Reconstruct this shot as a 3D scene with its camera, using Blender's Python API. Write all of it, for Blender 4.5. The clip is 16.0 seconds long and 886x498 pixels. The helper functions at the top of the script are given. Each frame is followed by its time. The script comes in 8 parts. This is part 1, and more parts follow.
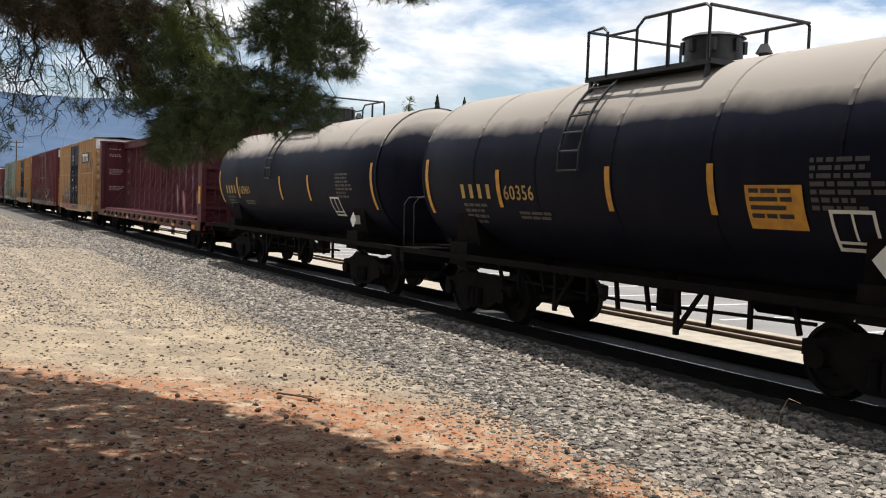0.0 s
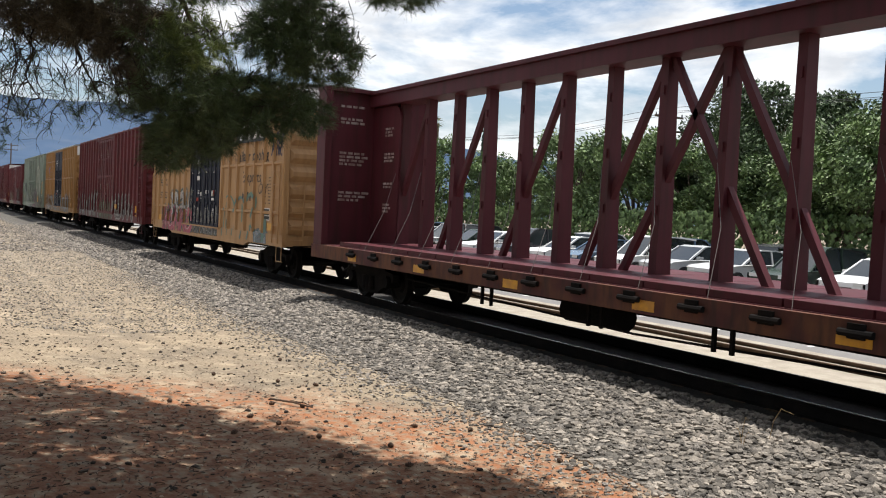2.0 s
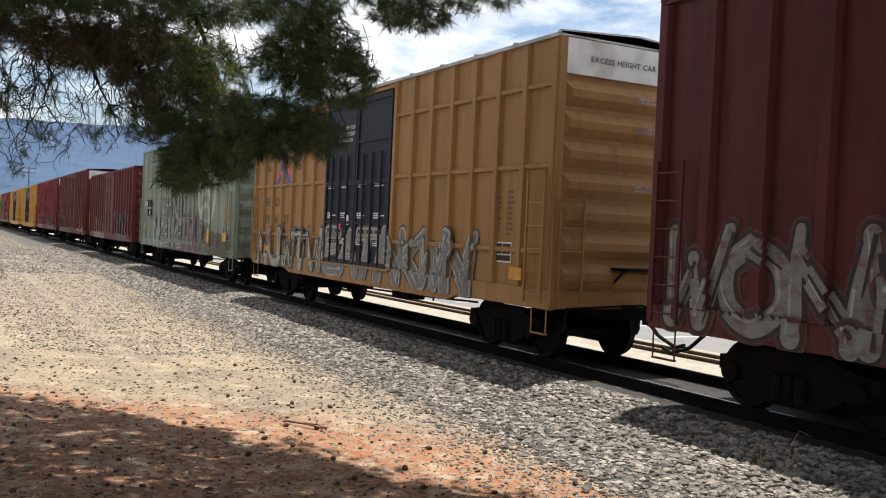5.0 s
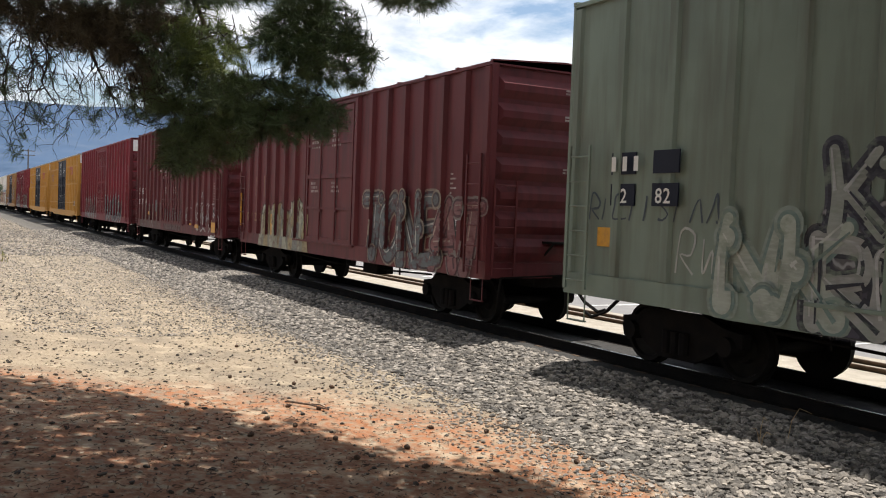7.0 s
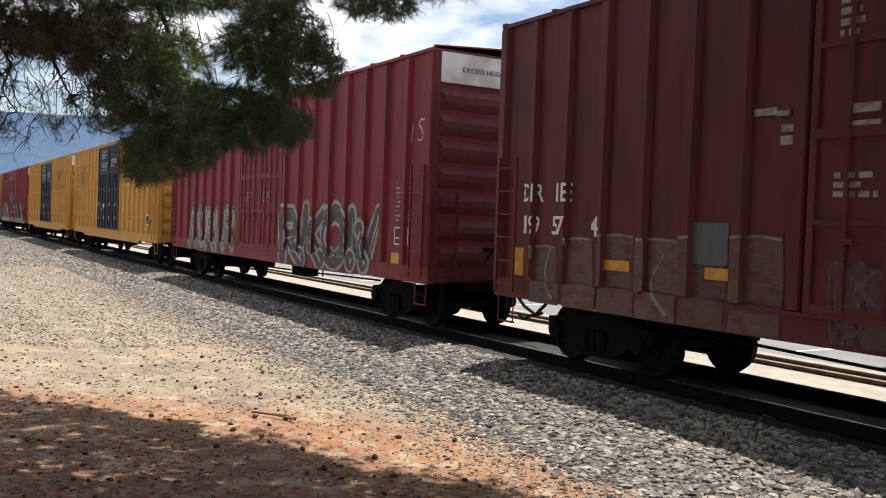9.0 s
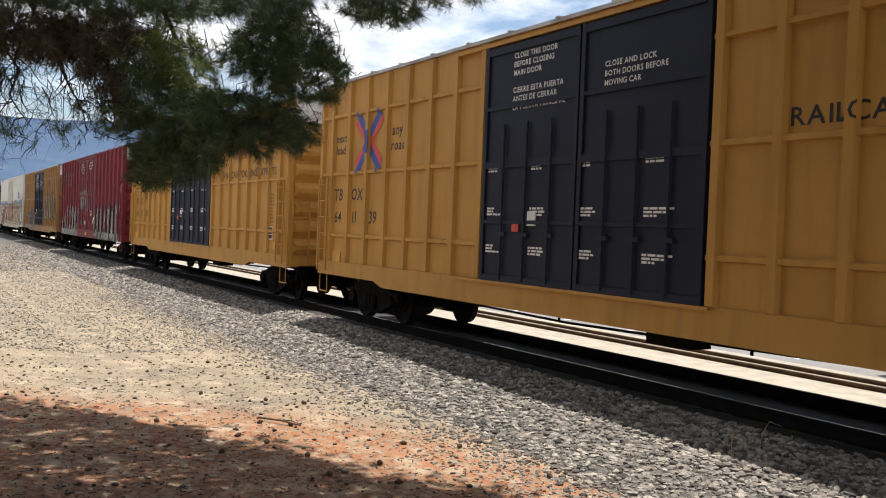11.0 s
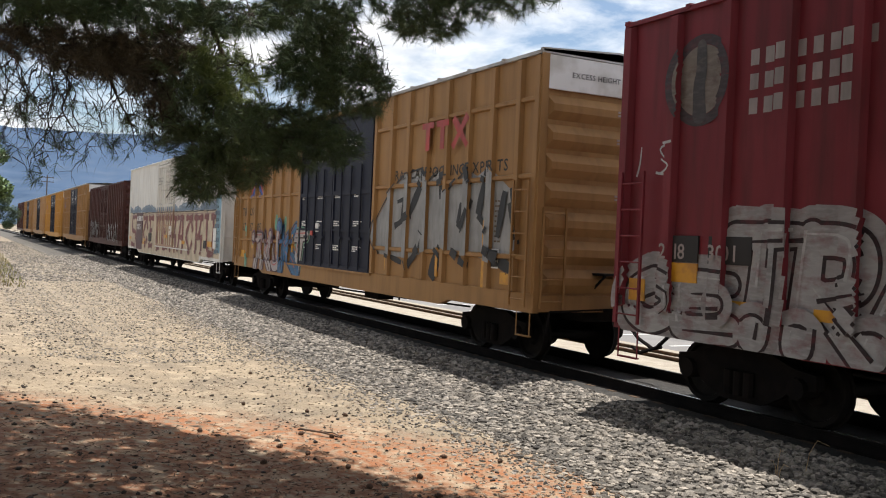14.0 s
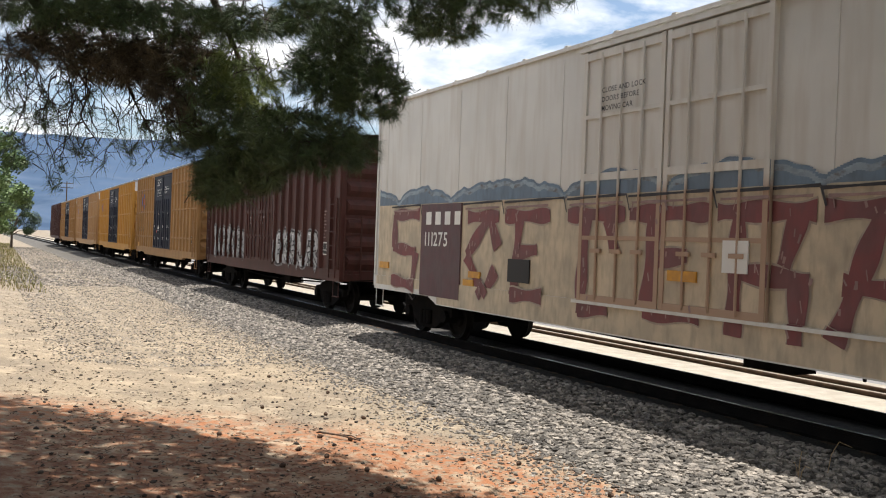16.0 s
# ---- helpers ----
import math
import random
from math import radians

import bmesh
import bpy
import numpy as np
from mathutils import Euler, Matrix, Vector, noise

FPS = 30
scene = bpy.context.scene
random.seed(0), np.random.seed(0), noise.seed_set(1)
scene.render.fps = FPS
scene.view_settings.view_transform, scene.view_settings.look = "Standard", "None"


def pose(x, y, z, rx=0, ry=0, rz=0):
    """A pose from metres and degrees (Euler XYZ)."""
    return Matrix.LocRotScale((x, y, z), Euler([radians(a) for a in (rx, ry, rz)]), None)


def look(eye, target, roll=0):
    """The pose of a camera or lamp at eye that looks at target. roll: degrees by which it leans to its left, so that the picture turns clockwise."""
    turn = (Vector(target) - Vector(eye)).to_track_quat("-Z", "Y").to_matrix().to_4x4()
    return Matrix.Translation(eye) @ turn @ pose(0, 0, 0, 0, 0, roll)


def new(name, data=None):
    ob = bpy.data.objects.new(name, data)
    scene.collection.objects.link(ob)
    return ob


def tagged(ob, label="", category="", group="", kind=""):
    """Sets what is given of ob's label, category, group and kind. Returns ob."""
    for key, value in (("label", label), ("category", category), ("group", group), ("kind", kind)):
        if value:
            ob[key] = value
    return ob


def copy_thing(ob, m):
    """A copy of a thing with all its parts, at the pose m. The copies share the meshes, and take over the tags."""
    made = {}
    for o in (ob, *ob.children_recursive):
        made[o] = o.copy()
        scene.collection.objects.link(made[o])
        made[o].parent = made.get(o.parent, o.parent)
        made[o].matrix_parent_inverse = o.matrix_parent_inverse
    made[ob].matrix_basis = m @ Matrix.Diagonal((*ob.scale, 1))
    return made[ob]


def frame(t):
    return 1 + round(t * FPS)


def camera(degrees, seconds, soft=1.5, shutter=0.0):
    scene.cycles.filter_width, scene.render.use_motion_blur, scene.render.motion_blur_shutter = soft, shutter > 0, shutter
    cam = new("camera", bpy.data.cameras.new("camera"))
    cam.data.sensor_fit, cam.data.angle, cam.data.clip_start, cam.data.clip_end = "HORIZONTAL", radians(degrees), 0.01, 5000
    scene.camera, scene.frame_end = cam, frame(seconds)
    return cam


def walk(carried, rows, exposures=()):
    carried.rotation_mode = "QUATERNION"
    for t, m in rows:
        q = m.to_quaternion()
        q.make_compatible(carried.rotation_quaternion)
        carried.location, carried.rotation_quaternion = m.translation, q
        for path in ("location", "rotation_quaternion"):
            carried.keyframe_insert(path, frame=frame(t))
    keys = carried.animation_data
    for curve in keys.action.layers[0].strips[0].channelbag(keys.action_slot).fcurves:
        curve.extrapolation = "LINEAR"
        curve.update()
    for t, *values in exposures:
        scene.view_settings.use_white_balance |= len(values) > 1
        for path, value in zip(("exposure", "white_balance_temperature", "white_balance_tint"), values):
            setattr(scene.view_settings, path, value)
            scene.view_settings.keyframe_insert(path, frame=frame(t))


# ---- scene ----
cam = camera(52.0, 16.0, soft=1.1)
EYE = 1.994
# seconds, yaw to the left of +y, pitch, lean
VIEW = [
    (0, 60.48, -2.74, 2.11),
    (0.5, 60.48, -3.27, 3.01),
    (1, 60.07, -2.82, 3.18),
    (1.5, 60.12, -2.37, 2.51),
    (2, 60.15, -2.27, 2.70),
    (2.5, 60.35, -1.84, 3.20),
    (3, 59.48, -1.95, 3.07),
    (3.5, 59.09, -1.12, 1.81),
    (4, 60.38, -0.20, 2.22),
    (4.2, 61.00, -0.34, 2.46),
    (6.3, 60.89, -1.91, 2.66),
    (6.5, 61.17, -2.07, 2.54),
    (7, 61.08, -2.22, 2.19),
    (7.5, 60.47, -2.60, 2.22),
    (8, 60.07, -2.47, 2.21),
    (8.5, 59.52, -2.20, 2.03),
    (9, 59.04, -1.59, 2.07),
    (11.5, 59.77, -1.03, 2.22),
    (12, 60.52, -0.77, 1.98),
    (12.5, 60.57, -0.84, 2.11),
    (13, 60.40, -1.10, 2.21),
    (13.5, 60.71, -1.26, 2.13),
    (14, 62.06, -0.49, 2.50),
    (14.5, 62.53, -0.35, 2.05),
    (15, 62.64, -0.26, 1.82),
    (15.5, 63.46, -0.04, 1.65),
    (16, 63.14, -0.38, 2.05),
]

def aim(yaw, pitch, lean):
    """A standing camera that turns: yaw from +y to the left, pitch up, lean."""
    y, p = radians(yaw), radians(pitch)
    ahead = Vector((-math.sin(y) * math.cos(p), math.cos(y) * math.cos(p), math.sin(p)))
    return look((0, 0, EYE), Vector((0, 0, EYE)) + ahead, lean)


walk(cam, [(t, aim(a, b, c)) for t, a, b, c in VIEW],
     exposures=[(0, 0.60), (2.4, 0.52), (3.0, 0.68), (3.5, 0.98), (4.0, 0.84), (6.3, 0.74), (7.0, 0.71), (8.0, 0.72), (9.2, 0.76), (11.5, 0.76), (13.5, 0.68), (14.6, 0.66), (15.4, 0.76), (16, 0.78)])

# ---- light ----
SUN = Vector((-0.05, 0.14, 1.0)).normalized()
sun = new("sun", bpy.data.lights.new("sun", "SUN"))
sun.data.energy, sun.data.angle, sun.data.color = 5.0, radians(0.6), (1.0, 0.965, 0.91)
sun.matrix_basis = look((0, 0, 40), Vector((0, 0, 40)) - SUN)

world = bpy.data.worlds.new("sky")
scene.world = world
world.use_nodes = True
wt = world.node_tree
wn = wt.nodes
wn.clear()
w_out, w_bg = wn.new("ShaderNodeOutputWorld"), wn.new("ShaderNodeBackground")
w_sky = wn.new("ShaderNodeTexSky")
w_sky.sky_type, w_sky.sun_disc = "NISHITA", False
w_sky.sun_elevation = math.asin(SUN.z)
w_sky.sun_rotation = math.atan2(SUN.x, SUN.y)
w_sky.air_density, w_sky.dust_density, w_sky.ozone_density = 1.0, 1.2, 1.0
w_co, w_map = wn.new("ShaderNodeTexCoord"), wn.new("ShaderNodeMapping")
w_map.inputs["Scale"].default_value = (1.0, 1.0, 3.0)
w_n1, w_n2, w_r = wn.new("ShaderNodeTexNoise"), wn.new("ShaderNodeTexNoise"), wn.new("ShaderNodeValToRGB")
w_n1.inputs["Scale"].default_value, w_n1.inputs["Detail"].default_value = 4.2, 9
w_n1.inputs["Roughness"].default_value = 0.58
w_n1.inputs["Distortion"].default_value = 0.25
w_r.color_ramp.elements[0].position, w_r.color_ramp.elements[1].position = 0.40, 0.56
w_mix = wn.new("ShaderNodeMix")
w_mix.data_type = "RGBA"
w_n2.inputs["Scale"].default_value, w_n2.inputs["Detail"].default_value = 12.0, 6
w_r2 = wn.new("ShaderNodeValToRGB")
w_r2.color_ramp.elements[0].position, w_r2.color_ramp.elements[0].color = 0.3, (9.0, 9.4, 10.0, 1)
w_r2.color_ramp.elements[1].position, w_r2.color_ramp.elements[1].color = 0.7, (15.6, 15.6, 15.6, 1)
wt.links.new(w_co.outputs["Generated"], w_map.inputs["Vector"])
wt.links.new(w_map.outputs["Vector"], w_n1.inputs["Vector"])
wt.links.new(w_map.outputs["Vector"], w_n2.inputs["Vector"])
wt.links.new(w_n1.outputs["Fac"], w_r.inputs["Fac"])
wt.links.new(w_n2.outputs["Fac"], w_r2.inputs["Fac"])
wt.links.new(w_r.outputs["Color"], w_mix.inputs["Factor"])
w_gain = wn.new("ShaderNodeVectorMath")
w_gain.operation = "SCALE"
w_gain.inputs["Scale"].default_value = 1.5
wt.links.new(w_sky.outputs["Color"], w_gain.inputs[0])
wt.links.new(w_gain.outputs["Vector"], w_mix.inputs["A"])
wt.links.new(w_r2.outputs["Color"], w_mix.inputs["B"])
wt.links.new(w_mix.outputs["Result"], w_bg.inputs["Color"])
wt.links.new(w_bg.outputs["Background"], w_out.inputs["Surface"])
w_bg.inputs["Strength"].default_value = 0.060


# ---- materials ----
def surface(name, base, second=None, third=None, scale=3.0, fine=40.0, rough=0.7, metal=0.0, bump=0.0, streak=0.0,
            low=0.4, high=0.62, amount=1.0, spec=0.4, random_tint=0.0, space="Object"):
    """A worn surface: base colour, large blotches of a second one, fine grain or vertical streaks of a third."""
    m = bpy.data.materials.new(name)
    m.use_nodes = True
    nt, n, li = m.node_tree, m.node_tree.nodes, m.node_tree.links
    bs = n["Principled BSDF"]
    bs.inputs["Roughness"].default_value, bs.inputs["Metallic"].default_value = rough, metal
    bs.inputs["Specular IOR Level"].default_value = spec
    co, info = n.new("ShaderNodeTexCoord"), n.new("ShaderNodeObjectInfo")
    add = n.new("ShaderNodeVectorMath")
    sc = n.new("ShaderNodeVectorMath")
    sc.operation = "SCALE"
    sc.inputs[0].default_value = (37.0, 53.0, 0.0)
    li.new(info.outputs["Random"], sc.inputs["Scale"])
    li.new(co.outputs[space], add.inputs[0])
    if space == "Object":
        li.new(sc.outputs["Vector"], add.inputs[1])
    last = None

    def mixed(a, b, fac):
        mx = n.new("ShaderNodeMix")
        mx.data_type = "RGBA"
        for sock, val in (("A", a), ("B", b)):
            if isinstance(val, tuple):
                mx.inputs[sock].default_value = (*val, 1)
            else:
                li.new(val, mx.inputs[sock])
        li.new(fac, mx.inputs["Factor"])
        return mx.outputs["Result"]

    def field(vec, s, detail, lo, hi, gain):
        tx, rp, mu = n.new("ShaderNodeTexNoise"), n.new("ShaderNodeMapRange"), n.new("ShaderNodeMath")
        tx.inputs["Scale"].default_value, tx.inputs["Detail"].default_value = s, detail
        li.new(vec, tx.inputs["Vector"])
        li.new(tx.outputs["Fac"], rp.inputs["Value"])
        rp.inputs["From Min"].default_value, rp.inputs["From Max"].default_value = lo, hi
        mu.operation = "MULTIPLY"
        mu.inputs[1].default_value = gain
        li.new(rp.outputs["Result"], mu.inputs[0])
        return mu.outputs[0], tx.outputs["Fac"]

    colour = base
    if second:
        fac, _ = field(add.outputs["Vector"], scale, 6, low, high, amount)
        colour = mixed(colour, second, fac)
    grain = None
    if third:
        vec = add.outputs["Vector"]
        if streak:
            mp = n.new("ShaderNodeMapping")
            mp.inputs["Scale"].default_value = (1, 1, streak)
            li.new(vec, mp.inputs["Vector"])
            vec = mp.outputs["Vector"]
        fac, grain = field(vec, fine, 5, 0.45, 0.75, 0.75)
        colour = mixed(colour, third, fac)
    if random_tint:
        hs = n.new("ShaderNodeHueSaturation")
        mr = n.new("ShaderNodeMapRange")
        li.new(info.outputs["Random"], mr.inputs["Value"])
        mr.inputs["To Min"].default_value, mr.inputs["To Max"].default_value = 1 - random_tint, 1 + random_tint
        li.new(mr.outputs["Result"], hs.inputs["Value"])
        if isinstance(colour, tuple):
            hs.inputs["Color"].default_value = (*colour, 1)
        else:
            li.new(colour, hs.inputs["Color"])
        colour = hs.outputs["Color"]
    if isinstance(colour, tuple):
        bs.inputs["Base Color"].default_value = (*colour, 1)
    else:
        li.new(colour, bs.inputs["Base Color"])
    if bump:
        bp, tx = n.new("ShaderNodeBump"), n.new("ShaderNodeTexNoise")
        tx.inputs["Scale"].default_value, tx.inputs["Detail"].default_value = fine, 6
        li.new(add.outputs["Vector"], tx.inputs["Vector"])
        bp.inputs["Strength"].default_value, bp.inputs["Distance"].default_value = bump, 0.02
        li.new(tx.outputs["Fac"], bp.inputs["Height"])
        li.new(bp.outputs["Normal"], bs.inputs["Normal"])
    return m


def island_tint(m, spread):
    """Each loose piece of a mesh gets its own brightness."""
    nt = m.node_tree
    bs = nt.nodes["Principled BSDF"]
    src = bs.inputs["Base Color"]
    geo, mr, hs = nt.nodes.new("ShaderNodeNewGeometry"), nt.nodes.new("ShaderNodeMapRange"), nt.nodes.new("ShaderNodeHueSaturation")
    nt.links.new(geo.outputs["Random Per Island"], mr.inputs["Value"])
    mr.inputs["To Min"].default_value, mr.inputs["To Max"].default_value = 1 - spread, 1 + spread
    nt.links.new(mr.outputs["Result"], hs.inputs["Value"])
    if src.is_linked:
        nt.links.new(src.links[0].from_socket, hs.inputs["Color"])
    else:
        hs.inputs["Color"].default_value = src.default_value
    nt.links.new(hs.outputs["Color"], src)
    return m


PAINTS = {}             # base colour of each car paint


def paint(name, base, dirt=(0.09, 0.06, 0.045), fade=None, rough=0.55):
    PAINTS[name] = base
    fade = fade or tuple(min(1, c * 1.35 + 0.012) for c in base)
    return surface(name, base, fade, dirt, scale=0.8, fine=5.0, streak=0.12, rough=rough, bump=0.05, low=0.35, high=0.7, amount=0.38, spec=0.2)


YELLOW = paint("yellow_car_paint", (0.41, 0.235, 0.105), (0.29, 0.165, 0.08), (0.47, 0.30, 0.165))
YELLOW2 = paint("bright_yellow_car_paint", (0.44, 0.222, 0.047), (0.35, 0.175, 0.042))
YELLOW3 = paint("tan_yellow_car_paint", (0.30, 0.160, 0.059), (0.21, 0.115, 0.046))
OXIDE = paint("oxide_red_car_paint", (0.108, 0.021, 0.025), (0.05, 0.017, 0.018), (0.16, 0.044, 0.043))
SCARLET = paint("red_car_paint", (0.18, 0.022, 0.031), (0.075, 0.02, 0.02))
BROWN = paint("dark_brown_car_paint", (0.065, 0.022, 0.017), (0.035, 0.018, 0.013))
SAGE = surface("sage_green_car_paint", (0.218, 0.262, 0.212), (0.165, 0.195, 0.158), (0.115, 0.105, 0.08), scale=0.9, fine=4.0, streak=0.10, rough=0.6, bump=0.06, low=0.38, high=0.62, amount=0.6, spec=0.2)
PAINTS["sage_green_car_paint"] = (0.225, 0.262, 0.20)
WHITE = paint("off_white_car_paint", (0.62, 0.60, 0.56), (0.54, 0.49, 0.43))
MAROON = paint("maroon_beam_paint", (0.075, 0.014, 0.020), (0.04, 0.016, 0.014))
NAVY = paint("blue_black_door_paint", (0.010, 0.012, 0.025), (0.016, 0.017, 0.027), rough=0.6)
STRIPE = surface("white_band_paint", (0.72, 0.70, 0.68), (0.52, 0.49, 0.45), scale=2.0, rough=0.6)
ROOFING = surface("galvanised_roof", (0.42, 0.41, 0.39), (0.26, 0.23, 0.20), scale=1.5, rough=0.5, metal=0.3)
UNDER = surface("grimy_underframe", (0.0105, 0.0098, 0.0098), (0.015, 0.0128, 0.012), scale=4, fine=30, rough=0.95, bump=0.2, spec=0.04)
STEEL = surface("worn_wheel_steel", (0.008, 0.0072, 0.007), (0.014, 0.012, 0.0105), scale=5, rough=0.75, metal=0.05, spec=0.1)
RAILTOP = surface("polished_railhead", (0.55, 0.53, 0.50), (0.38, 0.36, 0.34), scale=6, rough=0.22, metal=1.0)
RUST = surface("rusty_rail", (0.055, 0.034, 0.02), (0.09, 0.055, 0.033), scale=5, fine=40, rough=0.9, bump=0.2)
INK = surface("black_stencil", (0.018, 0.016, 0.016), rough=0.6)
FAINT = surface("thin_black_stencil", (0.10, 0.065, 0.035), rough=0.6)
CHALK = surface("white_stencil", (0.72, 0.70, 0.66), rough=0.6)
OCHRE = surface("faded_yellow_stencil", (0.48, 0.32, 0.09), (0.34, 0.22, 0.07), scale=5, rough=0.6)
WORN = surface("worn_white_stencil", (0.36, 0.30, 0.28), (0.20, 0.13, 0.12), scale=6, rough=0.6)
TAPE = surface("yellow_reflector", (0.62, 0.30, 0.02), (0.48, 0.22, 0.03), scale=8, rough=0.4)
SIGNRED = surface("sign_red", (0.55, 0.06, 0.04), rough=0.5)
SIGNBLUE = surface("sign_blue", (0.02, 0.06, 0.30), rough=0.5)
TANK = surface("black_tank_paint", (0.007, 0.0082, 0.0175), (0.009, 0.0098, 0.0185), (0.013, 0.0128, 0.0175), scale=1.2, fine=4, streak=0.15, rough=0.6, spec=0.06)
IRON = surface("black_ironwork", (0.014, 0.014, 0.016), (0.03, 0.028, 0.027), scale=6, rough=0.5)


def dusty_sunlit_tank(m):
    """Pale dust and painted sunlight on whatever part of the shell faces up."""
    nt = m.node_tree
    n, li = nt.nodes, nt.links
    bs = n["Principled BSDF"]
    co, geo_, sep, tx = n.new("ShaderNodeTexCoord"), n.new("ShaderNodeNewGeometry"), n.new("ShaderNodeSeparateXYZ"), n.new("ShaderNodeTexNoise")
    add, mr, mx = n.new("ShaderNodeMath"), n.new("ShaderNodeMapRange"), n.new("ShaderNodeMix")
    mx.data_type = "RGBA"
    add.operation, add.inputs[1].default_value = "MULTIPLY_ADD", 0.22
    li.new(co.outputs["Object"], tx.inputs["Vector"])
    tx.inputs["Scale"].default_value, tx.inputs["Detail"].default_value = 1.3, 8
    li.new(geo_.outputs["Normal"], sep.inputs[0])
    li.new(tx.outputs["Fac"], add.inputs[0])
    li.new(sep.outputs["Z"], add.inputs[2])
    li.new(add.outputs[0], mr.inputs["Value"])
    # range puts the pale edge where sunlight on the shell ends
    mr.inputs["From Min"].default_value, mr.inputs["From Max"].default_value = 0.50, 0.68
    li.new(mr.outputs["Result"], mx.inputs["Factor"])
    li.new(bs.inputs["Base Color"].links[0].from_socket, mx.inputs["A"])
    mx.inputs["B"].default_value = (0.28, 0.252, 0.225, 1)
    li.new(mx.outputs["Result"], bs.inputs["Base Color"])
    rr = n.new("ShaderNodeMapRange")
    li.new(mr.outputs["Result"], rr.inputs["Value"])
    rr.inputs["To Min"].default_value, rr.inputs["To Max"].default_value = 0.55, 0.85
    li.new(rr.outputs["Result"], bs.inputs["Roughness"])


dusty_sunlit_tank(TANK)


# ---- mesh tools ----
class Geo:
    """Vertices and faces of one mesh."""

    def __init__(self):
        self.v, self.f, self.cuts = [], [], []

    def face(self, *pts):
        k = len(self.v)
        self.v += [tuple(p) for p in pts]
        self.f.append(tuple(range(k, k + len(pts))))

    def hexa(self, p):
        k = len(self.v)
        self.v += [tuple(q) for q in p]
        self.f += [tuple(k + i for i in q) for q in ((0, 3, 2, 1), (4, 5, 6, 7), (0, 1, 5, 4), (1, 2, 6, 5), (2, 3, 7, 6), (3, 0, 4, 7))]

    def box(self, x0, x1, y0, y1, z0, z1):
        self.hexa([(x0, y0, z0), (x1, y0, z0), (x1, y1, z0), (x0, y1, z0), (x0, y0, z1), (x1, y0, z1), (x1, y1, z1), (x0, y1, z1)])

    def beam(self, a, b, w, h, w1=None):
        a, b = Vector(a), Vector(b)
        d = (b - a).normalized()
        s = d.cross(Vector((0, 0, 1)) if abs(d.z) < 0.95 else Vector((0, 1, 0))).normalized()
        u = s.cross(d)
        w1 = w if w1 is None else w1
        q = []
        for p, ww in ((a, w), (b, w1)):
            q += [p - s * ww / 2 - u * h / 2, p + s * ww / 2 - u * h / 2, p + s * ww / 2 + u * h / 2, p - s * ww / 2 + u * h / 2]
        self.hexa(q)

    def ring(self, pts, loops, caps=True):
        """Joins rings of points of the same length."""
        k, n = len(self.v), len(loops[0])
        for lp in loops:
            self.v += [tuple(p) for p in lp]
        for i in range(len(loops) - 1):
            for j in range(n):
                self.f.append((k + i * n + j, k + i * n + (j + 1) % n, k + (i + 1) * n + (j + 1) % n, k + (i + 1) * n + j))
        if caps:
            self.f.append(tuple(k + j for j in reversed(range(n))))
            self.f.append(tuple(k + (len(loops) - 1) * n + j for j in range(n)))

    def cyl(self, a, b, r, r1=None, n=12, caps=True):
        a, b = Vector(a), Vector(b)
        d = (b - a).normalized()
        s = d.cross(Vector((0, 0, 1)) if abs(d.z) < 0.95 else Vector((0, 1, 0))).normalized()
        u = s.cross(d)
        r1 = r if r1 is None else r1
        self.ring(None, [[p + (s * math.cos(6.28319 * j / n) + u * math.sin(6.28319 * j / n)) * rr for j in range(n)] for p, rr in ((a, r), (b, r1))], caps)

    def tube(self, pts, r, n=6):
        pts = [Vector(p) for p in pts]
        loops = []
        for i, p in enumerate(pts):
            d = (pts[min(i + 1, len(pts) - 1)] - pts[max(i - 1, 0)]).normalized()
            s = d.cross(Vector((0.13, 0.21, 0.97))).normalized()
            u = s.cross(d)
            rr = r[i] if isinstance(r, (list, tuple)) else r
            loops.append([p + (s * math.cos(6.28319 * j / n) + u * math.sin(6.28319 * j / n)) * rr for j in range(n)])
        self.ring(None, loops)

    def lathe_x(self, prof, y, z, n=32):
        """prof: x, radius."""
        loops = [[(x, y + r * math.cos(6.28319 * j / n), z + r * math.sin(6.28319 * j / n)) for j in range(n)] for x, r in prof]
        self.ring(None, loops)

    def extrude_x(self, prof, x0, x1):
        """prof: a loop of y, z."""
        self.ring(None, [[(x0, y, z) for y, z in prof], [(x1, y, z) for y, z in prof]])


def mesh_of(name, g, mat, smooth=False):
    me = bpy.data.meshes.new(name)
    me.from_pydata(g.v, [], g.f)
    bm = bmesh.new()
    bm.from_mesh(me)
    bmesh.ops.recalc_face_normals(bm, faces=bm.faces)
    bm.to_mesh(me)
    bm.free()
    me.materials.append(mat)
    if smooth:
        me.polygons.foreach_set("use_smooth", [True] * len(me.polygons))
        me.set_sharp_from_angle(angle=radians(38))
    return me


def quick_mesh(name, v, f, mat):
    """For large heaps of faces whose order is already right."""
    me = bpy.data.meshes.new(name)
    me.from_pydata(v, [], f)
    me.materials.append(mat)
    return me


def part(name, g, mat=None, parent=None, label="", smooth=False, at=None):
    """One mesh object under a thing or part; g is a Geo or a mesh that is shared."""
    ob = new(name, mesh_of(name, g, mat, smooth) if isinstance(g, Geo) else g)
    ob.parent = parent
    if at is not None:
        ob.matrix_basis = at
    if label:
        ob["label"] = label
    return ob


def empty(name, m=None):
    ob = new(name)
    ob.empty_display_size = 0.3
    if m is not None:
        ob.matrix_basis = m
    return ob


GLYPHS = {}


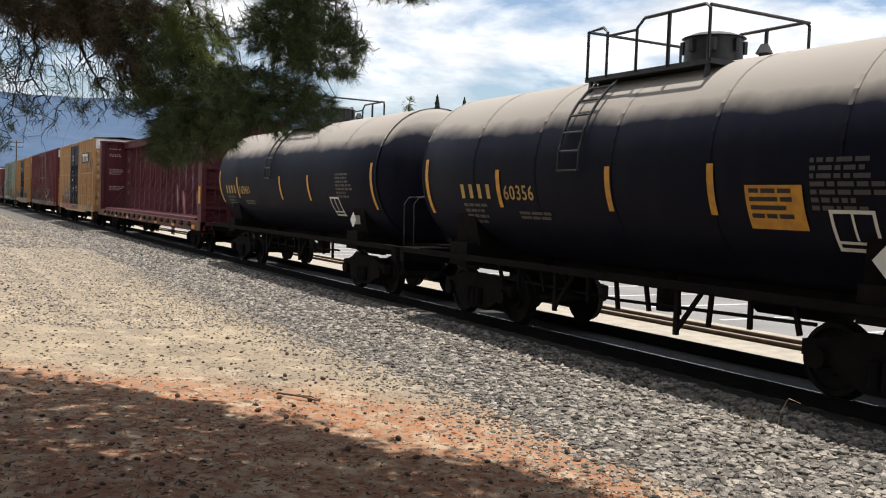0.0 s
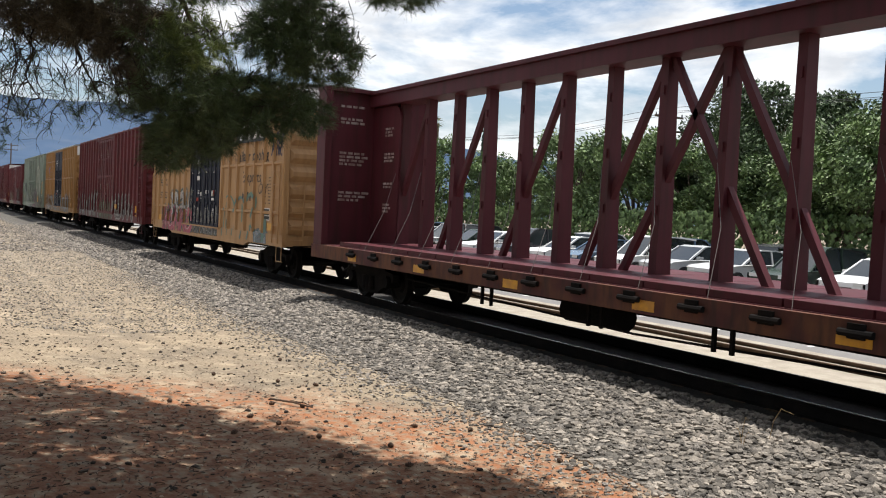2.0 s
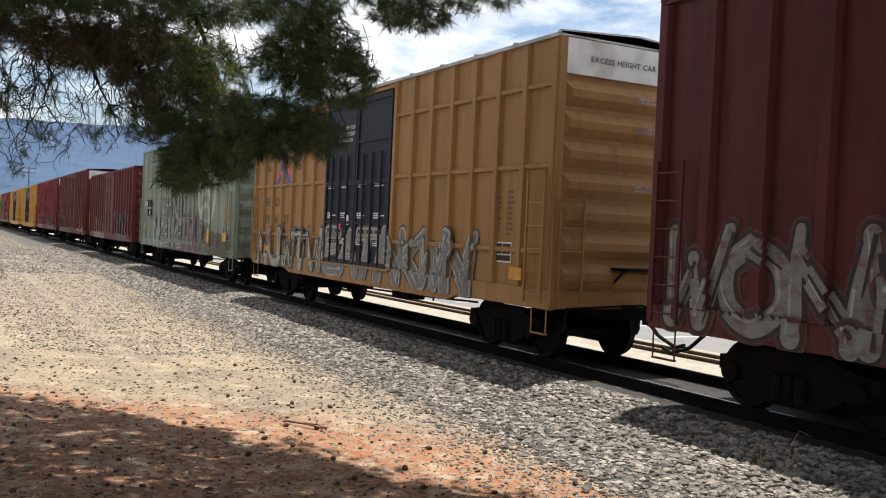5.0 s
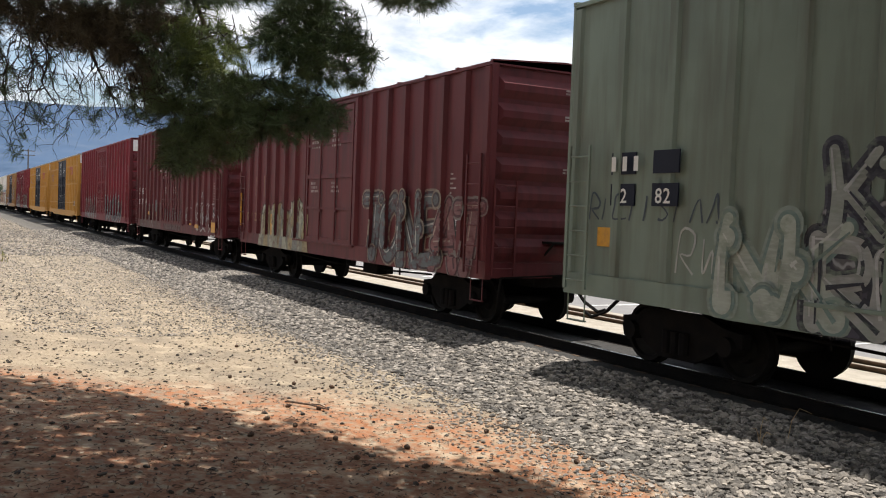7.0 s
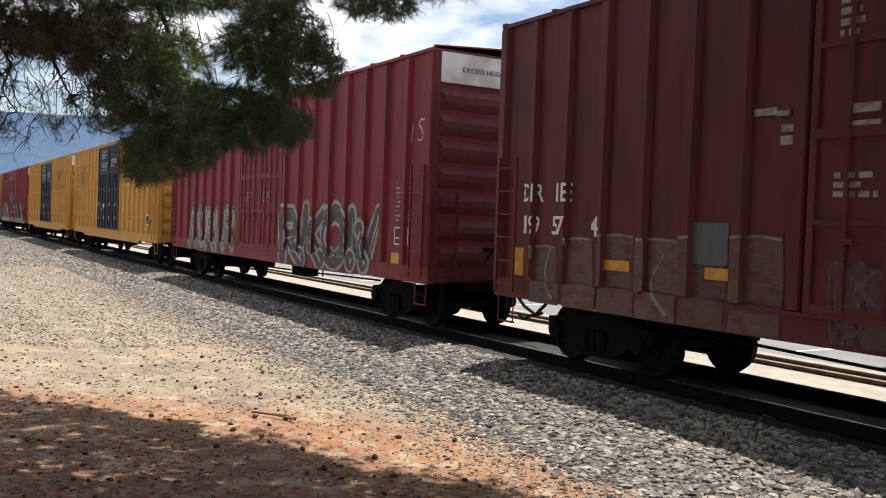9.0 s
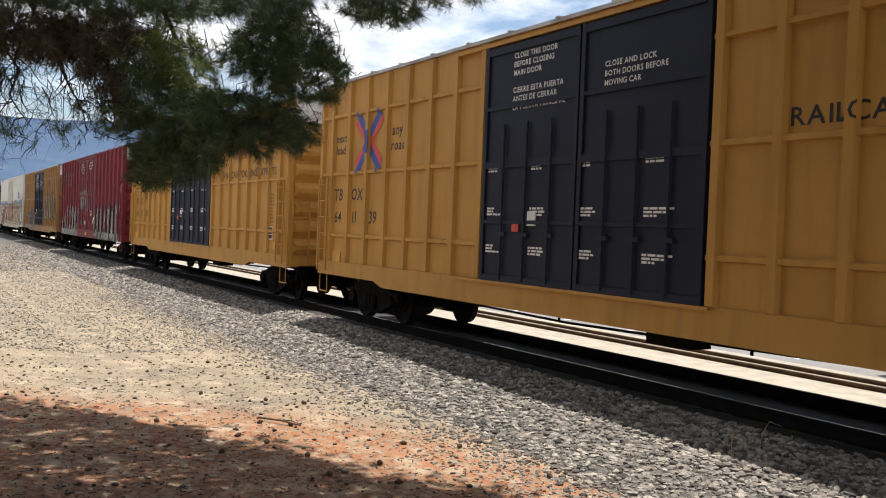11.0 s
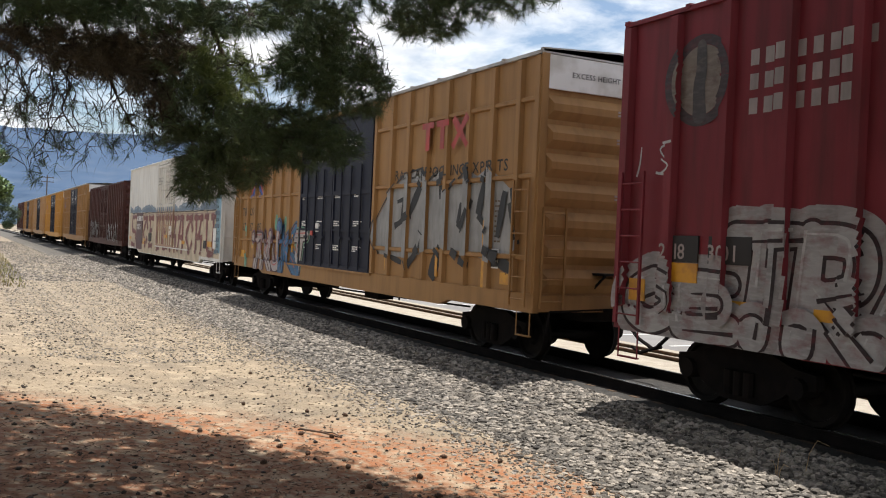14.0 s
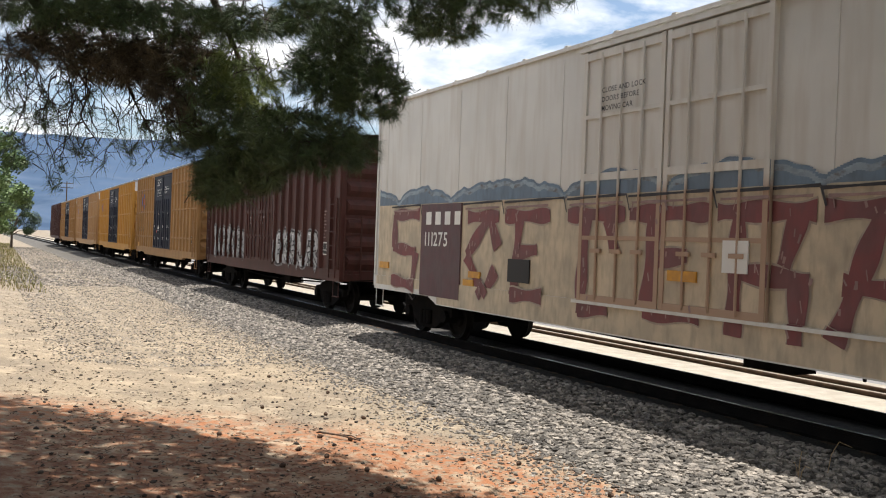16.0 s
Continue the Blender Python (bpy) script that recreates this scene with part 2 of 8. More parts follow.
def glyph(ch):
    """Flat outline of a character in the built-in font: vertices, faces, advance."""
    if ch not in GLYPHS:
        cu = bpy.data.curves.new("g", "FONT")
        cu.body, cu.size = ch, 1.0
        cu.offset = 0.012
        cu.resolution_u = 2
        ob = bpy.data.objects.new("g", cu)
        scene.collection.objects.link(ob)
        dg = bpy.context.evaluated_depsgraph_get()
        dg.update()
        me = bpy.data.meshes.new_from_object(ob.evaluated_get(dg))
        vs, fs = [tuple(v.co) for v in me.vertices], [tuple(p.vertices) for p in me.polygons]
        GLYPHS[ch] = (vs, fs, max((v[0] for v in vs), default=0.25) + 0.07)
        bpy.data.objects.remove(ob)
        bpy.data.curves.remove(cu)
        bpy.data.meshes.remove(me)
    return GLYPHS[ch]


def clip_x(poly, lim, keep_above):
    """Cuts a flat polygon of x, z at one x."""
    out = []
    for i, p in enumerate(poly):
        q = poly[(i + 1) % len(poly)]
        a_in, b_in = (p[0] >= lim) == keep_above, (q[0] >= lim) == keep_above
        if a_in:
            out.append(p)
        if a_in != b_in:
            t = (lim - p[0]) / (q[0] - p[0])
            out.append((lim, p[1] + (q[1] - p[1]) * t))
    return out


def letters(g, s, x, z, size, depth, slant=0.0, lift=0.005, wide=1.0):
    """Writes a line of characters on the side that faces -y; they follow the ribs that depth(x) gives."""
    for ch in s:
        if ch == " ":
            x += size * 0.34
            continue
        vs, fs, adv = glyph(ch)
        if size > 0.19 and not g.cuts and g.f:
            g.cuts.append((len(g.v), len(g.f)))
        pts = [(x + (vx * wide + slant * vy) * size, z + vy * size) for vx, vy, _ in vs]
        lo, hi = min(p[0] for p in pts), max(p[0] for p in pts)
        n = max(2, int((hi - lo) / 0.012))
        steps = [lo + (hi - lo) * i / n for i in range(n + 1)]
        ds = [depth(q) for q in steps]
        cuts = [(steps[i] + steps[i - 1]) / 2 for i in range(1, n + 1) if abs(ds[i] - ds[i - 1]) > 1e-4]
        edges = [lo - 1] + cuts + [hi + 1]
        for e0, e1 in zip(edges, edges[1:]):
            y = depth((max(e0, lo) + min(e1, hi)) / 2) - lift
            if not cuts:
                k = len(g.v)
                g.v += [(p[0], y, p[1]) for p in pts]
                g.f += [tuple(k + i for i in f) for f in fs]
                continue
            for f in fs:
                poly = clip_x(clip_x([pts[i] for i in f], e0, True), e1, False)
                if len(poly) > 2:
                    g.face(*[(p[0], y, p[1]) for p in poly])
        x += adv * size * wide
        if size > 0.19:
            g.cuts.append((len(g.v), len(g.f)))
    return x


def bars(g, x, z, widths, h, y, pitch=1.6):
    """Writing too small to read: rows of short bars."""
    for r, row in enumerate(widths):
        xx = x
        for w in row:
            g.face((xx, y, z - r * h * pitch), (xx + w, y, z - r * h * pitch), (xx + w, y, z - r * h * pitch + h), (xx, y, z - r * h * pitch + h))
            xx += w + h * 0.7


# ---- rolling stock ----
TRACK_Y = 9.714          # middle of the track
CARS = []                # (car, where its middle is when the train's clock reads zero)


def truck_meshes():
    ws, sf, bo = Geo(), Geo(), Geo()
    for s in (-1, 1):
        y = s * 0.745
        ws.ring(None, [[(r * math.cos(6.28319 * j / 28), y + yy * s, r * math.sin(6.28319 * j / 28)) for j in range(28)]
                       for r, yy in ((0.12, -0.075), (0.46, -0.075), (0.445, -0.045), (0.42, -0.04), (0.415, 0.065), (0.36, 0.065), (0.34, 0.02), (0.19, 0.015), (0.16, 0.07), (0.07, 0.07))])
    ws.cyl((0, -1.02, 0), (0, 1.02, 0), 0.08, n=10)
    prof = [(-1.12, 0.02), (-1.12, 0.20), (-0.80, 0.24), (-0.45, 0.36), (0.45, 0.36), (0.80, 0.24), (1.12, 0.20), (1.12, 0.02), (0.80, 0.0),
            (0.62, -0.14), (0.32, -0.28), (-0.32, -0.28), (-0.62, -0.14), (-0.80, 0.0)]
    sf.ring(None, [[(x, -0.07, z) for x, z in prof], [(x, 0.07, z) for x, z in prof]])
    for x in (-0.89, 0.89):
        sf.cyl((x, -0.15, 0.02), (x, 0.15, 0.02), 0.13, n=10)
    for x in (-0.16, 0.0, 0.16):
        sf.cyl((x, -0.11, -0.20), (x, -0.11, 0.10), 0.07, n=8)
    bo.box(-0.2, 0.2, -1.0, 1.0, -0.05, 0.24)
    bo.cyl((0, 0, 0.2), (0, 0, 0.36), 0.3, n=14)
    bo.beam((-0.5, -0.72, -0.1), (-0.5, 0.72, -0.1), 0.1, 0.12)
    bo.beam((0.5, -0.72, -0.1), (0.5, 0.72, -0.1), 0.1, 0.12)
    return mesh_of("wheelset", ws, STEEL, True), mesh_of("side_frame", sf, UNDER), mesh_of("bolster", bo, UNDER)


WHEELSET, SIDE_FRAME, BOLSTER = truck_meshes()
WHEELS = []              # (wheelset, its x on the truck)


def coupler_mesh():
    g = Geo()
    g.box(-0.2, 0.62, -0.09, 0.09, -0.10, 0.10)
    g.box(0.55, 0.86, -0.17, 0.05, -0.15, 0.15)
    g.box(0.72, 0.98, -0.20, -0.10, -0.14, 0.14)
    g.tube([(0.1, 0.3, -0.1), (0.4, 0.32, -0.35), (0.8, 0.3, -0.48), (1.05, 0.25, -0.42)], 0.03)
    g.beam((0.05, -1.25, 0.05), (0.25, 0.1, 0.12), 0.03, 0.03)
    g.beam((0.05, -1.25, 0.05), (0.05, -1.3, -0.3), 0.03, 0.03)
    return mesh_of("coupler", g, UNDER)


COUPLER = coupler_mesh()


def running_gear(car, length, inset=2.0):
    """Two trucks of four wheels and the couplers."""
    for s in (-1, 1):
        tr = part("truck", BOLSTER, parent=car, at=pose(s * (length / 2 - inset), 0, 0.48), label="grimy black cast-steel truck")
        for x in (-0.89, 0.89):
            WHEELS.append((part("wheelset", WHEELSET, parent=tr, at=pose(x, 0, -0.06)), x))
        for y in (-1.0, 1.0):
            part("side_frame", SIDE_FRAME, parent=tr, at=pose(0, y, -0.04))
        part("coupler", COUPLER, parent=car, at=pose(s * (length / 2 + 0.02), 0, 0.87, 0, 0, 0 if s > 0 else 180))


def ladder(x, y, z0, z1, w=0.45, axis="x", step=0.36):
    g = Geo()
    for o in (0, w):
        a = (x + o, y, z0) if axis == "x" else (x, y + o, z0)
        g.beam(a, (a[0], a[1], z1), 0.035, 0.035)
    z = z0 + 0.12
    while z < z1 - 0.03:
        a = (x, y, z)
        b = (x + w, y, z) if axis == "x" else (x, y + w, z)
        g.cyl(a, b, 0.013, n=6)
        z += step
    return g


def brush(g, pts, width, depth, lift, rounds=True):
    """A painted stroke that follows the ribs and panels under it."""
    p = [Vector((a, 0, b)) for a, b in pts]
    # smooth
    q = []
    for i in range(len(p) - 1):
        p0, p1, p2, p3 = p[max(i - 1, 0)], p[i], p[i + 1], p[min(i + 2, len(p) - 1)]
        n = max(2, int((p2 - p1).length / 0.05))
        for k in range(n):
            t = k / n
            q.append(0.5 * ((2 * p1) + (p2 - p0) * t + (2 * p0 - 5 * p1 + 4 * p2 - p3) * t * t + (3 * p1 - p0 - 3 * p2 + p3) * t ** 3))
    q.append(p[-1])
    side = []
    for i in range(len(q)):
        d = (q[min(i + 1, len(q) - 1)] - q[max(i - 1, 0)])
        d = d.normalized() if d.length > 1e-6 else Vector((1, 0, 0))
        w = width * (0.82 + 0.18 * math.sin(i * 0.37 + pts[0][0] * 3))
        side.append(Vector((-d.z, 0, d.x)) * w / 2)
    for i in range(len(q) - 1):
        y = depth((q[i].x + q[i + 1].x) / 2, (q[i].z + q[i + 1].z) / 2) - lift
        g.face(*[(v.x, y, v.z) for v in (q[i] - side[i], q[i + 1] - side[i + 1], q[i + 1] + side[i + 1], q[i] + side[i])])
    if rounds:
        for c in (q[0], q[-1]):
            y = depth(c.x) - lift
            g.face(*[(c.x + width * 0.44 * math.cos(a * 0.7854), y, c.z + width * 0.44 * math.sin(a * 0.7854)) for a in range(8)])


STROKES = [
    [[(0.9, 0.9), (0.3, 1.0), (0.1, 0.7), (0.5, 0.5), (0.9, 0.3), (0.6, 0.05), (0.05, 0.1)]],
    [[(0.1, 0.0), (0.3, 0.6), (0.5, 1.0), (0.7, 0.55), (0.95, 0.0)], [(0.2, 0.35), (0.8, 0.4)]],
    [[(0.9, 0.95), (0.15, 0.9), (0.1, 0.5), (0.1, 0.05), (0.95, 0.1)], [(0.15, 0.5), (0.75, 0.55)]],
    [[(0.5, 0.98), (0.1, 0.7), (0.1, 0.25), (0.5, 0.02), (0.9, 0.3), (0.88, 0.75), (0.5, 0.98)]],
    [[(0.1, 1.0), (0.15, 0.5), (0.1, 0.0)], [(0.9, 0.98), (0.3, 0.5), (0.95, 0.02)]],
    [[(0.1, 0.0), (0.12, 0.98), (0.8, 0.85), (0.7, 0.52), (0.2, 0.45), (0.95, 0.0)]],
    [[(0.1, 0.95), (0.3, 0.05), (0.55, 0.75), (0.75, 0.05), (0.95, 0.95)]],
]
HUES = {}


def hue(c):
    if c not in HUES:
        HUES[c] = surface("spray_paint", c, tuple(v * 0.7 + min(0.03, max(c) * 0.3) for v in c), tuple(v * 0.5 + min(0.02, max(c) * 0.2) for v in c), scale=2.2, fine=9, streak=0.3, rough=0.6)
    return HUES[c]


def spray_material(fill, line, shine, back, seed):
    """Sprayed letter shapes with soft nested outlines, worn off in flakes; laid out by the patch's own coordinates."""
    m = bpy.data.materials.new("sprayed_graffiti")
    m.use_nodes = True
    nt = m.node_tree
    n, li = nt.nodes, nt.links
    bs = n["Principled BSDF"]
    bs.inputs["Roughness"].default_value = 0.6
    at = n.new("ShaderNodeAttribute")
    at.attribute_name = "spray"

    def math_(op, x, y, z=None, clamp=False):
        q = n.new("ShaderNodeMath")
        q.operation, q.use_clamp = op, clamp
        for i, v in enumerate((x, y, z)):
            if v is None:
                continue
            if isinstance(v, (int, float)):
                q.inputs[i].default_value = v
            else:
                li.new(v, q.inputs[i])
        return q.outputs[0]

    def noise_(scale, detail, stretch=(1, 1, 1)):
        mp, tx = n.new("ShaderNodeMapping"), n.new("ShaderNodeTexNoise")
        mp.inputs["Scale"].default_value = stretch
        mp.inputs["Location"].default_value = (seed * 1.7, seed * 3.1, seed * 0.9)
        li.new(at.outputs["Vector"], mp.inputs["Vector"])
        li.new(mp.outputs["Vector"], tx.inputs["Vector"])
        tx.inputs["Scale"].default_value, tx.inputs["Detail"].default_value = scale, detail
        return tx

    def smooth(v, lo, hi):
        q = n.new("ShaderNodeMapRange")
        q.interpolation_type = "SMOOTHSTEP"
        q.inputs["From Min"].default_value, q.inputs["From Max"].default_value = lo, hi
        li.new(v, q.inputs["Value"])
        return q.outputs["Result"]

    def mix(f, c0, c1):
        q = n.new("ShaderNodeMix")
        q.data_type = "RGBA"
        li.new(f, q.inputs["Factor"])
        for s_, v in (("A", c0), ("B", c1)):
            if isinstance(v, tuple):
                q.inputs[s_].default_value = (*v, 1)
            else:
                li.new(v, q.inputs[s_])
        return q.outputs["Result"]
    wob = noise_(1.5, 3)
    sub, add = n.new("ShaderNodeVectorMath"), n.new("ShaderNodeVectorMath")
    sub.operation, add.operation = "SUBTRACT", "MULTIPLY_ADD"
    li.new(wob.outputs["Color"], sub.inputs[0])
    sub.inputs[1].default_value = (0.5, 0.5, 0.5)
    li.new(sub.outputs[0], add.inputs[0])
    add.inputs[1].default_value = (0.85, 0.65, 0.0)
    li.new(at.outputs["Vector"], add.inputs[2])
    mp = n.new("ShaderNodeMapping")
    mp.inputs["Scale"].default_value = (1.5, 1.5, 1)
    mp.inputs["Location"].default_value = (seed * 2.3, 0.1, 0)
    li.new(add.outputs[0], mp.inputs["Vector"])
    vo = n.new("ShaderNodeTexVoronoi")
    vo.voronoi_dimensions = "2D"
    vo.inputs["Randomness"].default_value, vo.inputs["Scale"].default_value = 0.85, 1.35
    li.new(mp.outputs["Vector"], vo.inputs["Vector"])
    d = vo.outputs["Distance"]
    tone = noise_(3.0, 5, (2.4, 0.6, 1)).outputs["Fac"]
    mid = tuple(0.55 * p_ + 0.45 * q_ for p_, q_ in zip(fill, line))
    col = mix(smooth(tone, 0.4, 0.62), fill, mid)
    col = mix(math_("MULTIPLY", smooth(d, 0.36, 0.41), 0.85), col, line)
    col = mix(math_("MULTIPLY", smooth(d, 0.50, 0.55), 0.8), col, back or tuple(0.6 * p_ for p_ in fill))
    ring = math_("MULTIPLY", smooth(d, 0.27, 0.31), math_("SUBTRACT", 1.0, smooth(d, 0.33, 0.36)))
    col = mix(math_("MULTIPLY", ring, 0.85), col, shine or tuple(min(1, p_ * 1.5 + 0.05) for p_ in fill))
    ring2 = math_("MULTIPLY", smooth(d, 0.10, 0.13), math_("SUBTRACT", 1.0, smooth(d, 0.15, 0.19)))
    col = mix(math_("MULTIPLY", ring2, 0.6), col, line)
    li.new(col, bs.inputs["Base Color"])
    se = n.new("ShaderNodeSeparateXYZ")
    li.new(at.outputs["Vector"], se.inputs[0])
    rough_top = noise_(1.1, 4, (1, 0.15, 1)).outputs["Fac"]
    v_ = math_("ADD", se.outputs["Y"], math_("MULTIPLY", math_("SUBTRACT", rough_top, 0.5), 0.9))
    a_ = math_("SUBTRACT", 1.0, smooth(v_, 0.80, 0.86))
    a_ = math_("MULTIPLY", a_, smooth(se.outputs["Y"], 0.0, 0.05))
    side = math_("ADD", se.outputs["Z"], math_("MULTIPLY", math_("SUBTRACT", tone, 0.5), 0.25))
    a_ = math_("MULTIPLY", a_, smooth(side, 0.02, 0.07))
    flake = noise_(5.0, 8, (1.6, 1, 1)).outputs["Fac"]
    a_ = math_("MULTIPLY", a_, math_("SUBTRACT", 1.0, math_("MULTIPLY", smooth(flake, 0.55, 0.66), 0.85)))
    a_ = math_("MULTIPLY", a_, 0.93)
    li.new(a_, bs.inputs["Alpha"])
    return m


LAYER = iter(range(10000))


def smear(car, depth, x0, x1, z0, z1, n, fill, line, seed, fat=0.26, shine=None, back=None, label=""):
    """A long patch of old paint, smeared and flaking, over ribs and panels."""
    z1 = z1 + (z1 - z0) * 0.22
    k = max(8, int((x1 - x0) / 0.045))
    lift = 0.005 + 0.0035 * (next(LAYER) % 4)
    v, f, co = [], [], []
    for i in range(k):
        a, b = x0 + (x1 - x0) * i / k, x0 + (x1 - x0) * (i + 1) / k
        levels = [z0] + ([1.205] if z0 < 1.2 < z1 else []) + [z1]
        for lo, hi in zip(levels, levels[1:]):
            y = depth((a + b) / 2, (lo + hi) / 2) - lift
            q = len(v)
            v += [(a, y, lo), (b, y, lo), (b, y, hi), (a, y, hi)]
            f.append((q, q + 1, q + 2, q + 3))
            for x, z in ((a, lo), (b, lo), (b, hi), (a, hi)):
                u = (x - x0) / (x1 - x0)
                co += [u * n, (z - z0) / (z1 - z0), min(u, 1 - u) * n * 0.5]
    me = quick_mesh("paint_smear", v, f, spray_material(fill, line, shine, back, seed))
    me.attributes.new("spray", "FLOAT_VECTOR", "POINT").data.foreach_set("vector", co)
    return part("paint_smear", me, parent=car, label=label or "old sprayed paint, faded and flaking")


def spray_coat(c, wear=0.6, bare=(0.10, 0.07, 0.055)):
    """Sprayed paint, streaked and dusty; where it has flaked off the car's own paint shows."""
    key = (c, wear, bare)
    if key in HUES:
        return HUES[key]
    m = surface("spray_coat", c, tuple(v * 0.6 + 0.015 for v in c), tuple(min(1, v * 1.12 + 0.03) for v in c), scale=1.7, fine=7.0, streak=4.0, rough=0.62, low=0.42, high=0.66, spec=0.25)
    nt = m.node_tree
    n, li = nt.nodes, nt.links
    bs = n["Principled BSDF"]
    co, mp, tx, mr, mx = n.new("ShaderNodeTexCoord"), n.new("ShaderNodeMapping"), n.new("ShaderNodeTexNoise"), n.new("ShaderNodeMapRange"), n.new("ShaderNodeMix")
    mp.inputs["Scale"].default_value = (1.0, 0.0, 1.7)
    li.new(co.outputs["Object"], mp.inputs["Vector"])
    li.new(mp.outputs["Vector"], tx.inputs["Vector"])
    tx.inputs["Scale"].default_value, tx.inputs["Detail"].default_value = 3.6, 10
    tx.inputs["Roughness"].default_value = 0.62
    mr.inputs["From Min"].default_value, mr.inputs["From Max"].default_value = 0.50, 0.64
    mr.inputs["To Min"].default_value, mr.inputs["To Max"].default_value = 0.06, wear
    li.new(tx.outputs["Fac"], mr.inputs["Value"])
    mx.data_type = "RGBA"
    li.new(mr.outputs["Result"], mx.inputs["Factor"])
    li.new(bs.inputs["Base Color"].links[0].from_socket, mx.inputs["A"])
    mx.inputs["B"].default_value = (*bare, 1)
    li.new(mx.outputs["Result"], bs.inputs["Base Color"])
    HUES[key] = m
    return m


def swipe(g, pts, w0, w1, depth, lift, round_ends=True, low=0.87, lane=0.08):
    """A sprayed stroke whose width runs from w0 to w1, cut into lanes so that it lies on ribs, rails and sill."""
    p = [Vector((a, 0, b)) for a, b in pts]
    q = []
    for i in range(len(p) - 1):
        e0, e1, e2, e3 = p[max(i - 1, 0)], p[i], p[i + 1], p[min(i + 2, len(p) - 1)]
        n = max(2, int((e2 - e1).length / 0.035))
        q += [0.5 * ((2 * e1) + (e2 - e0) * t + (2 * e0 - 5 * e1 + 4 * e2 - e3) * t * t + (3 * e1 - e0 - 3 * e2 + e3) * t ** 3) for t in (k / n for k in range(n))]
    q.append(p[-1])
    m = len(q)
    lanes = max(1, min(10, int(max(w0, w1) / lane)))
    rows = []
    for i in range(m):
        d = q[min(i + 1, m - 1)] - q[max(i - 1, 0)]
        d = d.normalized() if d.length > 1e-6 else Vector((1, 0, 0))
        w = w0 + (w1 - w0) * i / (m - 1)
        sd = Vector((-d.z, 0, d.x))
        rows.append([q[i] + sd * w * (k / lanes - 0.5) for k in range(lanes + 1)])
    for i, (r0, r1) in enumerate(zip(rows, rows[1:])):
        rise = lift + 0.002 * i / m
        for k in range(lanes):
            quad = (r0[k], r1[k], r1[k + 1], r0[k + 1])
            if max(v.z for v in quad) < low:
                continue
            y = depth(sum(v.x for v in quad) / 4, sum(v.z for v in quad) / 4) - rise
            g.face(*[(v.x, y, max(v.z, low)) for v in quad])
    if round_ends:
        for c, w, o in ((q[0], w0, -0.0003), (q[-1], w1, 0.0024)):
            if w > 0.08 and c.z > low:
                g.face(*[(c.x + w * 0.49 * math.cos(a * 0.3491), depth(c.x, c.z) - lift - o, max(low, c.z + w * 0.49 * math.sin(a * 0.3491))) for a in range(18)])


FORMS = [  # strokes of made-up letter shapes: points, and how wide each begins and ends
    [([(0.92, 0.9), (0.4, 1.0), (0.12, 0.72), (0.5, 0.52), (0.88, 0.32), (0.6, 0.04), (0.05, 0.08)], 0.9, 1.1)],
    [([(0.08, 0.0), (0.3, 0.6), (0.48, 1.05)], 1.2, 0.7), ([(0.48, 1.0), (0.7, 0.55), (0.98, 0.0)], 0.8, 1.2), ([(0.2, 0.33), (0.8, 0.36)], 0.8, 0.8)],
    [([(0.95, 0.95), (0.2, 0.92), (0.12, 0.5), (0.15, 0.06), (1.0, 0.1)], 0.8, 1.2), ([(0.2, 0.5), (0.8, 0.56)], 0.9, 0.6)],
    [([(0.5, 0.98), (0.12, 0.7), (0.12, 0.25), (0.5, 0.02), (0.9, 0.3), (0.88, 0.75), (0.5, 0.98)], 1.0, 1.0)],
    [([(0.12, 1.08), (0.18, 0.5), (0.1, 0.0)], 0.9, 1.2), ([(0.95, 1.05), (0.35, 0.5)], 0.6, 1.0), ([(0.35, 0.55), (1.0, -0.02)], 1.0, 1.3)],
    [([(0.12, 0.0), (0.14, 0.98)], 1.2, 1.0), ([(0.14, 0.95), (0.75, 0.9), (0.78, 0.55), (0.2, 0.45)], 1.0, 0.8), ([(0.3, 0.48), (1.0, 0.0)], 0.9, 1.3)],
    [([(0.08, 1.05), (0.25, 0.06)], 0.8, 1.2), ([(0.25, 0.05), (0.55, 0.75)], 1.0, 0.8), ([(0.5, 0.75), (0.72, 0.05)], 0.8, 1.1), ([(0.72, 0.05), (1.0, 1.1)], 1.1, 0.6)],
    [([(0.1, 1.0), (0.12, 0.4), (0.35, 0.05), (0.75, 0.08), (0.9, 0.45), (0.9, 1.02)], 1.0, 1.0)],
    [([(0.05, 0.95), (1.0, 0.98)], 1.0, 0.7), ([(0.55, 0.95), (0.5, 0.4), (0.42, -0.02)], 1.1, 1.3)],
    [([(0.15, 0.0), (0.12, 0.55), (0.15, 1.1)], 1.2, 0.6), ([(0.15, 0.85), (0.85, 0.1)], 1.0, 1.0), ([(0.88, -0.02), (0.9, 0.5), (1.0, 1.1)], 1.2, 0.5)],
]


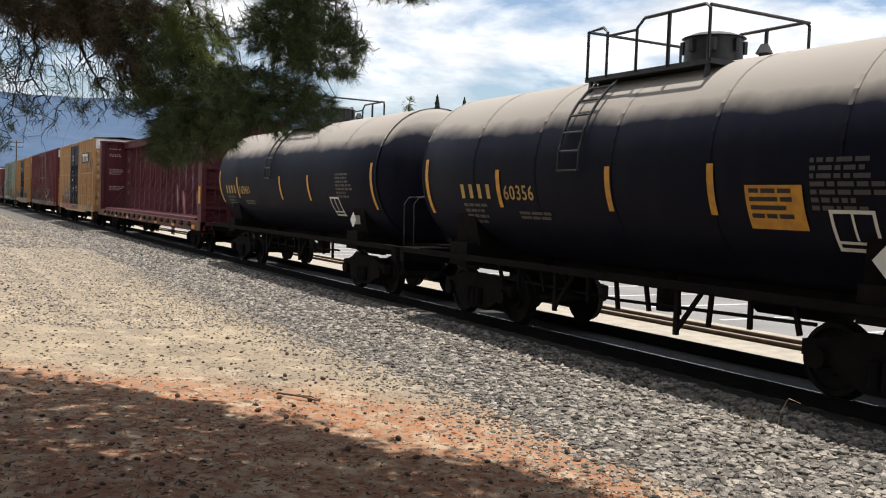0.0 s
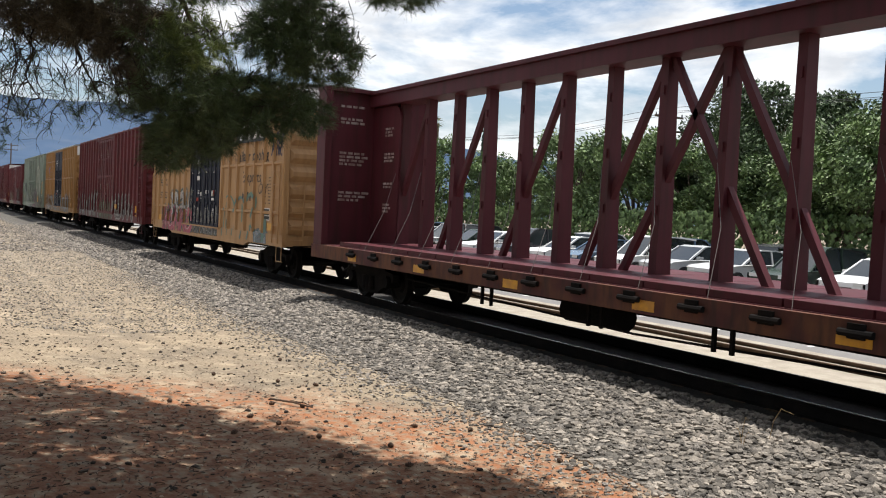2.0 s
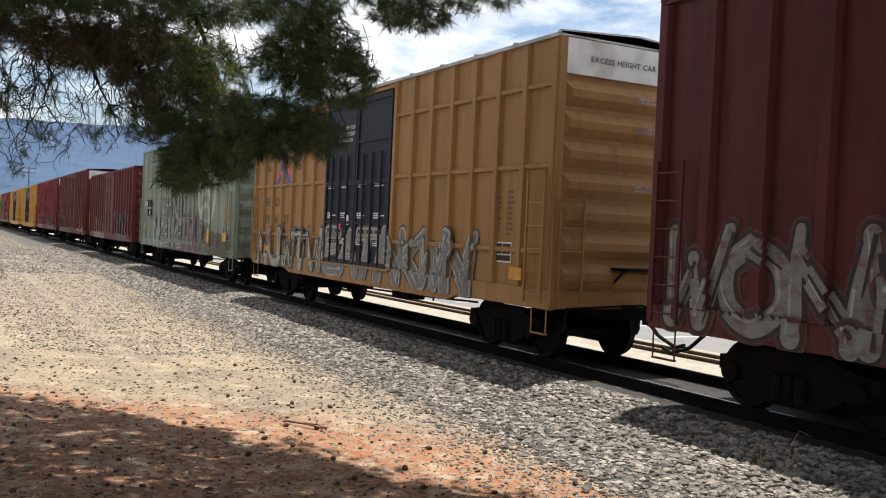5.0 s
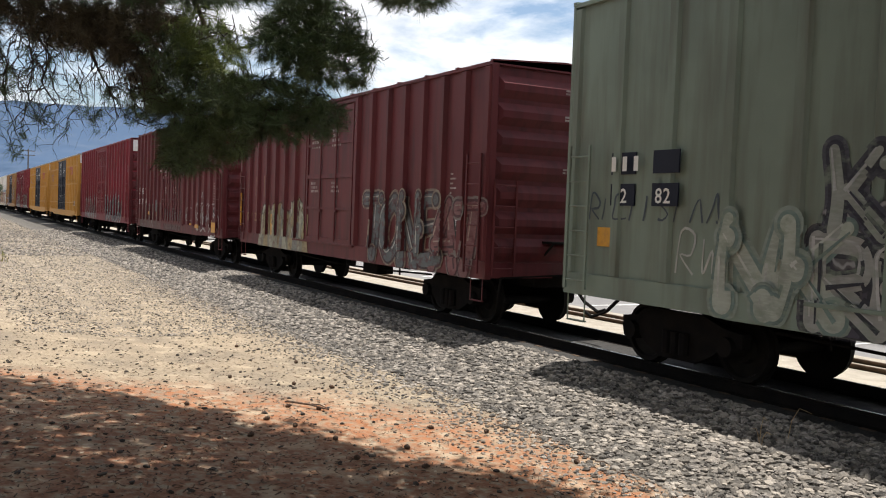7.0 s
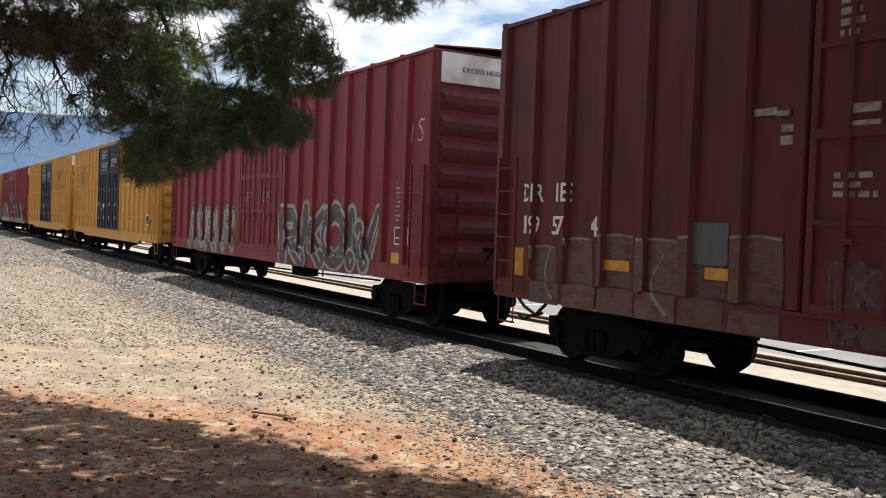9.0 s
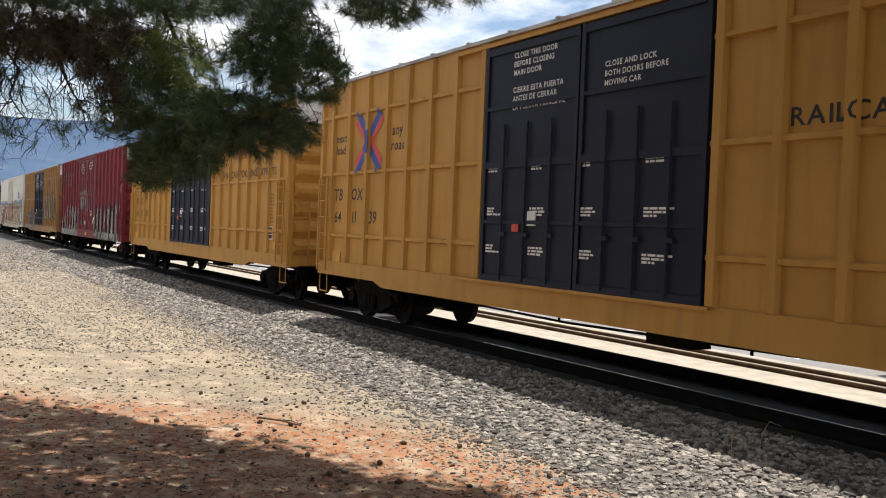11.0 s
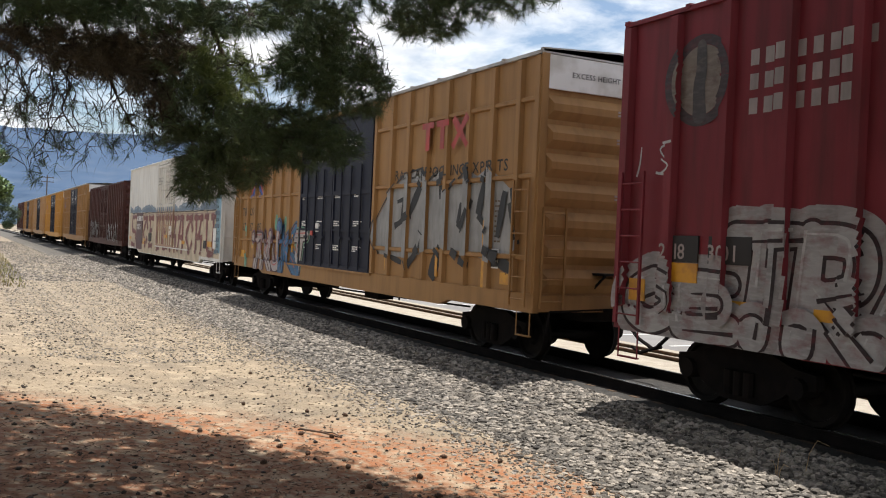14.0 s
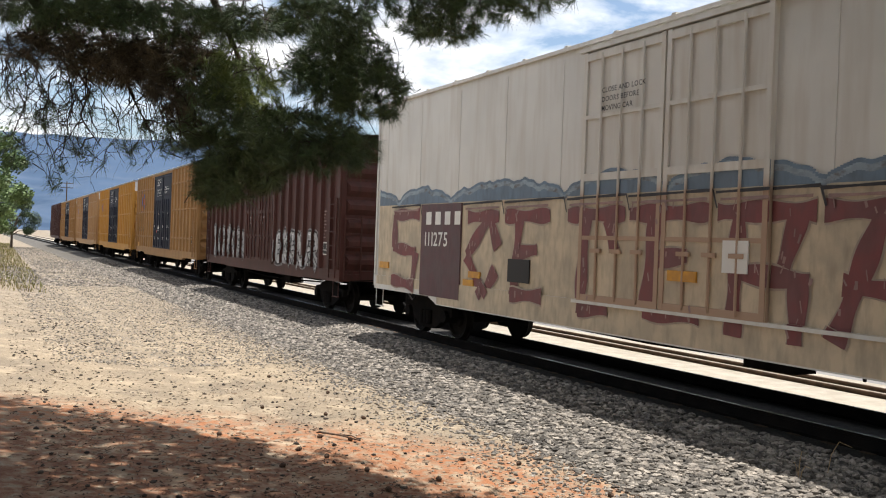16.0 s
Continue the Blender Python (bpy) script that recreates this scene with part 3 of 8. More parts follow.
def graffiti(car, depth, x0, x1, z0, z1, n, fill, line, seed, fat=0.26, shine=None, back=None, label="", wear=0.6, haze=0.2):
    """A row of sprayed letter shapes: a cloud behind each, its dark outline, its body and its highlights."""
    rng = random.Random(seed * 7 + 3)
    cell, h = (x1 - x0) / n, z1 - z0
    shine = shine or tuple(min(1, v * 1.5 + 0.05) for v in fill)
    lift0 = 0.004 + 0.004 * (next(LAYER) % 3)
    bare = PAINTS.get(car.children[0].data.materials[0].name, (0.1, 0.07, 0.055))
    last = -1
    for i in range(n):
        k = rng.choice([j for j in range(len(FORMS)) if j != last])
        last = k
        w = min(max(fat, 0.24 * min(cell, h)), 0.40 * min(cell, h)) * rng.uniform(0.92, 1.1)
        lean_, rise, tallness = rng.uniform(-0.12, 0.22), rng.uniform(0.0, 0.08), rng.uniform(0.86, 1.0)
        inset = w * 0.55

        def put(u, v):
            return (x0 + (i + 0.5) * cell + (u - 0.5 + lean_ * (v - 0.5)) * (cell * 1.2 - inset), z0 + inset * 0.8 + (h - inset * 1.6) * (rise + v * (tallness - rise)))
        cloud, edge, body, gleam = Geo(), Geo(), Geo(), Geo()
        for j, (pts, a, b) in enumerate(FORMS[k]):
            q = [put(u, v) for u, v in pts]
            lo = 0.003 + lift0 * 0.3 + 0.0009 * j + 0.00045 * (i % 2)
            swipe(cloud, q, w * a + haze, w * b + haze * 0.8, depth, lo)
            swipe(edge, q, w * a + 0.10, w * b + 0.09, depth, lo + 0.0052)
            swipe(body, q, w * a, w * b, depth, lo + 0.0104)
            r = [(x - w * 0.24, z + w * 0.2) for x, z in q]
            swipe(gleam, r[:max(2, len(r) - 1)], 0.018, 0.045, depth, lo + 0.0156, False)
            if rng.random() < 0.7:
                r = [(x + w * rng.uniform(0.1, 0.3), z - w * 0.15) for x, z in q[-2:]]
                swipe(edge, r, 0.02, 0.06, depth, lo + 0.0186, False)
        whole = part("graffiti_letter", cloud, spray_coat(back or tuple(0.5 * p_ + 0.5 * q_ for p_, q_ in zip(fill, line)), wear, bare), car, label or "sprayed graffiti letter, faded and flaking")
        part("outline", edge, spray_coat(line, wear, bare), whole)
        part("body", body, spray_coat(fill, wear, bare), whole)
        part("highlight", gleam, spray_coat(shine, wear, bare), whole)


def scrawl(car, depth, x0, z0, w, h, colour, seed, width=0.035):
    """Thin handwriting that cannot be read."""
    rng = random.Random(seed)
    g = Geo()
    n = max(2, int(w / (h * 0.7)))
    for i in range(n):
        for st in rng.choice(STROKES)[:1]:
            brush(g, [(x0 + (i + a * 0.9 + 0.2 * b) * w / n, z0 + b * h * rng.uniform(0.7, 1)) for a, b in st], width, depth, 0.007, False)
    part("scrawl", g, hue(colour), car, "thin sprayed scrawl")


def crossed_arrows(car, depth, x, z, size):
    """Emblem of two bent arrows that cross, one red and one blue."""
    red, blue = Geo(), Geo()
    s, w = size / 2 * 1.04, size * 0.15
    for sx in (-1, 1):
        for sz in (-1, 1):
            swipe(blue, [(x + sx * s * 0.10, z + sz * s * 0.24), (x + sx * s * 0.92, z + sz * s * 1.04)], w, w, depth, 0.006 + 0.0023 * (sx + 1) + 0.0011 * (sz + 1), False)
            swipe(red, [(x + sx * s * 0.16, z + sz * s * 0.02), (x + sx * s * 1.06, z + sz * s * 0.78)], w, w, depth, 0.0045 + 0.0023 * (sx + 1) + 0.0011 * (sz + 1), False)
    brush(blue, [(x - s * 0.1, z + s * 0.36), (x + s * 0.06, z), (x - s * 0.1, z - s * 0.36)], w * 1.0, depth, 0.0165, False)
    part("emblem_red", red, SIGNRED, car, "red arrow of a crossed-arrow emblem")
    part("emblem_blue", blue, SIGNBLUE, car, "blue arrow of a crossed-arrow emblem")


SHARED = {}


def shared(key, make):
    if key not in SHARED:
        SHARED[key] = make()
    return SHARED[key]


def boxcar(label, where, length, mat, top=5.27, sill=0.86, posts=(), post_w=0.11, bars_z=(), door=(0.0, 0.0), door_mat=None, door_posts=True,
           band=True, end_mat=None, name="boxcar", roof_mat=None, deep=0.075, sill_drop=0.0, plain_end=False, band_text="EXCESS HEIGHT CAR", track_span=None):
    """A closed freight car. posts: x of the ribs on its sides; door: its two edges."""
    car = tagged(empty(name), label, "freight car", "cars of the freight train")
    half, face, eave = length / 2, 1.48, top - 0.16
    floor = sill + 0.32
    end_mat = end_mat or mat
    body = Geo()
    body.box(-half + 0.06, half - 0.06, -face, face, floor, eave)
    body_ob = part("body", body, mat, car)
    roof = Geo()
    roof.ring(None, [[(x, -1.53, eave), (x, -1.53, eave + 0.06), (x, 0, top), (x, 1.53, eave + 0.06), (x, 1.53, eave)] for x in (-half, half)])
    n = int(length / 1.2)
    for i in range(n + 1):
        x = -half + 0.04 + (length - 0.08) * i / n
        roof.ring(None, [[(xx, -1.54, eave + 0.03), (xx, -1.54, eave + 0.085), (xx, 0, top + 0.03), (xx, 1.54, eave + 0.085), (xx, 1.54, eave + 0.03)] for xx in (x - 0.04, x + 0.04)])
    part("roof", roof, roof_mat or ROOFING, car, "weathered ribbed metal roof")
    # ends with horizontal corrugations
    for s in (-1, 1):
        e = Geo()
        x = s * (half - 0.06)
        for ya, yb in ((-1.53, -1.40), (1.40, 1.53)):
            cp = Geo()
            cp.box(min(x, x + s * 0.06), max(x, x + s * 0.06), ya, yb, sill + 0.1, eave)
            part("corner_post", cp, end_mat, body_ob)
        k, ribs = (0 if plain_end else 7), []
        z_hi = eave - (0.62 if band else 0.12)
        for i in range(k):
            z = floor + (z_hi - floor) * (i + 0.5) / k
            hh = (z_hi - floor) / k * 0.42
            ribs.append((x, z, hh))
        e.box(min(x, x + s * 0.04), max(x, x + s * 0.04), -1.398, 1.398, sill + 0.05, floor)
        part("end_panel", e, end_mat, body_ob)
        for x_, z, hh in ribs:
            def make_rib():
                r_ = Geo()
                r_.hexa([(0, -1.40, -hh), (0, 1.40, -hh), (0, 1.40, hh), (0, -1.40, hh), (0.09, -1.30, -hh * 0.3), (0.09, 1.30, -hh * 0.3), (0.09, 1.30, hh * 0.3), (0.09, -1.30, hh * 0.3)])
                return mesh_of("end_rib", r_, end_mat)
            part("end_rib", shared(("rib", round(hh, 3), end_mat.name), make_rib), parent=body_ob, at=pose(x_, 0, z, 0, 0, 0 if s > 0 else 180))
        if ribs and s > 0:
            pr_ = random.Random(int(length * 10))
            for i in (6, 5, 3):
                tx = Geo()
                zz = ribs[i][1]
                bars(tx, 0.0, zz + 0.02, [[pr_.uniform(0.05, 0.16) for _ in range(4)] for _ in range(2)], 0.034, 0.0)
                tx.v = [(x + 0.094, v[0], v[2]) for v in tx.v]
                tagged(part("end_print", tx, WORN, body_ob, "small worn print on the ribbed end"), kind="stuff")
        if band:
            b = Geo()
            b.box(min(x, x + s * 0.05), max(x, x + s * 0.05), -1.40, 1.40, eave - 0.56, eave - 0.01)
            part("end_band", b, STRIPE, body_ob, "white warning band")
            if s > 0:
                tx = Geo()
                letters(tx, band_text, -0.95, eave - 0.34, 0.125, lambda q, z=9: 0.0, wide=1.05)
                tx.v = [(x + 0.056, v[0], v[2]) for v in tx.v]
                part("band_lettering", tx, INK, body_ob, "black lettering on the white band")
        part("end_ladder", ladder(x + s * 0.10, -1.42 if s > 0 else 0.95, sill + 0.1, sill + 1.75, 0.45, "y"), end_mat, car)
        hb = Geo()
        hb.box(min(x, x + s * 0.35), max(x, x + s * 0.35), -0.35, 0.95, floor + 0.35, floor + 0.39)
        for yy in (-0.3, 0.9):
            hb.beam((x, yy, floor + 0.1), (x + s * 0.33, yy, floor + 0.36), 0.03, 0.03)
        part("brake_step", hb, UNDER, car)
    # ribs on the sides
    key = ("post", round(top, 2), round(sill, 2), post_w, deep, mat.name)

    def make_post():
        g = Geo()
        w = post_w / 2
        g.hexa([(-w * 1.5, 0, floor), (w * 1.5, 0, floor), (w * 1.5, 0, eave), (-w * 1.5, 0, eave), (-w, -deep, floor + 0.03), (w, -deep, floor + 0.03), (w, -deep, eave - 0.03), (-w, -deep, eave - 0.03)])
        return mesh_of("side_post", g, mat)
    pm = shared(key, make_post)
    allposts = sorted([*posts, -half + 0.11, half - 0.11])
    for side in (-1, 1):
        for x in (allposts if side < 0 else allposts[::3]):
            part("side_post", pm, parent=body_ob, at=pose(x, side * face, 0, 0, 0, 0 if side < 0 else 180))
        for z in bars_z:
            for a, b in ((-half + 0.1, door[0]), (door[1], half - 0.1)):
                if b - a < 0.3 or side > 0:
                    continue
                g = Geo()
                g.hexa([(a, side * face, z - 0.05), (b, side * face, z - 0.05), (b, side * face, z + 0.05), (a, side * face, z + 0.05),
                        (a, side * (face + 0.055), z - 0.03), (b, side * (face + 0.055), z - 0.03), (b, side * (face + 0.055), z + 0.03), (a, side * (face + 0.055), z + 0.03)])
                part("side_rail", g, mat, body_ob)
    # sill, deeper in the middle
    for side in (-1, 1):
        g = Geo()
        y0, y1 = sorted((side * 1.40, side * 1.52))
        g.box(-half + 0.02, half - 0.02, y0, y1, sill + 0.03, floor + 0.02)
        q = [(-half + 2.9, sill + 0.03), (-half + 3.3, sill - sill_drop), (half - 3.3, sill - sill_drop), (half - 2.9, sill + 0.03)]
        g.ring(None, [[(x, y0 + 0.003 * side, z) for x, z in q], [(x, y1 - 0.003 * side, z) for x, z in q]])
        part("side_sill", g, mat, car)
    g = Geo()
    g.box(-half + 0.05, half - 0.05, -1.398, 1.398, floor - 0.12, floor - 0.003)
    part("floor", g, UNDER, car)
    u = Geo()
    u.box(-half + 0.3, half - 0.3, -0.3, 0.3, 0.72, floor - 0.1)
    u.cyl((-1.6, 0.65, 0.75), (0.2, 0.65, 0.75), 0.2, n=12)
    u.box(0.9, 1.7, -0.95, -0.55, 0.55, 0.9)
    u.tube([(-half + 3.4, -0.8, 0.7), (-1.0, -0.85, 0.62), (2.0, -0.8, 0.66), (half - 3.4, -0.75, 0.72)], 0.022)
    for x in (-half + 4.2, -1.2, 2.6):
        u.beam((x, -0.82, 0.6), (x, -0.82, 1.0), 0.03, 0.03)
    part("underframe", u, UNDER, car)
    st = Geo()
    for x in (-half + 0.12, half - 0.52):
        for o in (0, 0.4):
            st.beam((x + o, -1.5, 0.50), (x + o, -1.5, sill + 0.2), 0.02, 0.012)
        st.box(x, x + 0.4, -1.52, -1.46, 0.49, 0.51)
    part("sill_step", st, mat, car)
    for x in (-half + 0.16, half - 0.62):
        if name != "refrigerator_car":
            part("side_ladder", ladder(x, -1.60, sill + 0.12, sill + (2.2 if top > 4.7 else 2.0), 0.46, "x"), mat, car)
    # doors
    leaves = []
    if door[1] > door[0]:
        dm = door_mat or mat
        two = door[1] - door[0] > 3.0
        mid = (door[0] + door[1]) / 2
        for a, b in (((door[0], mid), (mid, door[1])) if two else (door,)):
            d = Geo()
            y = -face
            d.box(a + 0.02, b - 0.02, y - 0.05, y + 0.01, floor + 0.02, eave - 0.14)
            dob = part("door", d, dm, car, "closed sliding door")
            for x in (a + 0.06, b - 0.06):
                q = Geo()
                q.box(x - 0.04, x + 0.04, y - 0.085, y - 0.048, floor + 0.02, eave - 0.14)
                part("door_stile", q, dm, dob)
            for i in range(5):
                z = floor + 0.06 + (eave - 0.22 - floor - 0.06) * i / 4
                q = Geo()
                hh = 0.055 if i in (0, 2, 4) else 0.03
                q.box(a + 0.1, b - 0.1, y - 0.082, y - 0.048, z - hh, z + hh)
                part("door_bar", q, dm, dob)
            k = 3 if two else 2
            for i in range(k):
                r = Geo()
                x = a + (b - a) * (i + 1) / (k + 1)
                r.cyl((x, y - 0.085, floor + 0.05), (x, y - 0.085, 3.7 if dm is NAVY else eave - 0.2), 0.022, n=6)
                r.box(x - 0.12, x + 0.12, y - 0.11, y - 0.08, floor + 0.75, floor + 0.81)
                part("lock_rod", r, dm, dob)
            leaves.append(dob)
        ta, tb = track_span or (door[0] - 0.9, door[1] + 0.1)
        for y1_, za, zb in ((-face - 0.055, floor - 0.03, floor + 0.015), (-face, eave - 0.12, eave - 0.06)):
            t = Geo()
            t.box(ta, tb, -face - 0.09, y1_, za, zb)
            part("door_track", t, mat, car)
    running_gear(car, length)
    CARS.append((car, where))

    def depth(x, z=9):
        """How far out the side stands at x, and at height z where the sill and the rails matter."""
        if z < floor + 0.025:
            return -1.5225
        y_ = -face
        for p in allposts:
            if abs(x - p) < post_w * 0.76:
                y_ = -face - deep
        if door[0] < x < door[1] and door[1] > door[0]:
            y_ = -face - 0.052
        elif any(abs(z - q) < 0.055 for q in bars_z):
            y_ = min(y_, -face - 0.057)
        return y_
    return car, depth, half, leaves


def spread(a, b, n):
    return [a + (b - a) * i / (n - 1) for i in range(n)]


def placards(car, depth, spots):
    """Small signs and reflectors: x, z, width, height, material."""
    for mat_, items in spots:
        for x, z, w, h in items:
            g = Geo()
            y = depth(x + w / 2)
            g.box(x, x + w, y - 0.026, y - 0.002, z, z + h)
            part("reflector" if mat_ is TAPE else "placard", g, mat_, car)


def stencil(car, mat_, draw, label="stencilled lettering"):
    """Lettering on a car: each large character is a part, small print stays together."""
    g = Geo()
    draw(g)
    ends = g.cuts + ([(len(g.v), len(g.f))] if not g.cuts or g.cuts[-1][1] < len(g.f) else [])
    v0 = f0 = 0
    for v1, f1 in ends:
        q = Geo()
        q.v, q.f = g.v[v0:v1], [tuple(i - v0 for i in fc) for fc in g.f[f0:f1]]
        if q.f:
            big = max(v[2] for v in q.v) - min(v[2] for v in q.v) < 0.8 and len(g.cuts) > 1
            ob = part("letter" if big else "small_print", q, mat_, car, label)
            if not big:
                tagged(ob, kind="stuff")
        v0, f0 = v1, f1


def fine_print(g, x, z, rows, h, depth, seed):
    rng = random.Random(seed)
    bars(g, x, z, [[rng.uniform(0.04, 0.16) for _ in range(rng.randint(2, 4))] for _ in range(rows)], h, depth(x + 0.2) - 0.005)


def data_panels(car, depth, half, mat_, seed, back=0.0):
    """The small capacity data in two columns and the framed inspection panel that every car carries near its end."""
    rng = random.Random(seed)
    x = half - 1.42 - back
    y = depth(x + 0.12) - 0.006

    def draw(g):
        for i in range(9):
            z = 2.72 - 0.088 * i
            bars(g, x, z, [[rng.uniform(0.05, 0.22)]], 0.032, y)
            bars(g, x + 0.36, z, [[rng.uniform(0.05, 0.1), rng.uniform(0.05, 0.12)]], 0.032, y)
    stencil(car, mat_, draw, "small stencilled data, too small to read")
    z = 1.56
    g = Geo()
    g.box(x, x + 0.54, y - 0.004, y, z, z + 0.34)
    frame_ = part("data_frame", g, CHALK, car, "white outlined inspection panel")
    for a, b, lo, hi in ((0.025, 0.26, 0.14, 0.315), (0.28, 0.515, 0.14, 0.315), (0.025, 0.515, 0.025, 0.12)):
        g = Geo()
        g.box(x + a, x + b, y - 0.008, y - 0.003, z + lo, z + hi)
        part("data_plate", g, INK, frame_)


def ttx(label, where, length, mat, door_w, seed, number, prefix="TB OX", slogan=True, band=True):
    """A yellow boxcar with a grid of ribs and black double doors."""
    half = length / 2
    first, m = (0.67, 8) if length > 17 else (0.92, 7)
    p = [-half + 0.11, *spread(-half + first, -door_w / 2 - 0.1, m)]
    ps = [*p[1:], *[-q for q in p[1:]]]
    car, depth, half, leaves = boxcar(label, where, length, mat, posts=ps, bars_z=(4.40, 3.13, 1.78), door=(-door_w / 2, door_w / 2), door_mat=NAVY, band=band, sill_drop=0.08, post_w=0.12)
    crossed_arrows(car, depth, p[3], 3.76, 1.12)
    bold = 0.36

    def draw(g):
        letters(g, "next", p[1] + 0.10, 3.82, 0.27, depth, 0.12)
        letters(g, "load", p[1] + 0.10, 3.56, 0.27, depth, 0.12)
        letters(g, "any", p[4] + 0.16, 3.82, 0.30, depth, 0.12)
        letters(g, "road", p[4] + 0.12, 3.52, 0.30, depth, 0.12)
        a = prefix.split()
        letters(g, a[0], p[1] + 0.08, 2.55, bold, depth, 0.1)
        letters(g, a[1], p[2] + 0.08, 2.55, bold, depth, 0.1)
        for i, two in enumerate(number):
            letters(g, two, p[i + 1] + 0.10, 2.06, bold, depth, 0.1)
    stencil(car, INK, draw, "black stencilled words and numbers")

    def draw2(g):
        if length > 17:
            for i, s in enumerate(("CLOSE THIS DOOR", "BEFORE CLOSING", "MAIN DOOR", "", "CIERRE ESTA PUERTA", "ANTES DE CERRAR", "LA PUERTA PRINCIPAL")):
                letters(g, s, -1.68, 4.72 - i * 0.135, 0.12, depth)
            for i, s in enumerate(("CLOSE AND LOCK", "BOTH DOORS BEFORE", "MOVING CAR")):
                letters(g, s, 0.5, 4.3 - i * 0.13, 0.11, depth)
        else:
            for i, s in enumerate(("CLOSE AND LOCK", "BOTH DOORS BEFORE", "MOVING CAR")):
                letters(g, s, -1.3 + (0.2 if i == 2 else 0), 4.30 - i * 0.145, 0.125, depth)
        for dx in (0.15, door_w * 0.27, door_w * 0.52, door_w * 0.78):
            for zz, rows in ((3.0, 2), (2.35, 3), (1.75, 3)):
                fine_print(g, -door_w / 2 + dx, zz, rows, 0.03, depth, seed + int(dx * 10) + rows)
    stencil(car, CHALK, draw2, "white lettering on the black doors")
    data_panels(car, depth, half, FAINT, seed, 0.32)
    placards(car, depth, [
        (TAPE, [(p[1] + 0.1, 1.20, 0.42, 0.22), (half - 1.1, 1.3, 0.36, 0.2)]),
        (CHALK, [(-door_w / 2 + 1.3, 2.1, 0.2, 0.22)]),
        (SIGNRED, [(-door_w / 2 + 0.9, 2.0, 0.17, 0.17)])])
    return car, depth, half


def ribbed(label, where, length, mat, seed, top=5.27, pitch=0.78, door_w=3.2, band=True, end_mat=None, roof_mat=None, bars_z=(), name="boxcar", door_mat=None, deep=0.09):
    """A boxcar with plain upright ribs and doors of its own colour."""
    half = length / 2
    n = max(4, int((half - door_w / 2) / pitch) + 1)
    ps = [*spread(-half + 0.11, -door_w / 2 - 0.12, n)[1:], *spread(door_w / 2 + 0.12, half - 0.11, n)[:-1]]
    car, depth, half, leaves = boxcar(label, where, length, mat, top=top, posts=ps, bars_z=bars_z, door=(-door_w / 2, door_w / 2), band=band,
                                      end_mat=end_mat, roof_mat=roof_mat or mat, deep=deep, post_w=0.14, name=name, door_mat=door_mat)
    data_panels(car, depth, half, WORN, seed)

    def draw(g):
        for dx in (0.3, door_w * 0.55):
            if seed != 130:
                fine_print(g, -door_w / 2 + dx, top - 0.9, 4, 0.07, depth, seed + 5)
            fine_print(g, -door_w / 2 + dx, 2.6, 3, 0.06, depth, seed + 6)
    stencil(car, WORN, draw, "white door notices, too small to read")
    return car, depth, half


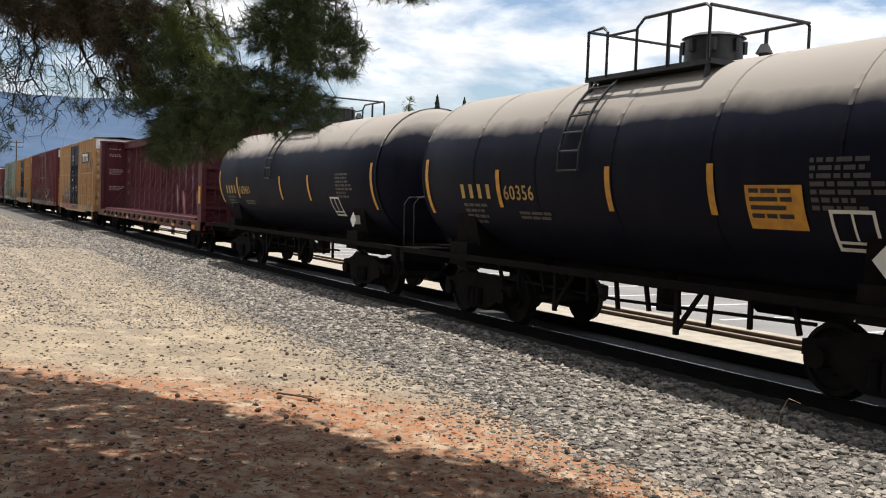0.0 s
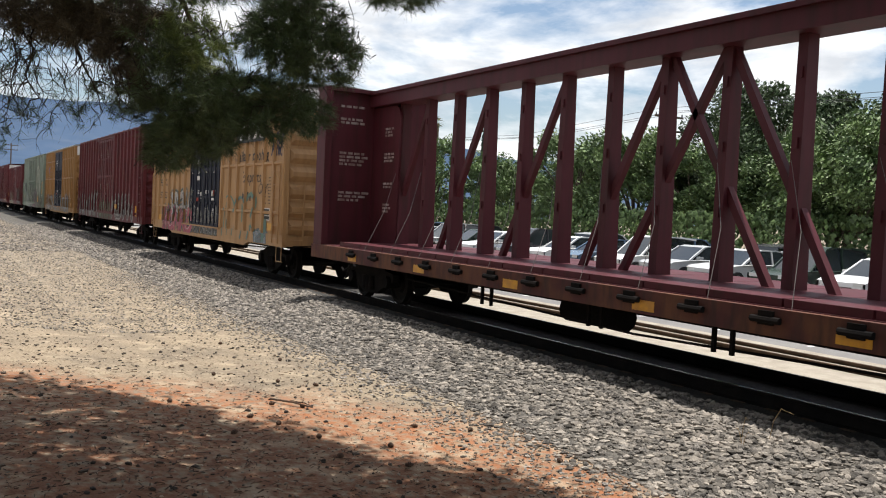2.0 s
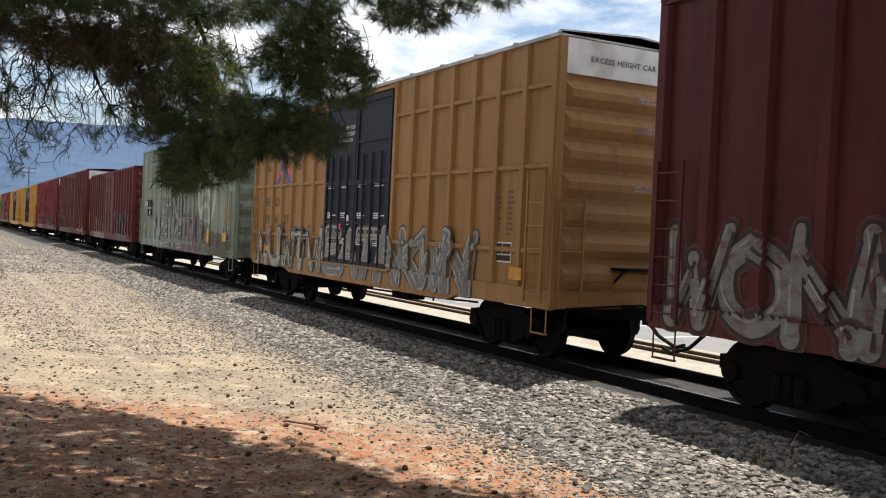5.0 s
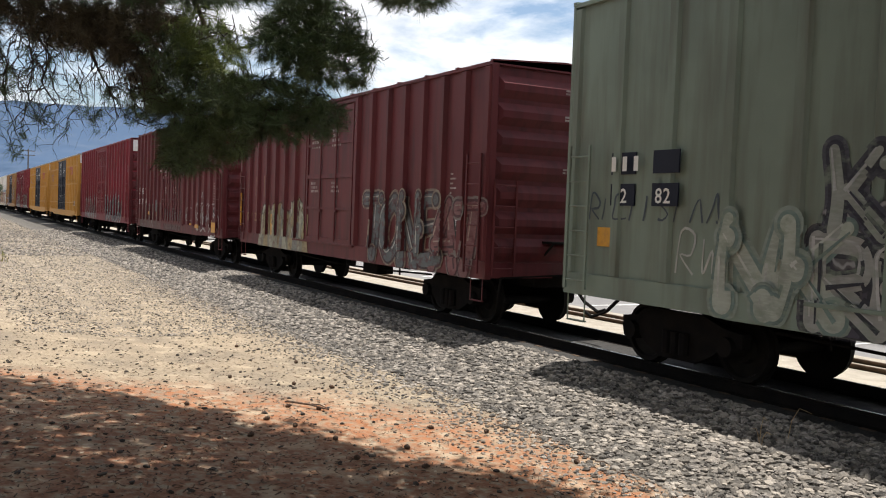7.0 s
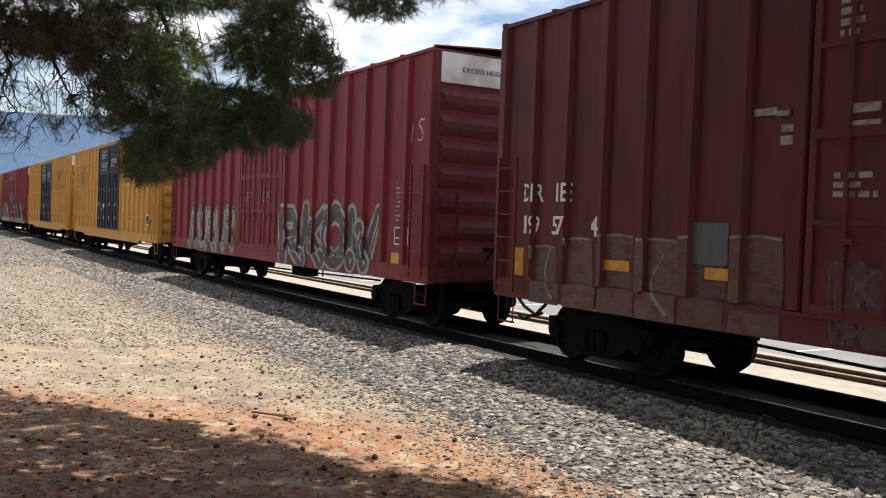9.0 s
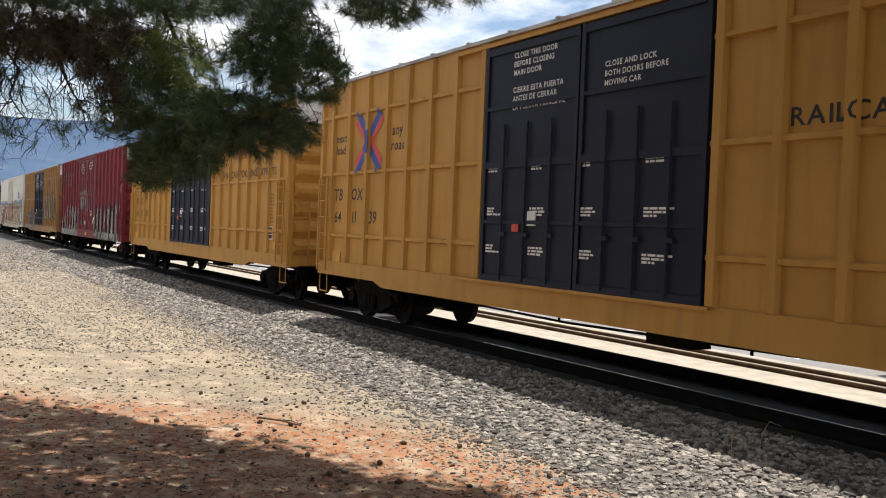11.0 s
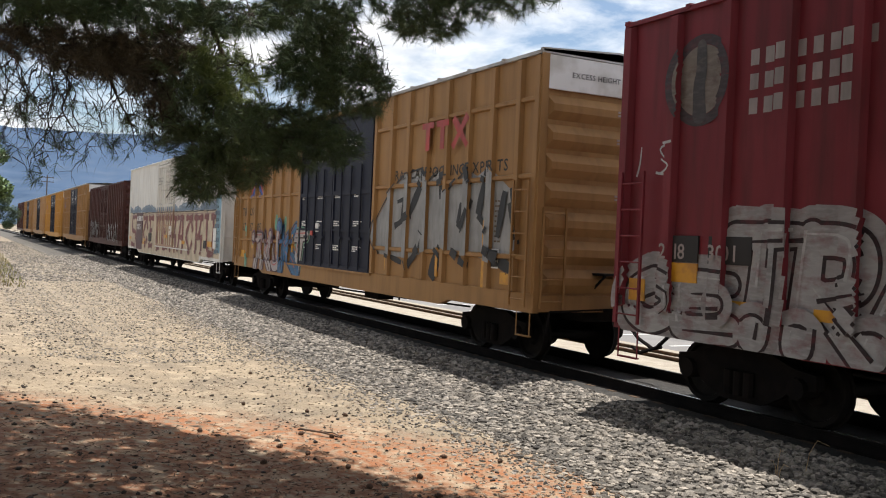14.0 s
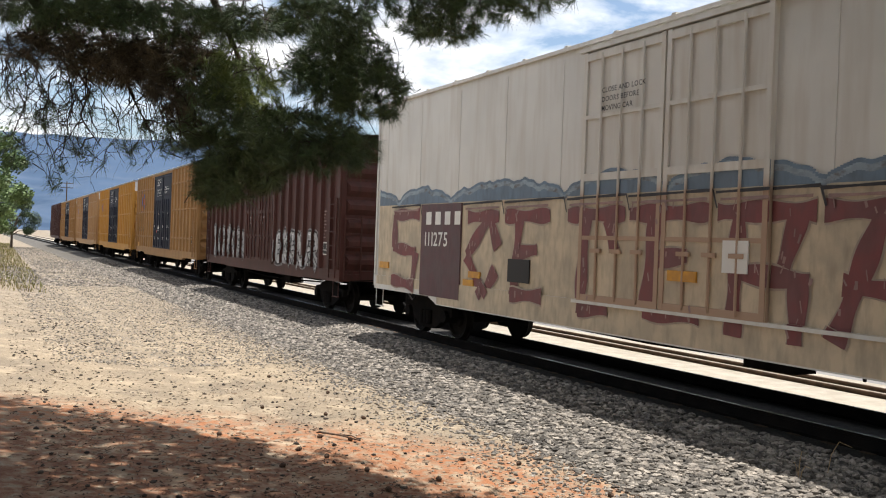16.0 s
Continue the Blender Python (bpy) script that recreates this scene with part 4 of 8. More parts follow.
def tank_car(label, where, shell, number, sign=False, mark=0.8):
    """A black tank on a stub frame with a railed platform on top."""
    car = tagged(empty("tank_car"), label, "tank car", "cars of the freight train")
    r, zc, hs = 1.50, 2.62, shell / 2
    g = Geo()
    prof = [(-hs - 0.62, 0.05), (-hs - 0.60, 0.35), (-hs - 0.52, 0.75), (-hs - 0.36, 1.12), (-hs - 0.16, 1.38), (-hs, r)]
    prof += [(-hs + shell * i / 6 + o, r + (0.012 if 0 < i < 6 and o else 0)) for i in range(1, 6) for o in (0,)]
    prof += [(hs, r), (hs + 0.16, 1.38), (hs + 0.36, 1.12), (hs + 0.52, 0.75), (hs + 0.60, 0.35), (hs + 0.62, 0.05)]
    g.lathe_x(prof, 0, zc, 56)
    body = part("tank", g, TANK, car, "dusty black riveted tank shell, sunlit top in its colour", True)
    for i in range(0, 7):
        w = Geo()
        x = -hs + shell * i / 6
        w.ring(None, [[(xx, (r + 0.008) * math.cos(6.28319 * j / 48), zc + (r + 0.008) * math.sin(6.28319 * j / 48)) for j in range(48)] for xx in (x - 0.03, x + 0.03)], False)
        part("weld_band", w, TANK, body)
    fr = Geo()
    for s in (-1, 1):
        a, b = sorted((s * (hs - 2.4), s * (hs + 0.95)))
        fr.box(a, b, -0.32, 0.32, 0.80, 1.16)
        fr.box(*sorted((s * (hs + 0.80), s * (hs + 0.97))), -1.45, 1.45, 0.85, 1.12)
        fr.box(*sorted((s * (hs - 1.6), s * (hs - 1.0))), -1.42, 1.42, 0.95, 1.35)
        fr.hexa([(s * (hs - 1.7), -1.2, 1.3), (s * (hs - 0.9), -1.2, 1.3), (s * (hs - 0.9), 1.2, 1.3), (s * (hs - 1.7), 1.2, 1.3),
                 (s * (hs - 1.6), -1.3, 1.9), (s * (hs - 1.0), -1.3, 1.9), (s * (hs - 1.0), 1.3, 1.9), (s * (hs - 1.6), 1.3, 1.9)])
    for y in (-1.42, 1.42):
        fr.box(-hs - 0.9, hs + 0.9, y - 0.05, y + 0.05, 1.04, 1.14)
    fr.box(-hs + 0.5, hs - 0.5, -0.12, 0.12, 0.86, 1.12)
    part("frame", fr, UNDER, car)
    pip = Geo()
    rng = random.Random(int(shell * 100))
    for i in range(11):
        x = -hs * 0.55 + hs * 1.1 * i / 10
        pip.beam((x, -1.3, 1.1), (x + rng.uniform(-0.1, 0.1), -1.25, 0.72 - rng.uniform(0, 0.12)), 0.05, 0.05)
    pip.tube([(-hs * 0.6, -1.25, 0.82), (0, -1.2, 0.75), (hs * 0.6, -1.25, 0.84)], 0.025)
    pip.cyl((-0.2, -0.1, 0.55), (-0.2, -0.1, 1.2), 0.18, n=10)
    pip.cyl((1.0, 0.5, 0.85), (2.4, 0.5, 0.85), 0.2, n=10)
    for x in (-1.3, 1.3):
        pip.beam((x, -1.38, 1.1), (x, -1.38, 0.45), 0.07, 0.05)
        pip.beam((x, -1.38, 0.5), (x + 0.4, -1.3, 1.1), 0.05, 0.05)
    part("brake_rigging", pip, UNDER, car)
    # platform, dome and rails
    p = Geo()
    p.box(-1.35, 1.25, -0.95, -0.45, 3.96, 4.03)
    p.box(-1.35, 1.25, 0.45, 0.95, 3.96, 4.03)
    p.box(-0.45, -0.2, -0.5, 0.5, 3.98, 4.03)
    p.box(1.0, 1.25, -0.5, 0.5, 3.98, 4.03)
    for x in (-1.25, 1.15):
        for y in (-0.9, 0.9):
            p.beam((x, y, 3.98), (x, y * 1.05, 3.55), 0.05, 0.05)
    part("platform", p, IRON, car, "black steel top platform")
    d = Geo()
    d.cyl((0.35, 0, 4.0), (0.35, 0, 4.5), 0.42, 0.40, 20)
    d.cyl((0.35, 0, 4.5), (0.35, 0, 4.56), 0.45, 0.30, 20)
    for a in range(8):
        d.box(0.35 + 0.42 * math.cos(a * 0.785) - 0.03, 0.35 + 0.42 * math.cos(a * 0.785) + 0.03, 0.42 * math.sin(a * 0.785) - 0.03, 0.42 * math.sin(a * 0.785) + 0.03, 4.28, 4.46)
    part("manway_dome", d, IRON, car, smooth=True)
    for vx, vy, vz, vr in ((1.0, 0.3, 4.25, 0.07), (-0.7, 0, 4.22, 0.06), (-0.3, 0.2, 4.2, 0.05)):
        v = Geo()
        v.cyl((vx, vy, 4.05), (vx, vy, vz), vr, n=8)
        if vx > 0:
            v.cyl((vx, vy, vz), (vx, vy, vz + 0.13), 0.12, 0.05, 8)
        part("valve", v, IRON, car)
    rl = Geo()
    for y in (-0.95, 0.95):
        rl.tube([(-1.3, y, 4.0), (-1.3, y, 4.72), (-0.95, y, 4.74), (-0.85, y, 4.66), (-0.85, y, 4.0)], 0.024)
        rl.tube([(-0.2, y, 4.0), (-0.2, y, 4.62), (-0.05, y, 4.74), (1.12, y, 4.74), (1.2, y, 4.68), (1.2, y, 4.0)], 0.024)
        rl.tube([(0.45, y, 4.0), (0.45, y, 4.74)], 0.03)
        rl.tube([(-0.85, y, 4.6), (-0.2, y, 4.6)], 0.02)
    for x in (-1.3, 1.2):
        rl.tube([(x, -0.95, 4.72), (x, 0.95, 4.72)], 0.024)
    part("platform_railing", rl, IRON, car, "black pipe handrail")
    ld = Geo()
    for o in (-1.1, -0.62):
        ld.tube([(o, -math.sin(a) * (r + 0.09), zc + math.cos(a) * (r + 0.09)) for a in (0.62, 0.75, 0.9, 1.05, 1.2, 1.4, 1.6)], 0.022)
    for a in (0.7, 0.88, 1.06, 1.24, 1.42, 1.6):
        ld.tube([(-1.1, -math.sin(a) * (r + 0.09), zc + math.cos(a) * (r + 0.09)), (-0.62, -math.sin(a) * (r + 0.09), zc + math.cos(a) * (r + 0.09))], 0.016)
    part("tank_ladder", ld, IRON, car)
    for s in (-1, 1):
        xe = s * (hs + 0.86)
        sr = Geo()
        sr.tube([(xe, -1.2, 1.1), (xe, -1.22, 2.0), (xe, -1.12, 2.13), (xe, -0.35, 2.2), (xe, 0.35, 2.2), (xe, 1.12, 2.13), (xe, 1.22, 2.0), (xe, 1.2, 1.1)], 0.013)
        part("end_handrail", sr, IRON, car)

    def on_shell(g2, lift=0.006):
        """Bends flat writing onto the shell."""
        g2.v = [(x, -math.sqrt(max(0.01, (r + lift) ** 2 - (z - zc) ** 2)), z) for x, y, z in g2.v]

    def arc_plate(x, w_, z0, z1, mat_, nm, lift):
        q = Geo()
        k = 8
        for i in range(k):
            a, b = z0 + (z1 - z0) * i / k, z0 + (z1 - z0) * (i + 1) / k
            q.face((x, 0, a), (x + w_, 0, a), (x + w_, 0, b), (x, 0, b))
        on_shell(q, lift)
        part(nm, q, mat_, car)
    for x in (-hs + 0.12, -hs + mark + 1.18, -hs * 0.02, hs * 0.33, hs - 0.26):
        arc_plate(x, 0.11, 2.0 if abs(x) < hs - 0.5 else 1.85, 2.62 if abs(x) < hs - 0.5 else 2.85, TAPE, "reflector", 0.014)
    t = Geo()
    bars(t, -hs + mark, 2.14, [[0.11, 0.11, 0.11, 0.11]], 0.24, 0.0, 1.0)
    x = -hs + mark + 1.36
    letters(t, number, x, 2.13, 0.33, lambda q, z=9: 0.0)
    on_shell(t, 0.012)
    part("stencil", t, OCHRE, car, "yellow stencilled car number")
    t = Geo()
    rng = random.Random(5)
    bars(t, -hs + mark, 2.0, [[rng.uniform(0.05, 0.2) for _ in range(4)] for _ in range(4)], 0.05, 0, 1.9)
    bars(t, -hs + mark + 1.7, 1.9, [[0.3, 0.3, 0.2], [0.3, 0.2, 0.25]], 0.045, 0, 1.6)
    bars(t, hs - 2.2, 2.6, [[rng.uniform(0.05, 0.2) for _ in range(5)] for _ in range(7)], 0.05, 0, 1.7)
    on_shell(t, 0.012)
    tagged(part("fine_print", t, surface("dim_stencil", (0.075, 0.07, 0.068), rough=0.6), car, "small grey data, too small to read"), kind="stuff")
    if sign:
        arc_plate(2.4, 0.8, 1.86, 2.36, TAPE, "yellow_notice", 0.016)
        t = Geo()
        rng = random.Random(8)
        bars(t, 2.46, 2.27, [[0.14, 0.2, 0.18], [0.4, 0.16], [0.5], [0.18, 0.14, 0.2]], 0.05, 0, 1.9)
        on_shell(t, 0.022)
        part("notice_print", t, INK, car)
    for x0, z0 in ((3.5 if sign else hs - 2.7, 1.66),):
        for a, b, c, d2 in ((0, 0.55, 0, 0.04), (0, 0.55, 0.4, 0.44), (0, 0.04, 0.04, 0.4), (0.51, 0.55, 0.04, 0.4), (0.26, 0.29, 0.12, 0.4), (0.04, 0.51, 0.08, 0.11)):
            arc_plate(x0 + a, b - a, z0 + c, z0 + d2, CHALK, "data_frame_bar", 0.014)
    pl = Geo()
    for x in (hs - 1.3,):
        pl.face((x, -1.40, 1.42), (x + 0.17, -1.40, 1.60), (x, -1.40, 1.78), (x - 0.17, -1.40, 1.60))
        pl.box(x - 0.05, x + 0.05, -1.39, -1.2, 1.5, 1.7)
    part("hazard_diamond", pl, CHALK, car, "white diamond hazard placard")
    running_gear(car, shell + 1.9, 2.35)
    CARS.append((car, where))
    return car


SILL = surface("rusty_sill", (0.07, 0.018, 0.016), (0.12, 0.045, 0.02), (0.03, 0.015, 0.012), scale=1.6, fine=9, streak=0.2, rough=0.8)


def centre_beam(label, where, length):
    """An empty lumber flatcar: a deck, two bulkheads and a truss along its middle."""
    car = tagged(empty("centerbeam_flatcar"), label, "flatcar", "cars of the freight train")
    half, base, high = length / 2, 1.12, 4.78
    dk = Geo()
    dk.box(-half, half, -1.42, 1.42, 0.98, base)
    for y in (-1.482, 1.482):
        q = Geo()
        q.box(-half, half, y - 0.06, y + 0.06, 0.80, base - 0.01)
        part("side_sill", q, SILL, car, "rust-streaked maroon side sill")
    q = Geo()
    q.box(-half + 0.3, half - 0.3, -0.35, 0.35, 0.6, 0.975)
    part("centre_sill", q, UNDER, car)
    part("deck", dk, MAROON, car, "maroon steel deck with deep side sills")
    n = 18
    cr = Geo()
    cr.box(-0.55, 0.55, -1.38, 1.38, base + 0.003, base + 0.10)
    cm = mesh_of("deck_riser", cr, MAROON)
    lug = Geo()
    lug.box(-0.10, 0.10, -1.58, -1.50, 0.92, 1.08)
    lug.cyl((-0.2, -1.57, 0.98), (0.2, -1.57, 0.98), 0.04, n=8)
    lm = mesh_of("strap_winch", lug, UNDER)
    for i in range(n - 1):
        x = -half + 1.9 + (length - 3.8) * i / (n - 2)
        part("deck_riser", cm, parent=car, at=pose(x, 0, 0))
        part("strap_winch", lm, parent=car, at=pose(x + 0.5, 0, 0))
    for s in (-1, 1):
        b = Geo()
        x = s * (half - 0.25)
        b.box(x - 0.08, x + 0.08, -1.34, 1.34, base, high)
        bo = part("bulkhead", b, MAROON, car, "ribbed maroon end bulkhead")
        pieces = [("corner_post", (x - 0.25, x + 0.25, y - 0.08, y + 0.08, 0.8, high - 0.005)) for y in (-1.42, 1.42)]
        outer = sorted((x + s * 0.06, x + s * 0.2))
        pieces += [("bulkhead_rib", (*outer, -1.33, 1.33, z - 0.06, z + 0.06)) for z in (base + 0.5, base + 1.2, base + 1.9, base + 2.6, base + 3.2)]
        pieces += [("bulkhead_cap", (x - 0.26, x + 0.26, -1.52, 1.52, high, high + 0.09))]
        pieces += [("bulkhead_stud", (*sorted((x + s * 0.05, x + s * 0.19)), y - 0.07, y + 0.07, base, high - 0.01)) for y in (-0.5, 0.5)]
        for nm, dims in pieces:
            q = Geo()
            q.box(*dims)
            part(nm, q, MAROON, bo)
        if s < 0:
            t = Geo()
            rng = random.Random(3)
            for rows, z in ((1, 4.42), (2, 4.12), (4, 3.3), (3, 2.35)):
                bars(t, -1.05, z, [[rng.uniform(0.06, 0.2) for _ in range(4)] for _ in range(rows)], 0.055, 0.0)
            t.v = [(x + 0.083, v[0], v[2]) for v in t.v]
            tagged(part("bulkhead_print", t, WORN, bo, "worn white print, too small to read"), kind="stuff")
            top_, r_ = high - 0.32, 0.3
            prof = [(x + 0.08, base), (x + 1.5, base), (x + 1.5, top_ - r_)] + [(x + 1.5 - r_ + r_ * math.cos(a * 0.3927), top_ - r_ + r_ * math.sin(a * 0.3927)) for a in range(1, 5)] + [(x + 0.08, top_)]
            web = Geo()
            web.ring(None, [[(a, y, z) for a, z in prof] for y in (-0.17, 0.17)])
            wp = part("web_plate", web, MAROON, car, "solid maroon plate between bulkhead and truss")
            t = Geo()
            for rows, z in ((3, 3.9), (3, 3.3), (2, 2.6), (3, 2.1)):
                bars(t, x + 0.75, z, [[rng.uniform(0.05, 0.16) for _ in range(3)] for _ in range(rows)], 0.05, -0.174)
            tagged(part("plate_print", t, WORN, wp, "worn white print, too small to read"), kind="stuff")
    tb = Geo()
    tb.box(-half + 0.3, half - 0.3, -0.36, 0.36, high - 0.02, high + 0.06)
    tb.box(-half + 0.3, half - 0.3, -0.30, 0.30, high - 0.30, high - 0.02)
    part("top_chord", tb, MAROON, car, "maroon top chord of the truss")
    k = 16
    xs = [-half + 1.7 + (length - 3.4) * i / (k - 1) for i in range(k)]
    col = Geo()
    col.hexa([(-0.085, -0.15, base), (0.085, -0.15, base), (0.085, 0.15, base), (-0.085, 0.15, base),
              (-0.075, -0.10, high - 0.25), (0.075, -0.10, high - 0.25), (0.075, 0.10, high - 0.25), (-0.075, 0.10, high - 0.25)])
    for z in (base + 1.0, base + 1.9, base + 2.8):
        col.box(-0.03, 0.03, -0.18 + (z - base) * 0.018, -0.10, z, z + 0.14)
    colm = mesh_of("truss_column", col, MAROON)
    for x in xs:
        part("truss_column", colm, parent=car, at=pose(x, 0, 0))
    for i in range(8, 15, 2):
        for s in (-1, 1):
            g = Geo()
            a, z_ = xs[i] * s, high - 0.28
            b2 = a + s * 1.9
            if abs(b2) > half - 0.4:
                continue
            g.beam((a, 0, z_), (b2, 0, base), 0.11, 0.11)
            part("truss_brace", g, MAROON, car)
    for s in (-1, 1):
        g = Geo()
        g.beam((s * 0.55, 0, high - 0.28), (-s * 1.5, 0, base), 0.11, 0.11)
        part("truss_brace", g, MAROON, car)
    cable = surface("slack_steel_cable", (0.10, 0.085, 0.08), rough=0.6, metal=0.3)
    cb = Geo()
    cb.tube([(0, -0.2, base + 1.75), (0.7, -0.8, base + 0.85), (1.2, -1.5, base - 0.05)], 0.005, 4)
    cbm = mesh_of("tie_cable", cb, cable)
    for x in xs:
        part("tie_cable", cbm, parent=car, at=pose(x, 0, 0))
    placards(car, lambda x, z=9: -1.52, [(TAPE, [(-half + 2.2 + 3.1 * i, 0.84, 0.42, 0.14) for i in range(7)]), ])
    g = Geo()
    for s in (half - 0.25,):
        g.box(s - 0.12, s + 0.12, -1.515, -1.50, 1.75, 2.35)
    part("reflector", g, TAPE, car)

    def draw(g2):
        for i, two in enumerate(("200", "173")):
            letters(g2, two, -half + 2.6 + i * 1.5, 0.84, 0.2, lambda q, z=9: -1.52)
    stencil(car, CHALK, draw, "white stencilled car number")
    part("ladder", ladder(half - 0.06, -1.42, 0.6, 2.6, 0.42, "y"), MAROON, car)
    ub = Geo()
    ub.cyl((-2.0, -0.6, 0.55), (-0.6, -0.6, 0.55), 0.2, n=10)
    ub.tube([(-half + 4, -1.0, 0.6), (0, -1.0, 0.42), (half - 4, -1.0, 0.6)], 0.02)
    for x in (-4, -1, 1.5, 4.5):
        ub.beam((x, -1.0, 0.4), (x, -1.0, 0.95), 0.05, 0.05)
        ub.beam((x + 0.3, -1.0, 0.4), (x + 0.3, -1.0, 0.95), 0.05, 0.05)
    part("underframe", ub, UNDER, car)
    running_gear(car, length, 2.4)
    CARS.append((car, where))
    return car


def sprayed_door():
    """The plug door's white paint, with the mural's cream sprayed over its lower half, bars and all."""
    m = paint("white_door_paint", (0.60, 0.57, 0.52), (0.50, 0.43, 0.35))
    nt = m.node_tree
    n, li = nt.nodes, nt.links
    bs = n["Principled BSDF"]
    co, sep, mr, mx = n.new("ShaderNodeTexCoord"), n.new("ShaderNodeSeparateXYZ"), n.new("ShaderNodeMapRange"), n.new("ShaderNodeMix")
    li.new(co.outputs["Object"], sep.inputs[0])
    li.new(sep.outputs["Z"], mr.inputs["Value"])
    mr.inputs["From Min"].default_value, mr.inputs["From Max"].default_value = 2.95, 2.75
    mx.data_type = "RGBA"
    li.new(mr.outputs["Result"], mx.inputs["Factor"])
    li.new(bs.inputs["Base Color"].links[0].from_socket, mx.inputs["A"])
    mx.inputs["B"].default_value = (0.40, 0.27, 0.19, 1)
    li.new(mx.outputs["Result"], bs.inputs["Base Color"])
    return m


def reefer(label, where, length):
    """A white refrigerator car with smooth sides and a wide plug door."""
    half = length / 2
    car, depth, half, leaves = boxcar(label, where, length, WHITE, posts=[], post_w=0.05, deep=0.02, door=(-1.98, 1.81), door_mat=sprayed_door(), band=False, plain_end=True, name="refrigerator_car", roof_mat=WHITE, sill_drop=0.12, track_span=(-2.1, 4.9))
    g = Geo()
    for x in spread(-half + 0.5, half - 0.5, 12):
        if -2.1 < x < 1.95:
            continue
        g.box(x - 0.007, x + 0.007, -1.488, -1.48, 1.2, 4.98)
    part("seam_battens", g, WHITE, car)
    b = Geo()
    b.box(half - 0.01, half + 0.02, -1.38, 1.38, 4.45, 4.95)
    part("end_band", b, SIGNBLUE, car, "blue warning band")
    # mural: a blue skyline over red letters on cream
    cream, sky, red, white = (0.58, 0.47, 0.33), (0.15, 0.21, 0.28), (0.115, 0.032, 0.036), (0.62, 0.58, 0.54)
    base = Geo()
    edge, glow = Geo(), Geo()
    rng = random.Random(11)
    x = -half + 0.15
    zs = 3.05
    while x < half - 0.2:
        nx = x + 0.04
        z = 2.88 + 0.25 * abs(math.sin(x * 1.05 + 0.5 * math.sin(x * 0.7))) ** 0.8 + 0.05 * abs(math.sin(x * 3.9)) + 0.05 * noise.noise((x * 5, 0, 0)) + max(0, x - 8.4) * 0.34
        y = depth(x + 0.05) - 0.016 if -1.98 < x < 1.81 else -1.496
        base.face((x, y, 1.2), (nx, y, 1.2), (nx, y, 2.80), (x, y, 2.80))
        base.face((x, -1.5235, 1.0 if abs(x) > half - 3.3 else 0.76), (nx, -1.5235, 1.0 if abs(nx) > half - 3.3 else 0.76), (nx, -1.5235, 1.2), (x, -1.5235, 1.2))
        edge.face((x, y, 2.80), (nx, y, 2.80), (nx, y, z), (x, y, z))
        glow.face((x, y - 0.002, z - 0.13), (nx, y - 0.002, z - 0.13), (nx, y - 0.002, z - 0.05), (x, y - 0.002, z - 0.05))
        x = nx
    part("mural_ground", base, hue(cream), car, "cream ground of a sprayed mural")
    part("mural_skyline", edge, hue(sky), car, "blue jagged skyline of a sprayed mural")
    part("mural_mist", glow, spray_coat((0.30, 0.37, 0.43), 0.8), car, "pale mist inside the blue skyline")
    lift = lambda q, z=9: -1.526 if z < 1.2 else ((depth(q) - 0.018) if -1.98 < q < 1.81 else -1.498)
    red_g, rim_g, wear = Geo(), Geo(), Geo()
    tall = {"S": [((1, 1), (0.05, 1)), ((0.1, 1), (0.1, 0.55)), ((0.05, 0.55), (0.9, 0.5)), ((0.9, 0.5), (0.8, 0.05)), ((0.9, 0.05), (0.05, 0.1))],
            "C": [((0.1, 0.95), (0.95, 0.95)), ((0.65, 0.9), (0.1, 0.5)), ((0.1, 0.5), (0.6, 0.05)), ((0.6, 0.05), (0.9, 0.35)), ((0.75, 0.9), (0.95, 0.6))],
            "E": [((0, 0.95), (1, 0.95)), ((0.35, 0.95), (0.25, 0.1)), ((0.3, 0.55), (0.75, 0.6)), ((0.2, 0.1), (0.9, 0.12))],
            "T": [((0, 0.95), (1, 0.95)), ((0.38, 0.95), (0.30, 0.0)), ((0.75, 0.9), (0.85, 0.62)), ((0.25, 0.05), (0.75, 0.08))],
            "R": [((0, 0.95), (1, 0.95)), ((0.25, 0.95), (0.2, 0.0)), ((0.85, 0.95), (0.7, 0.55)), ((0.15, 0.5), (0.95, 0.45)), ((0.85, 0.45), (0.85, 0.0))],
            "A": [((0, 0.95), (1, 0.95)), ((0.55, 0.95), (0.15, 0.05)), ((0.8, 0.95), (0.85, 0.0)), ((0.2, 0.45), (0.8, 0.42))],
            "K": [((0, 0.95), (1, 0.95)), ((0.28, 0.95), (0.28, 0.05)), ((0.8, 0.95), (0.6, 0.52)), ((0.3, 0.48), (0.95, 0.46)), ((0.85, 0.46), (0.85, 0.05))],
            "U": [((0, 0.97), (0.42, 0.97)), ((0.62, 0.97), (1.05, 0.97)), ((0.25, 0.95), (0.25, 0.3)), ((0.25, 0.3), (0.5, 0.1)), ((0.45, 0.1), (0.95, 0.1)), ((0.85, 0.95), (0.85, 0.1))]}
    r3 = random.Random(6)
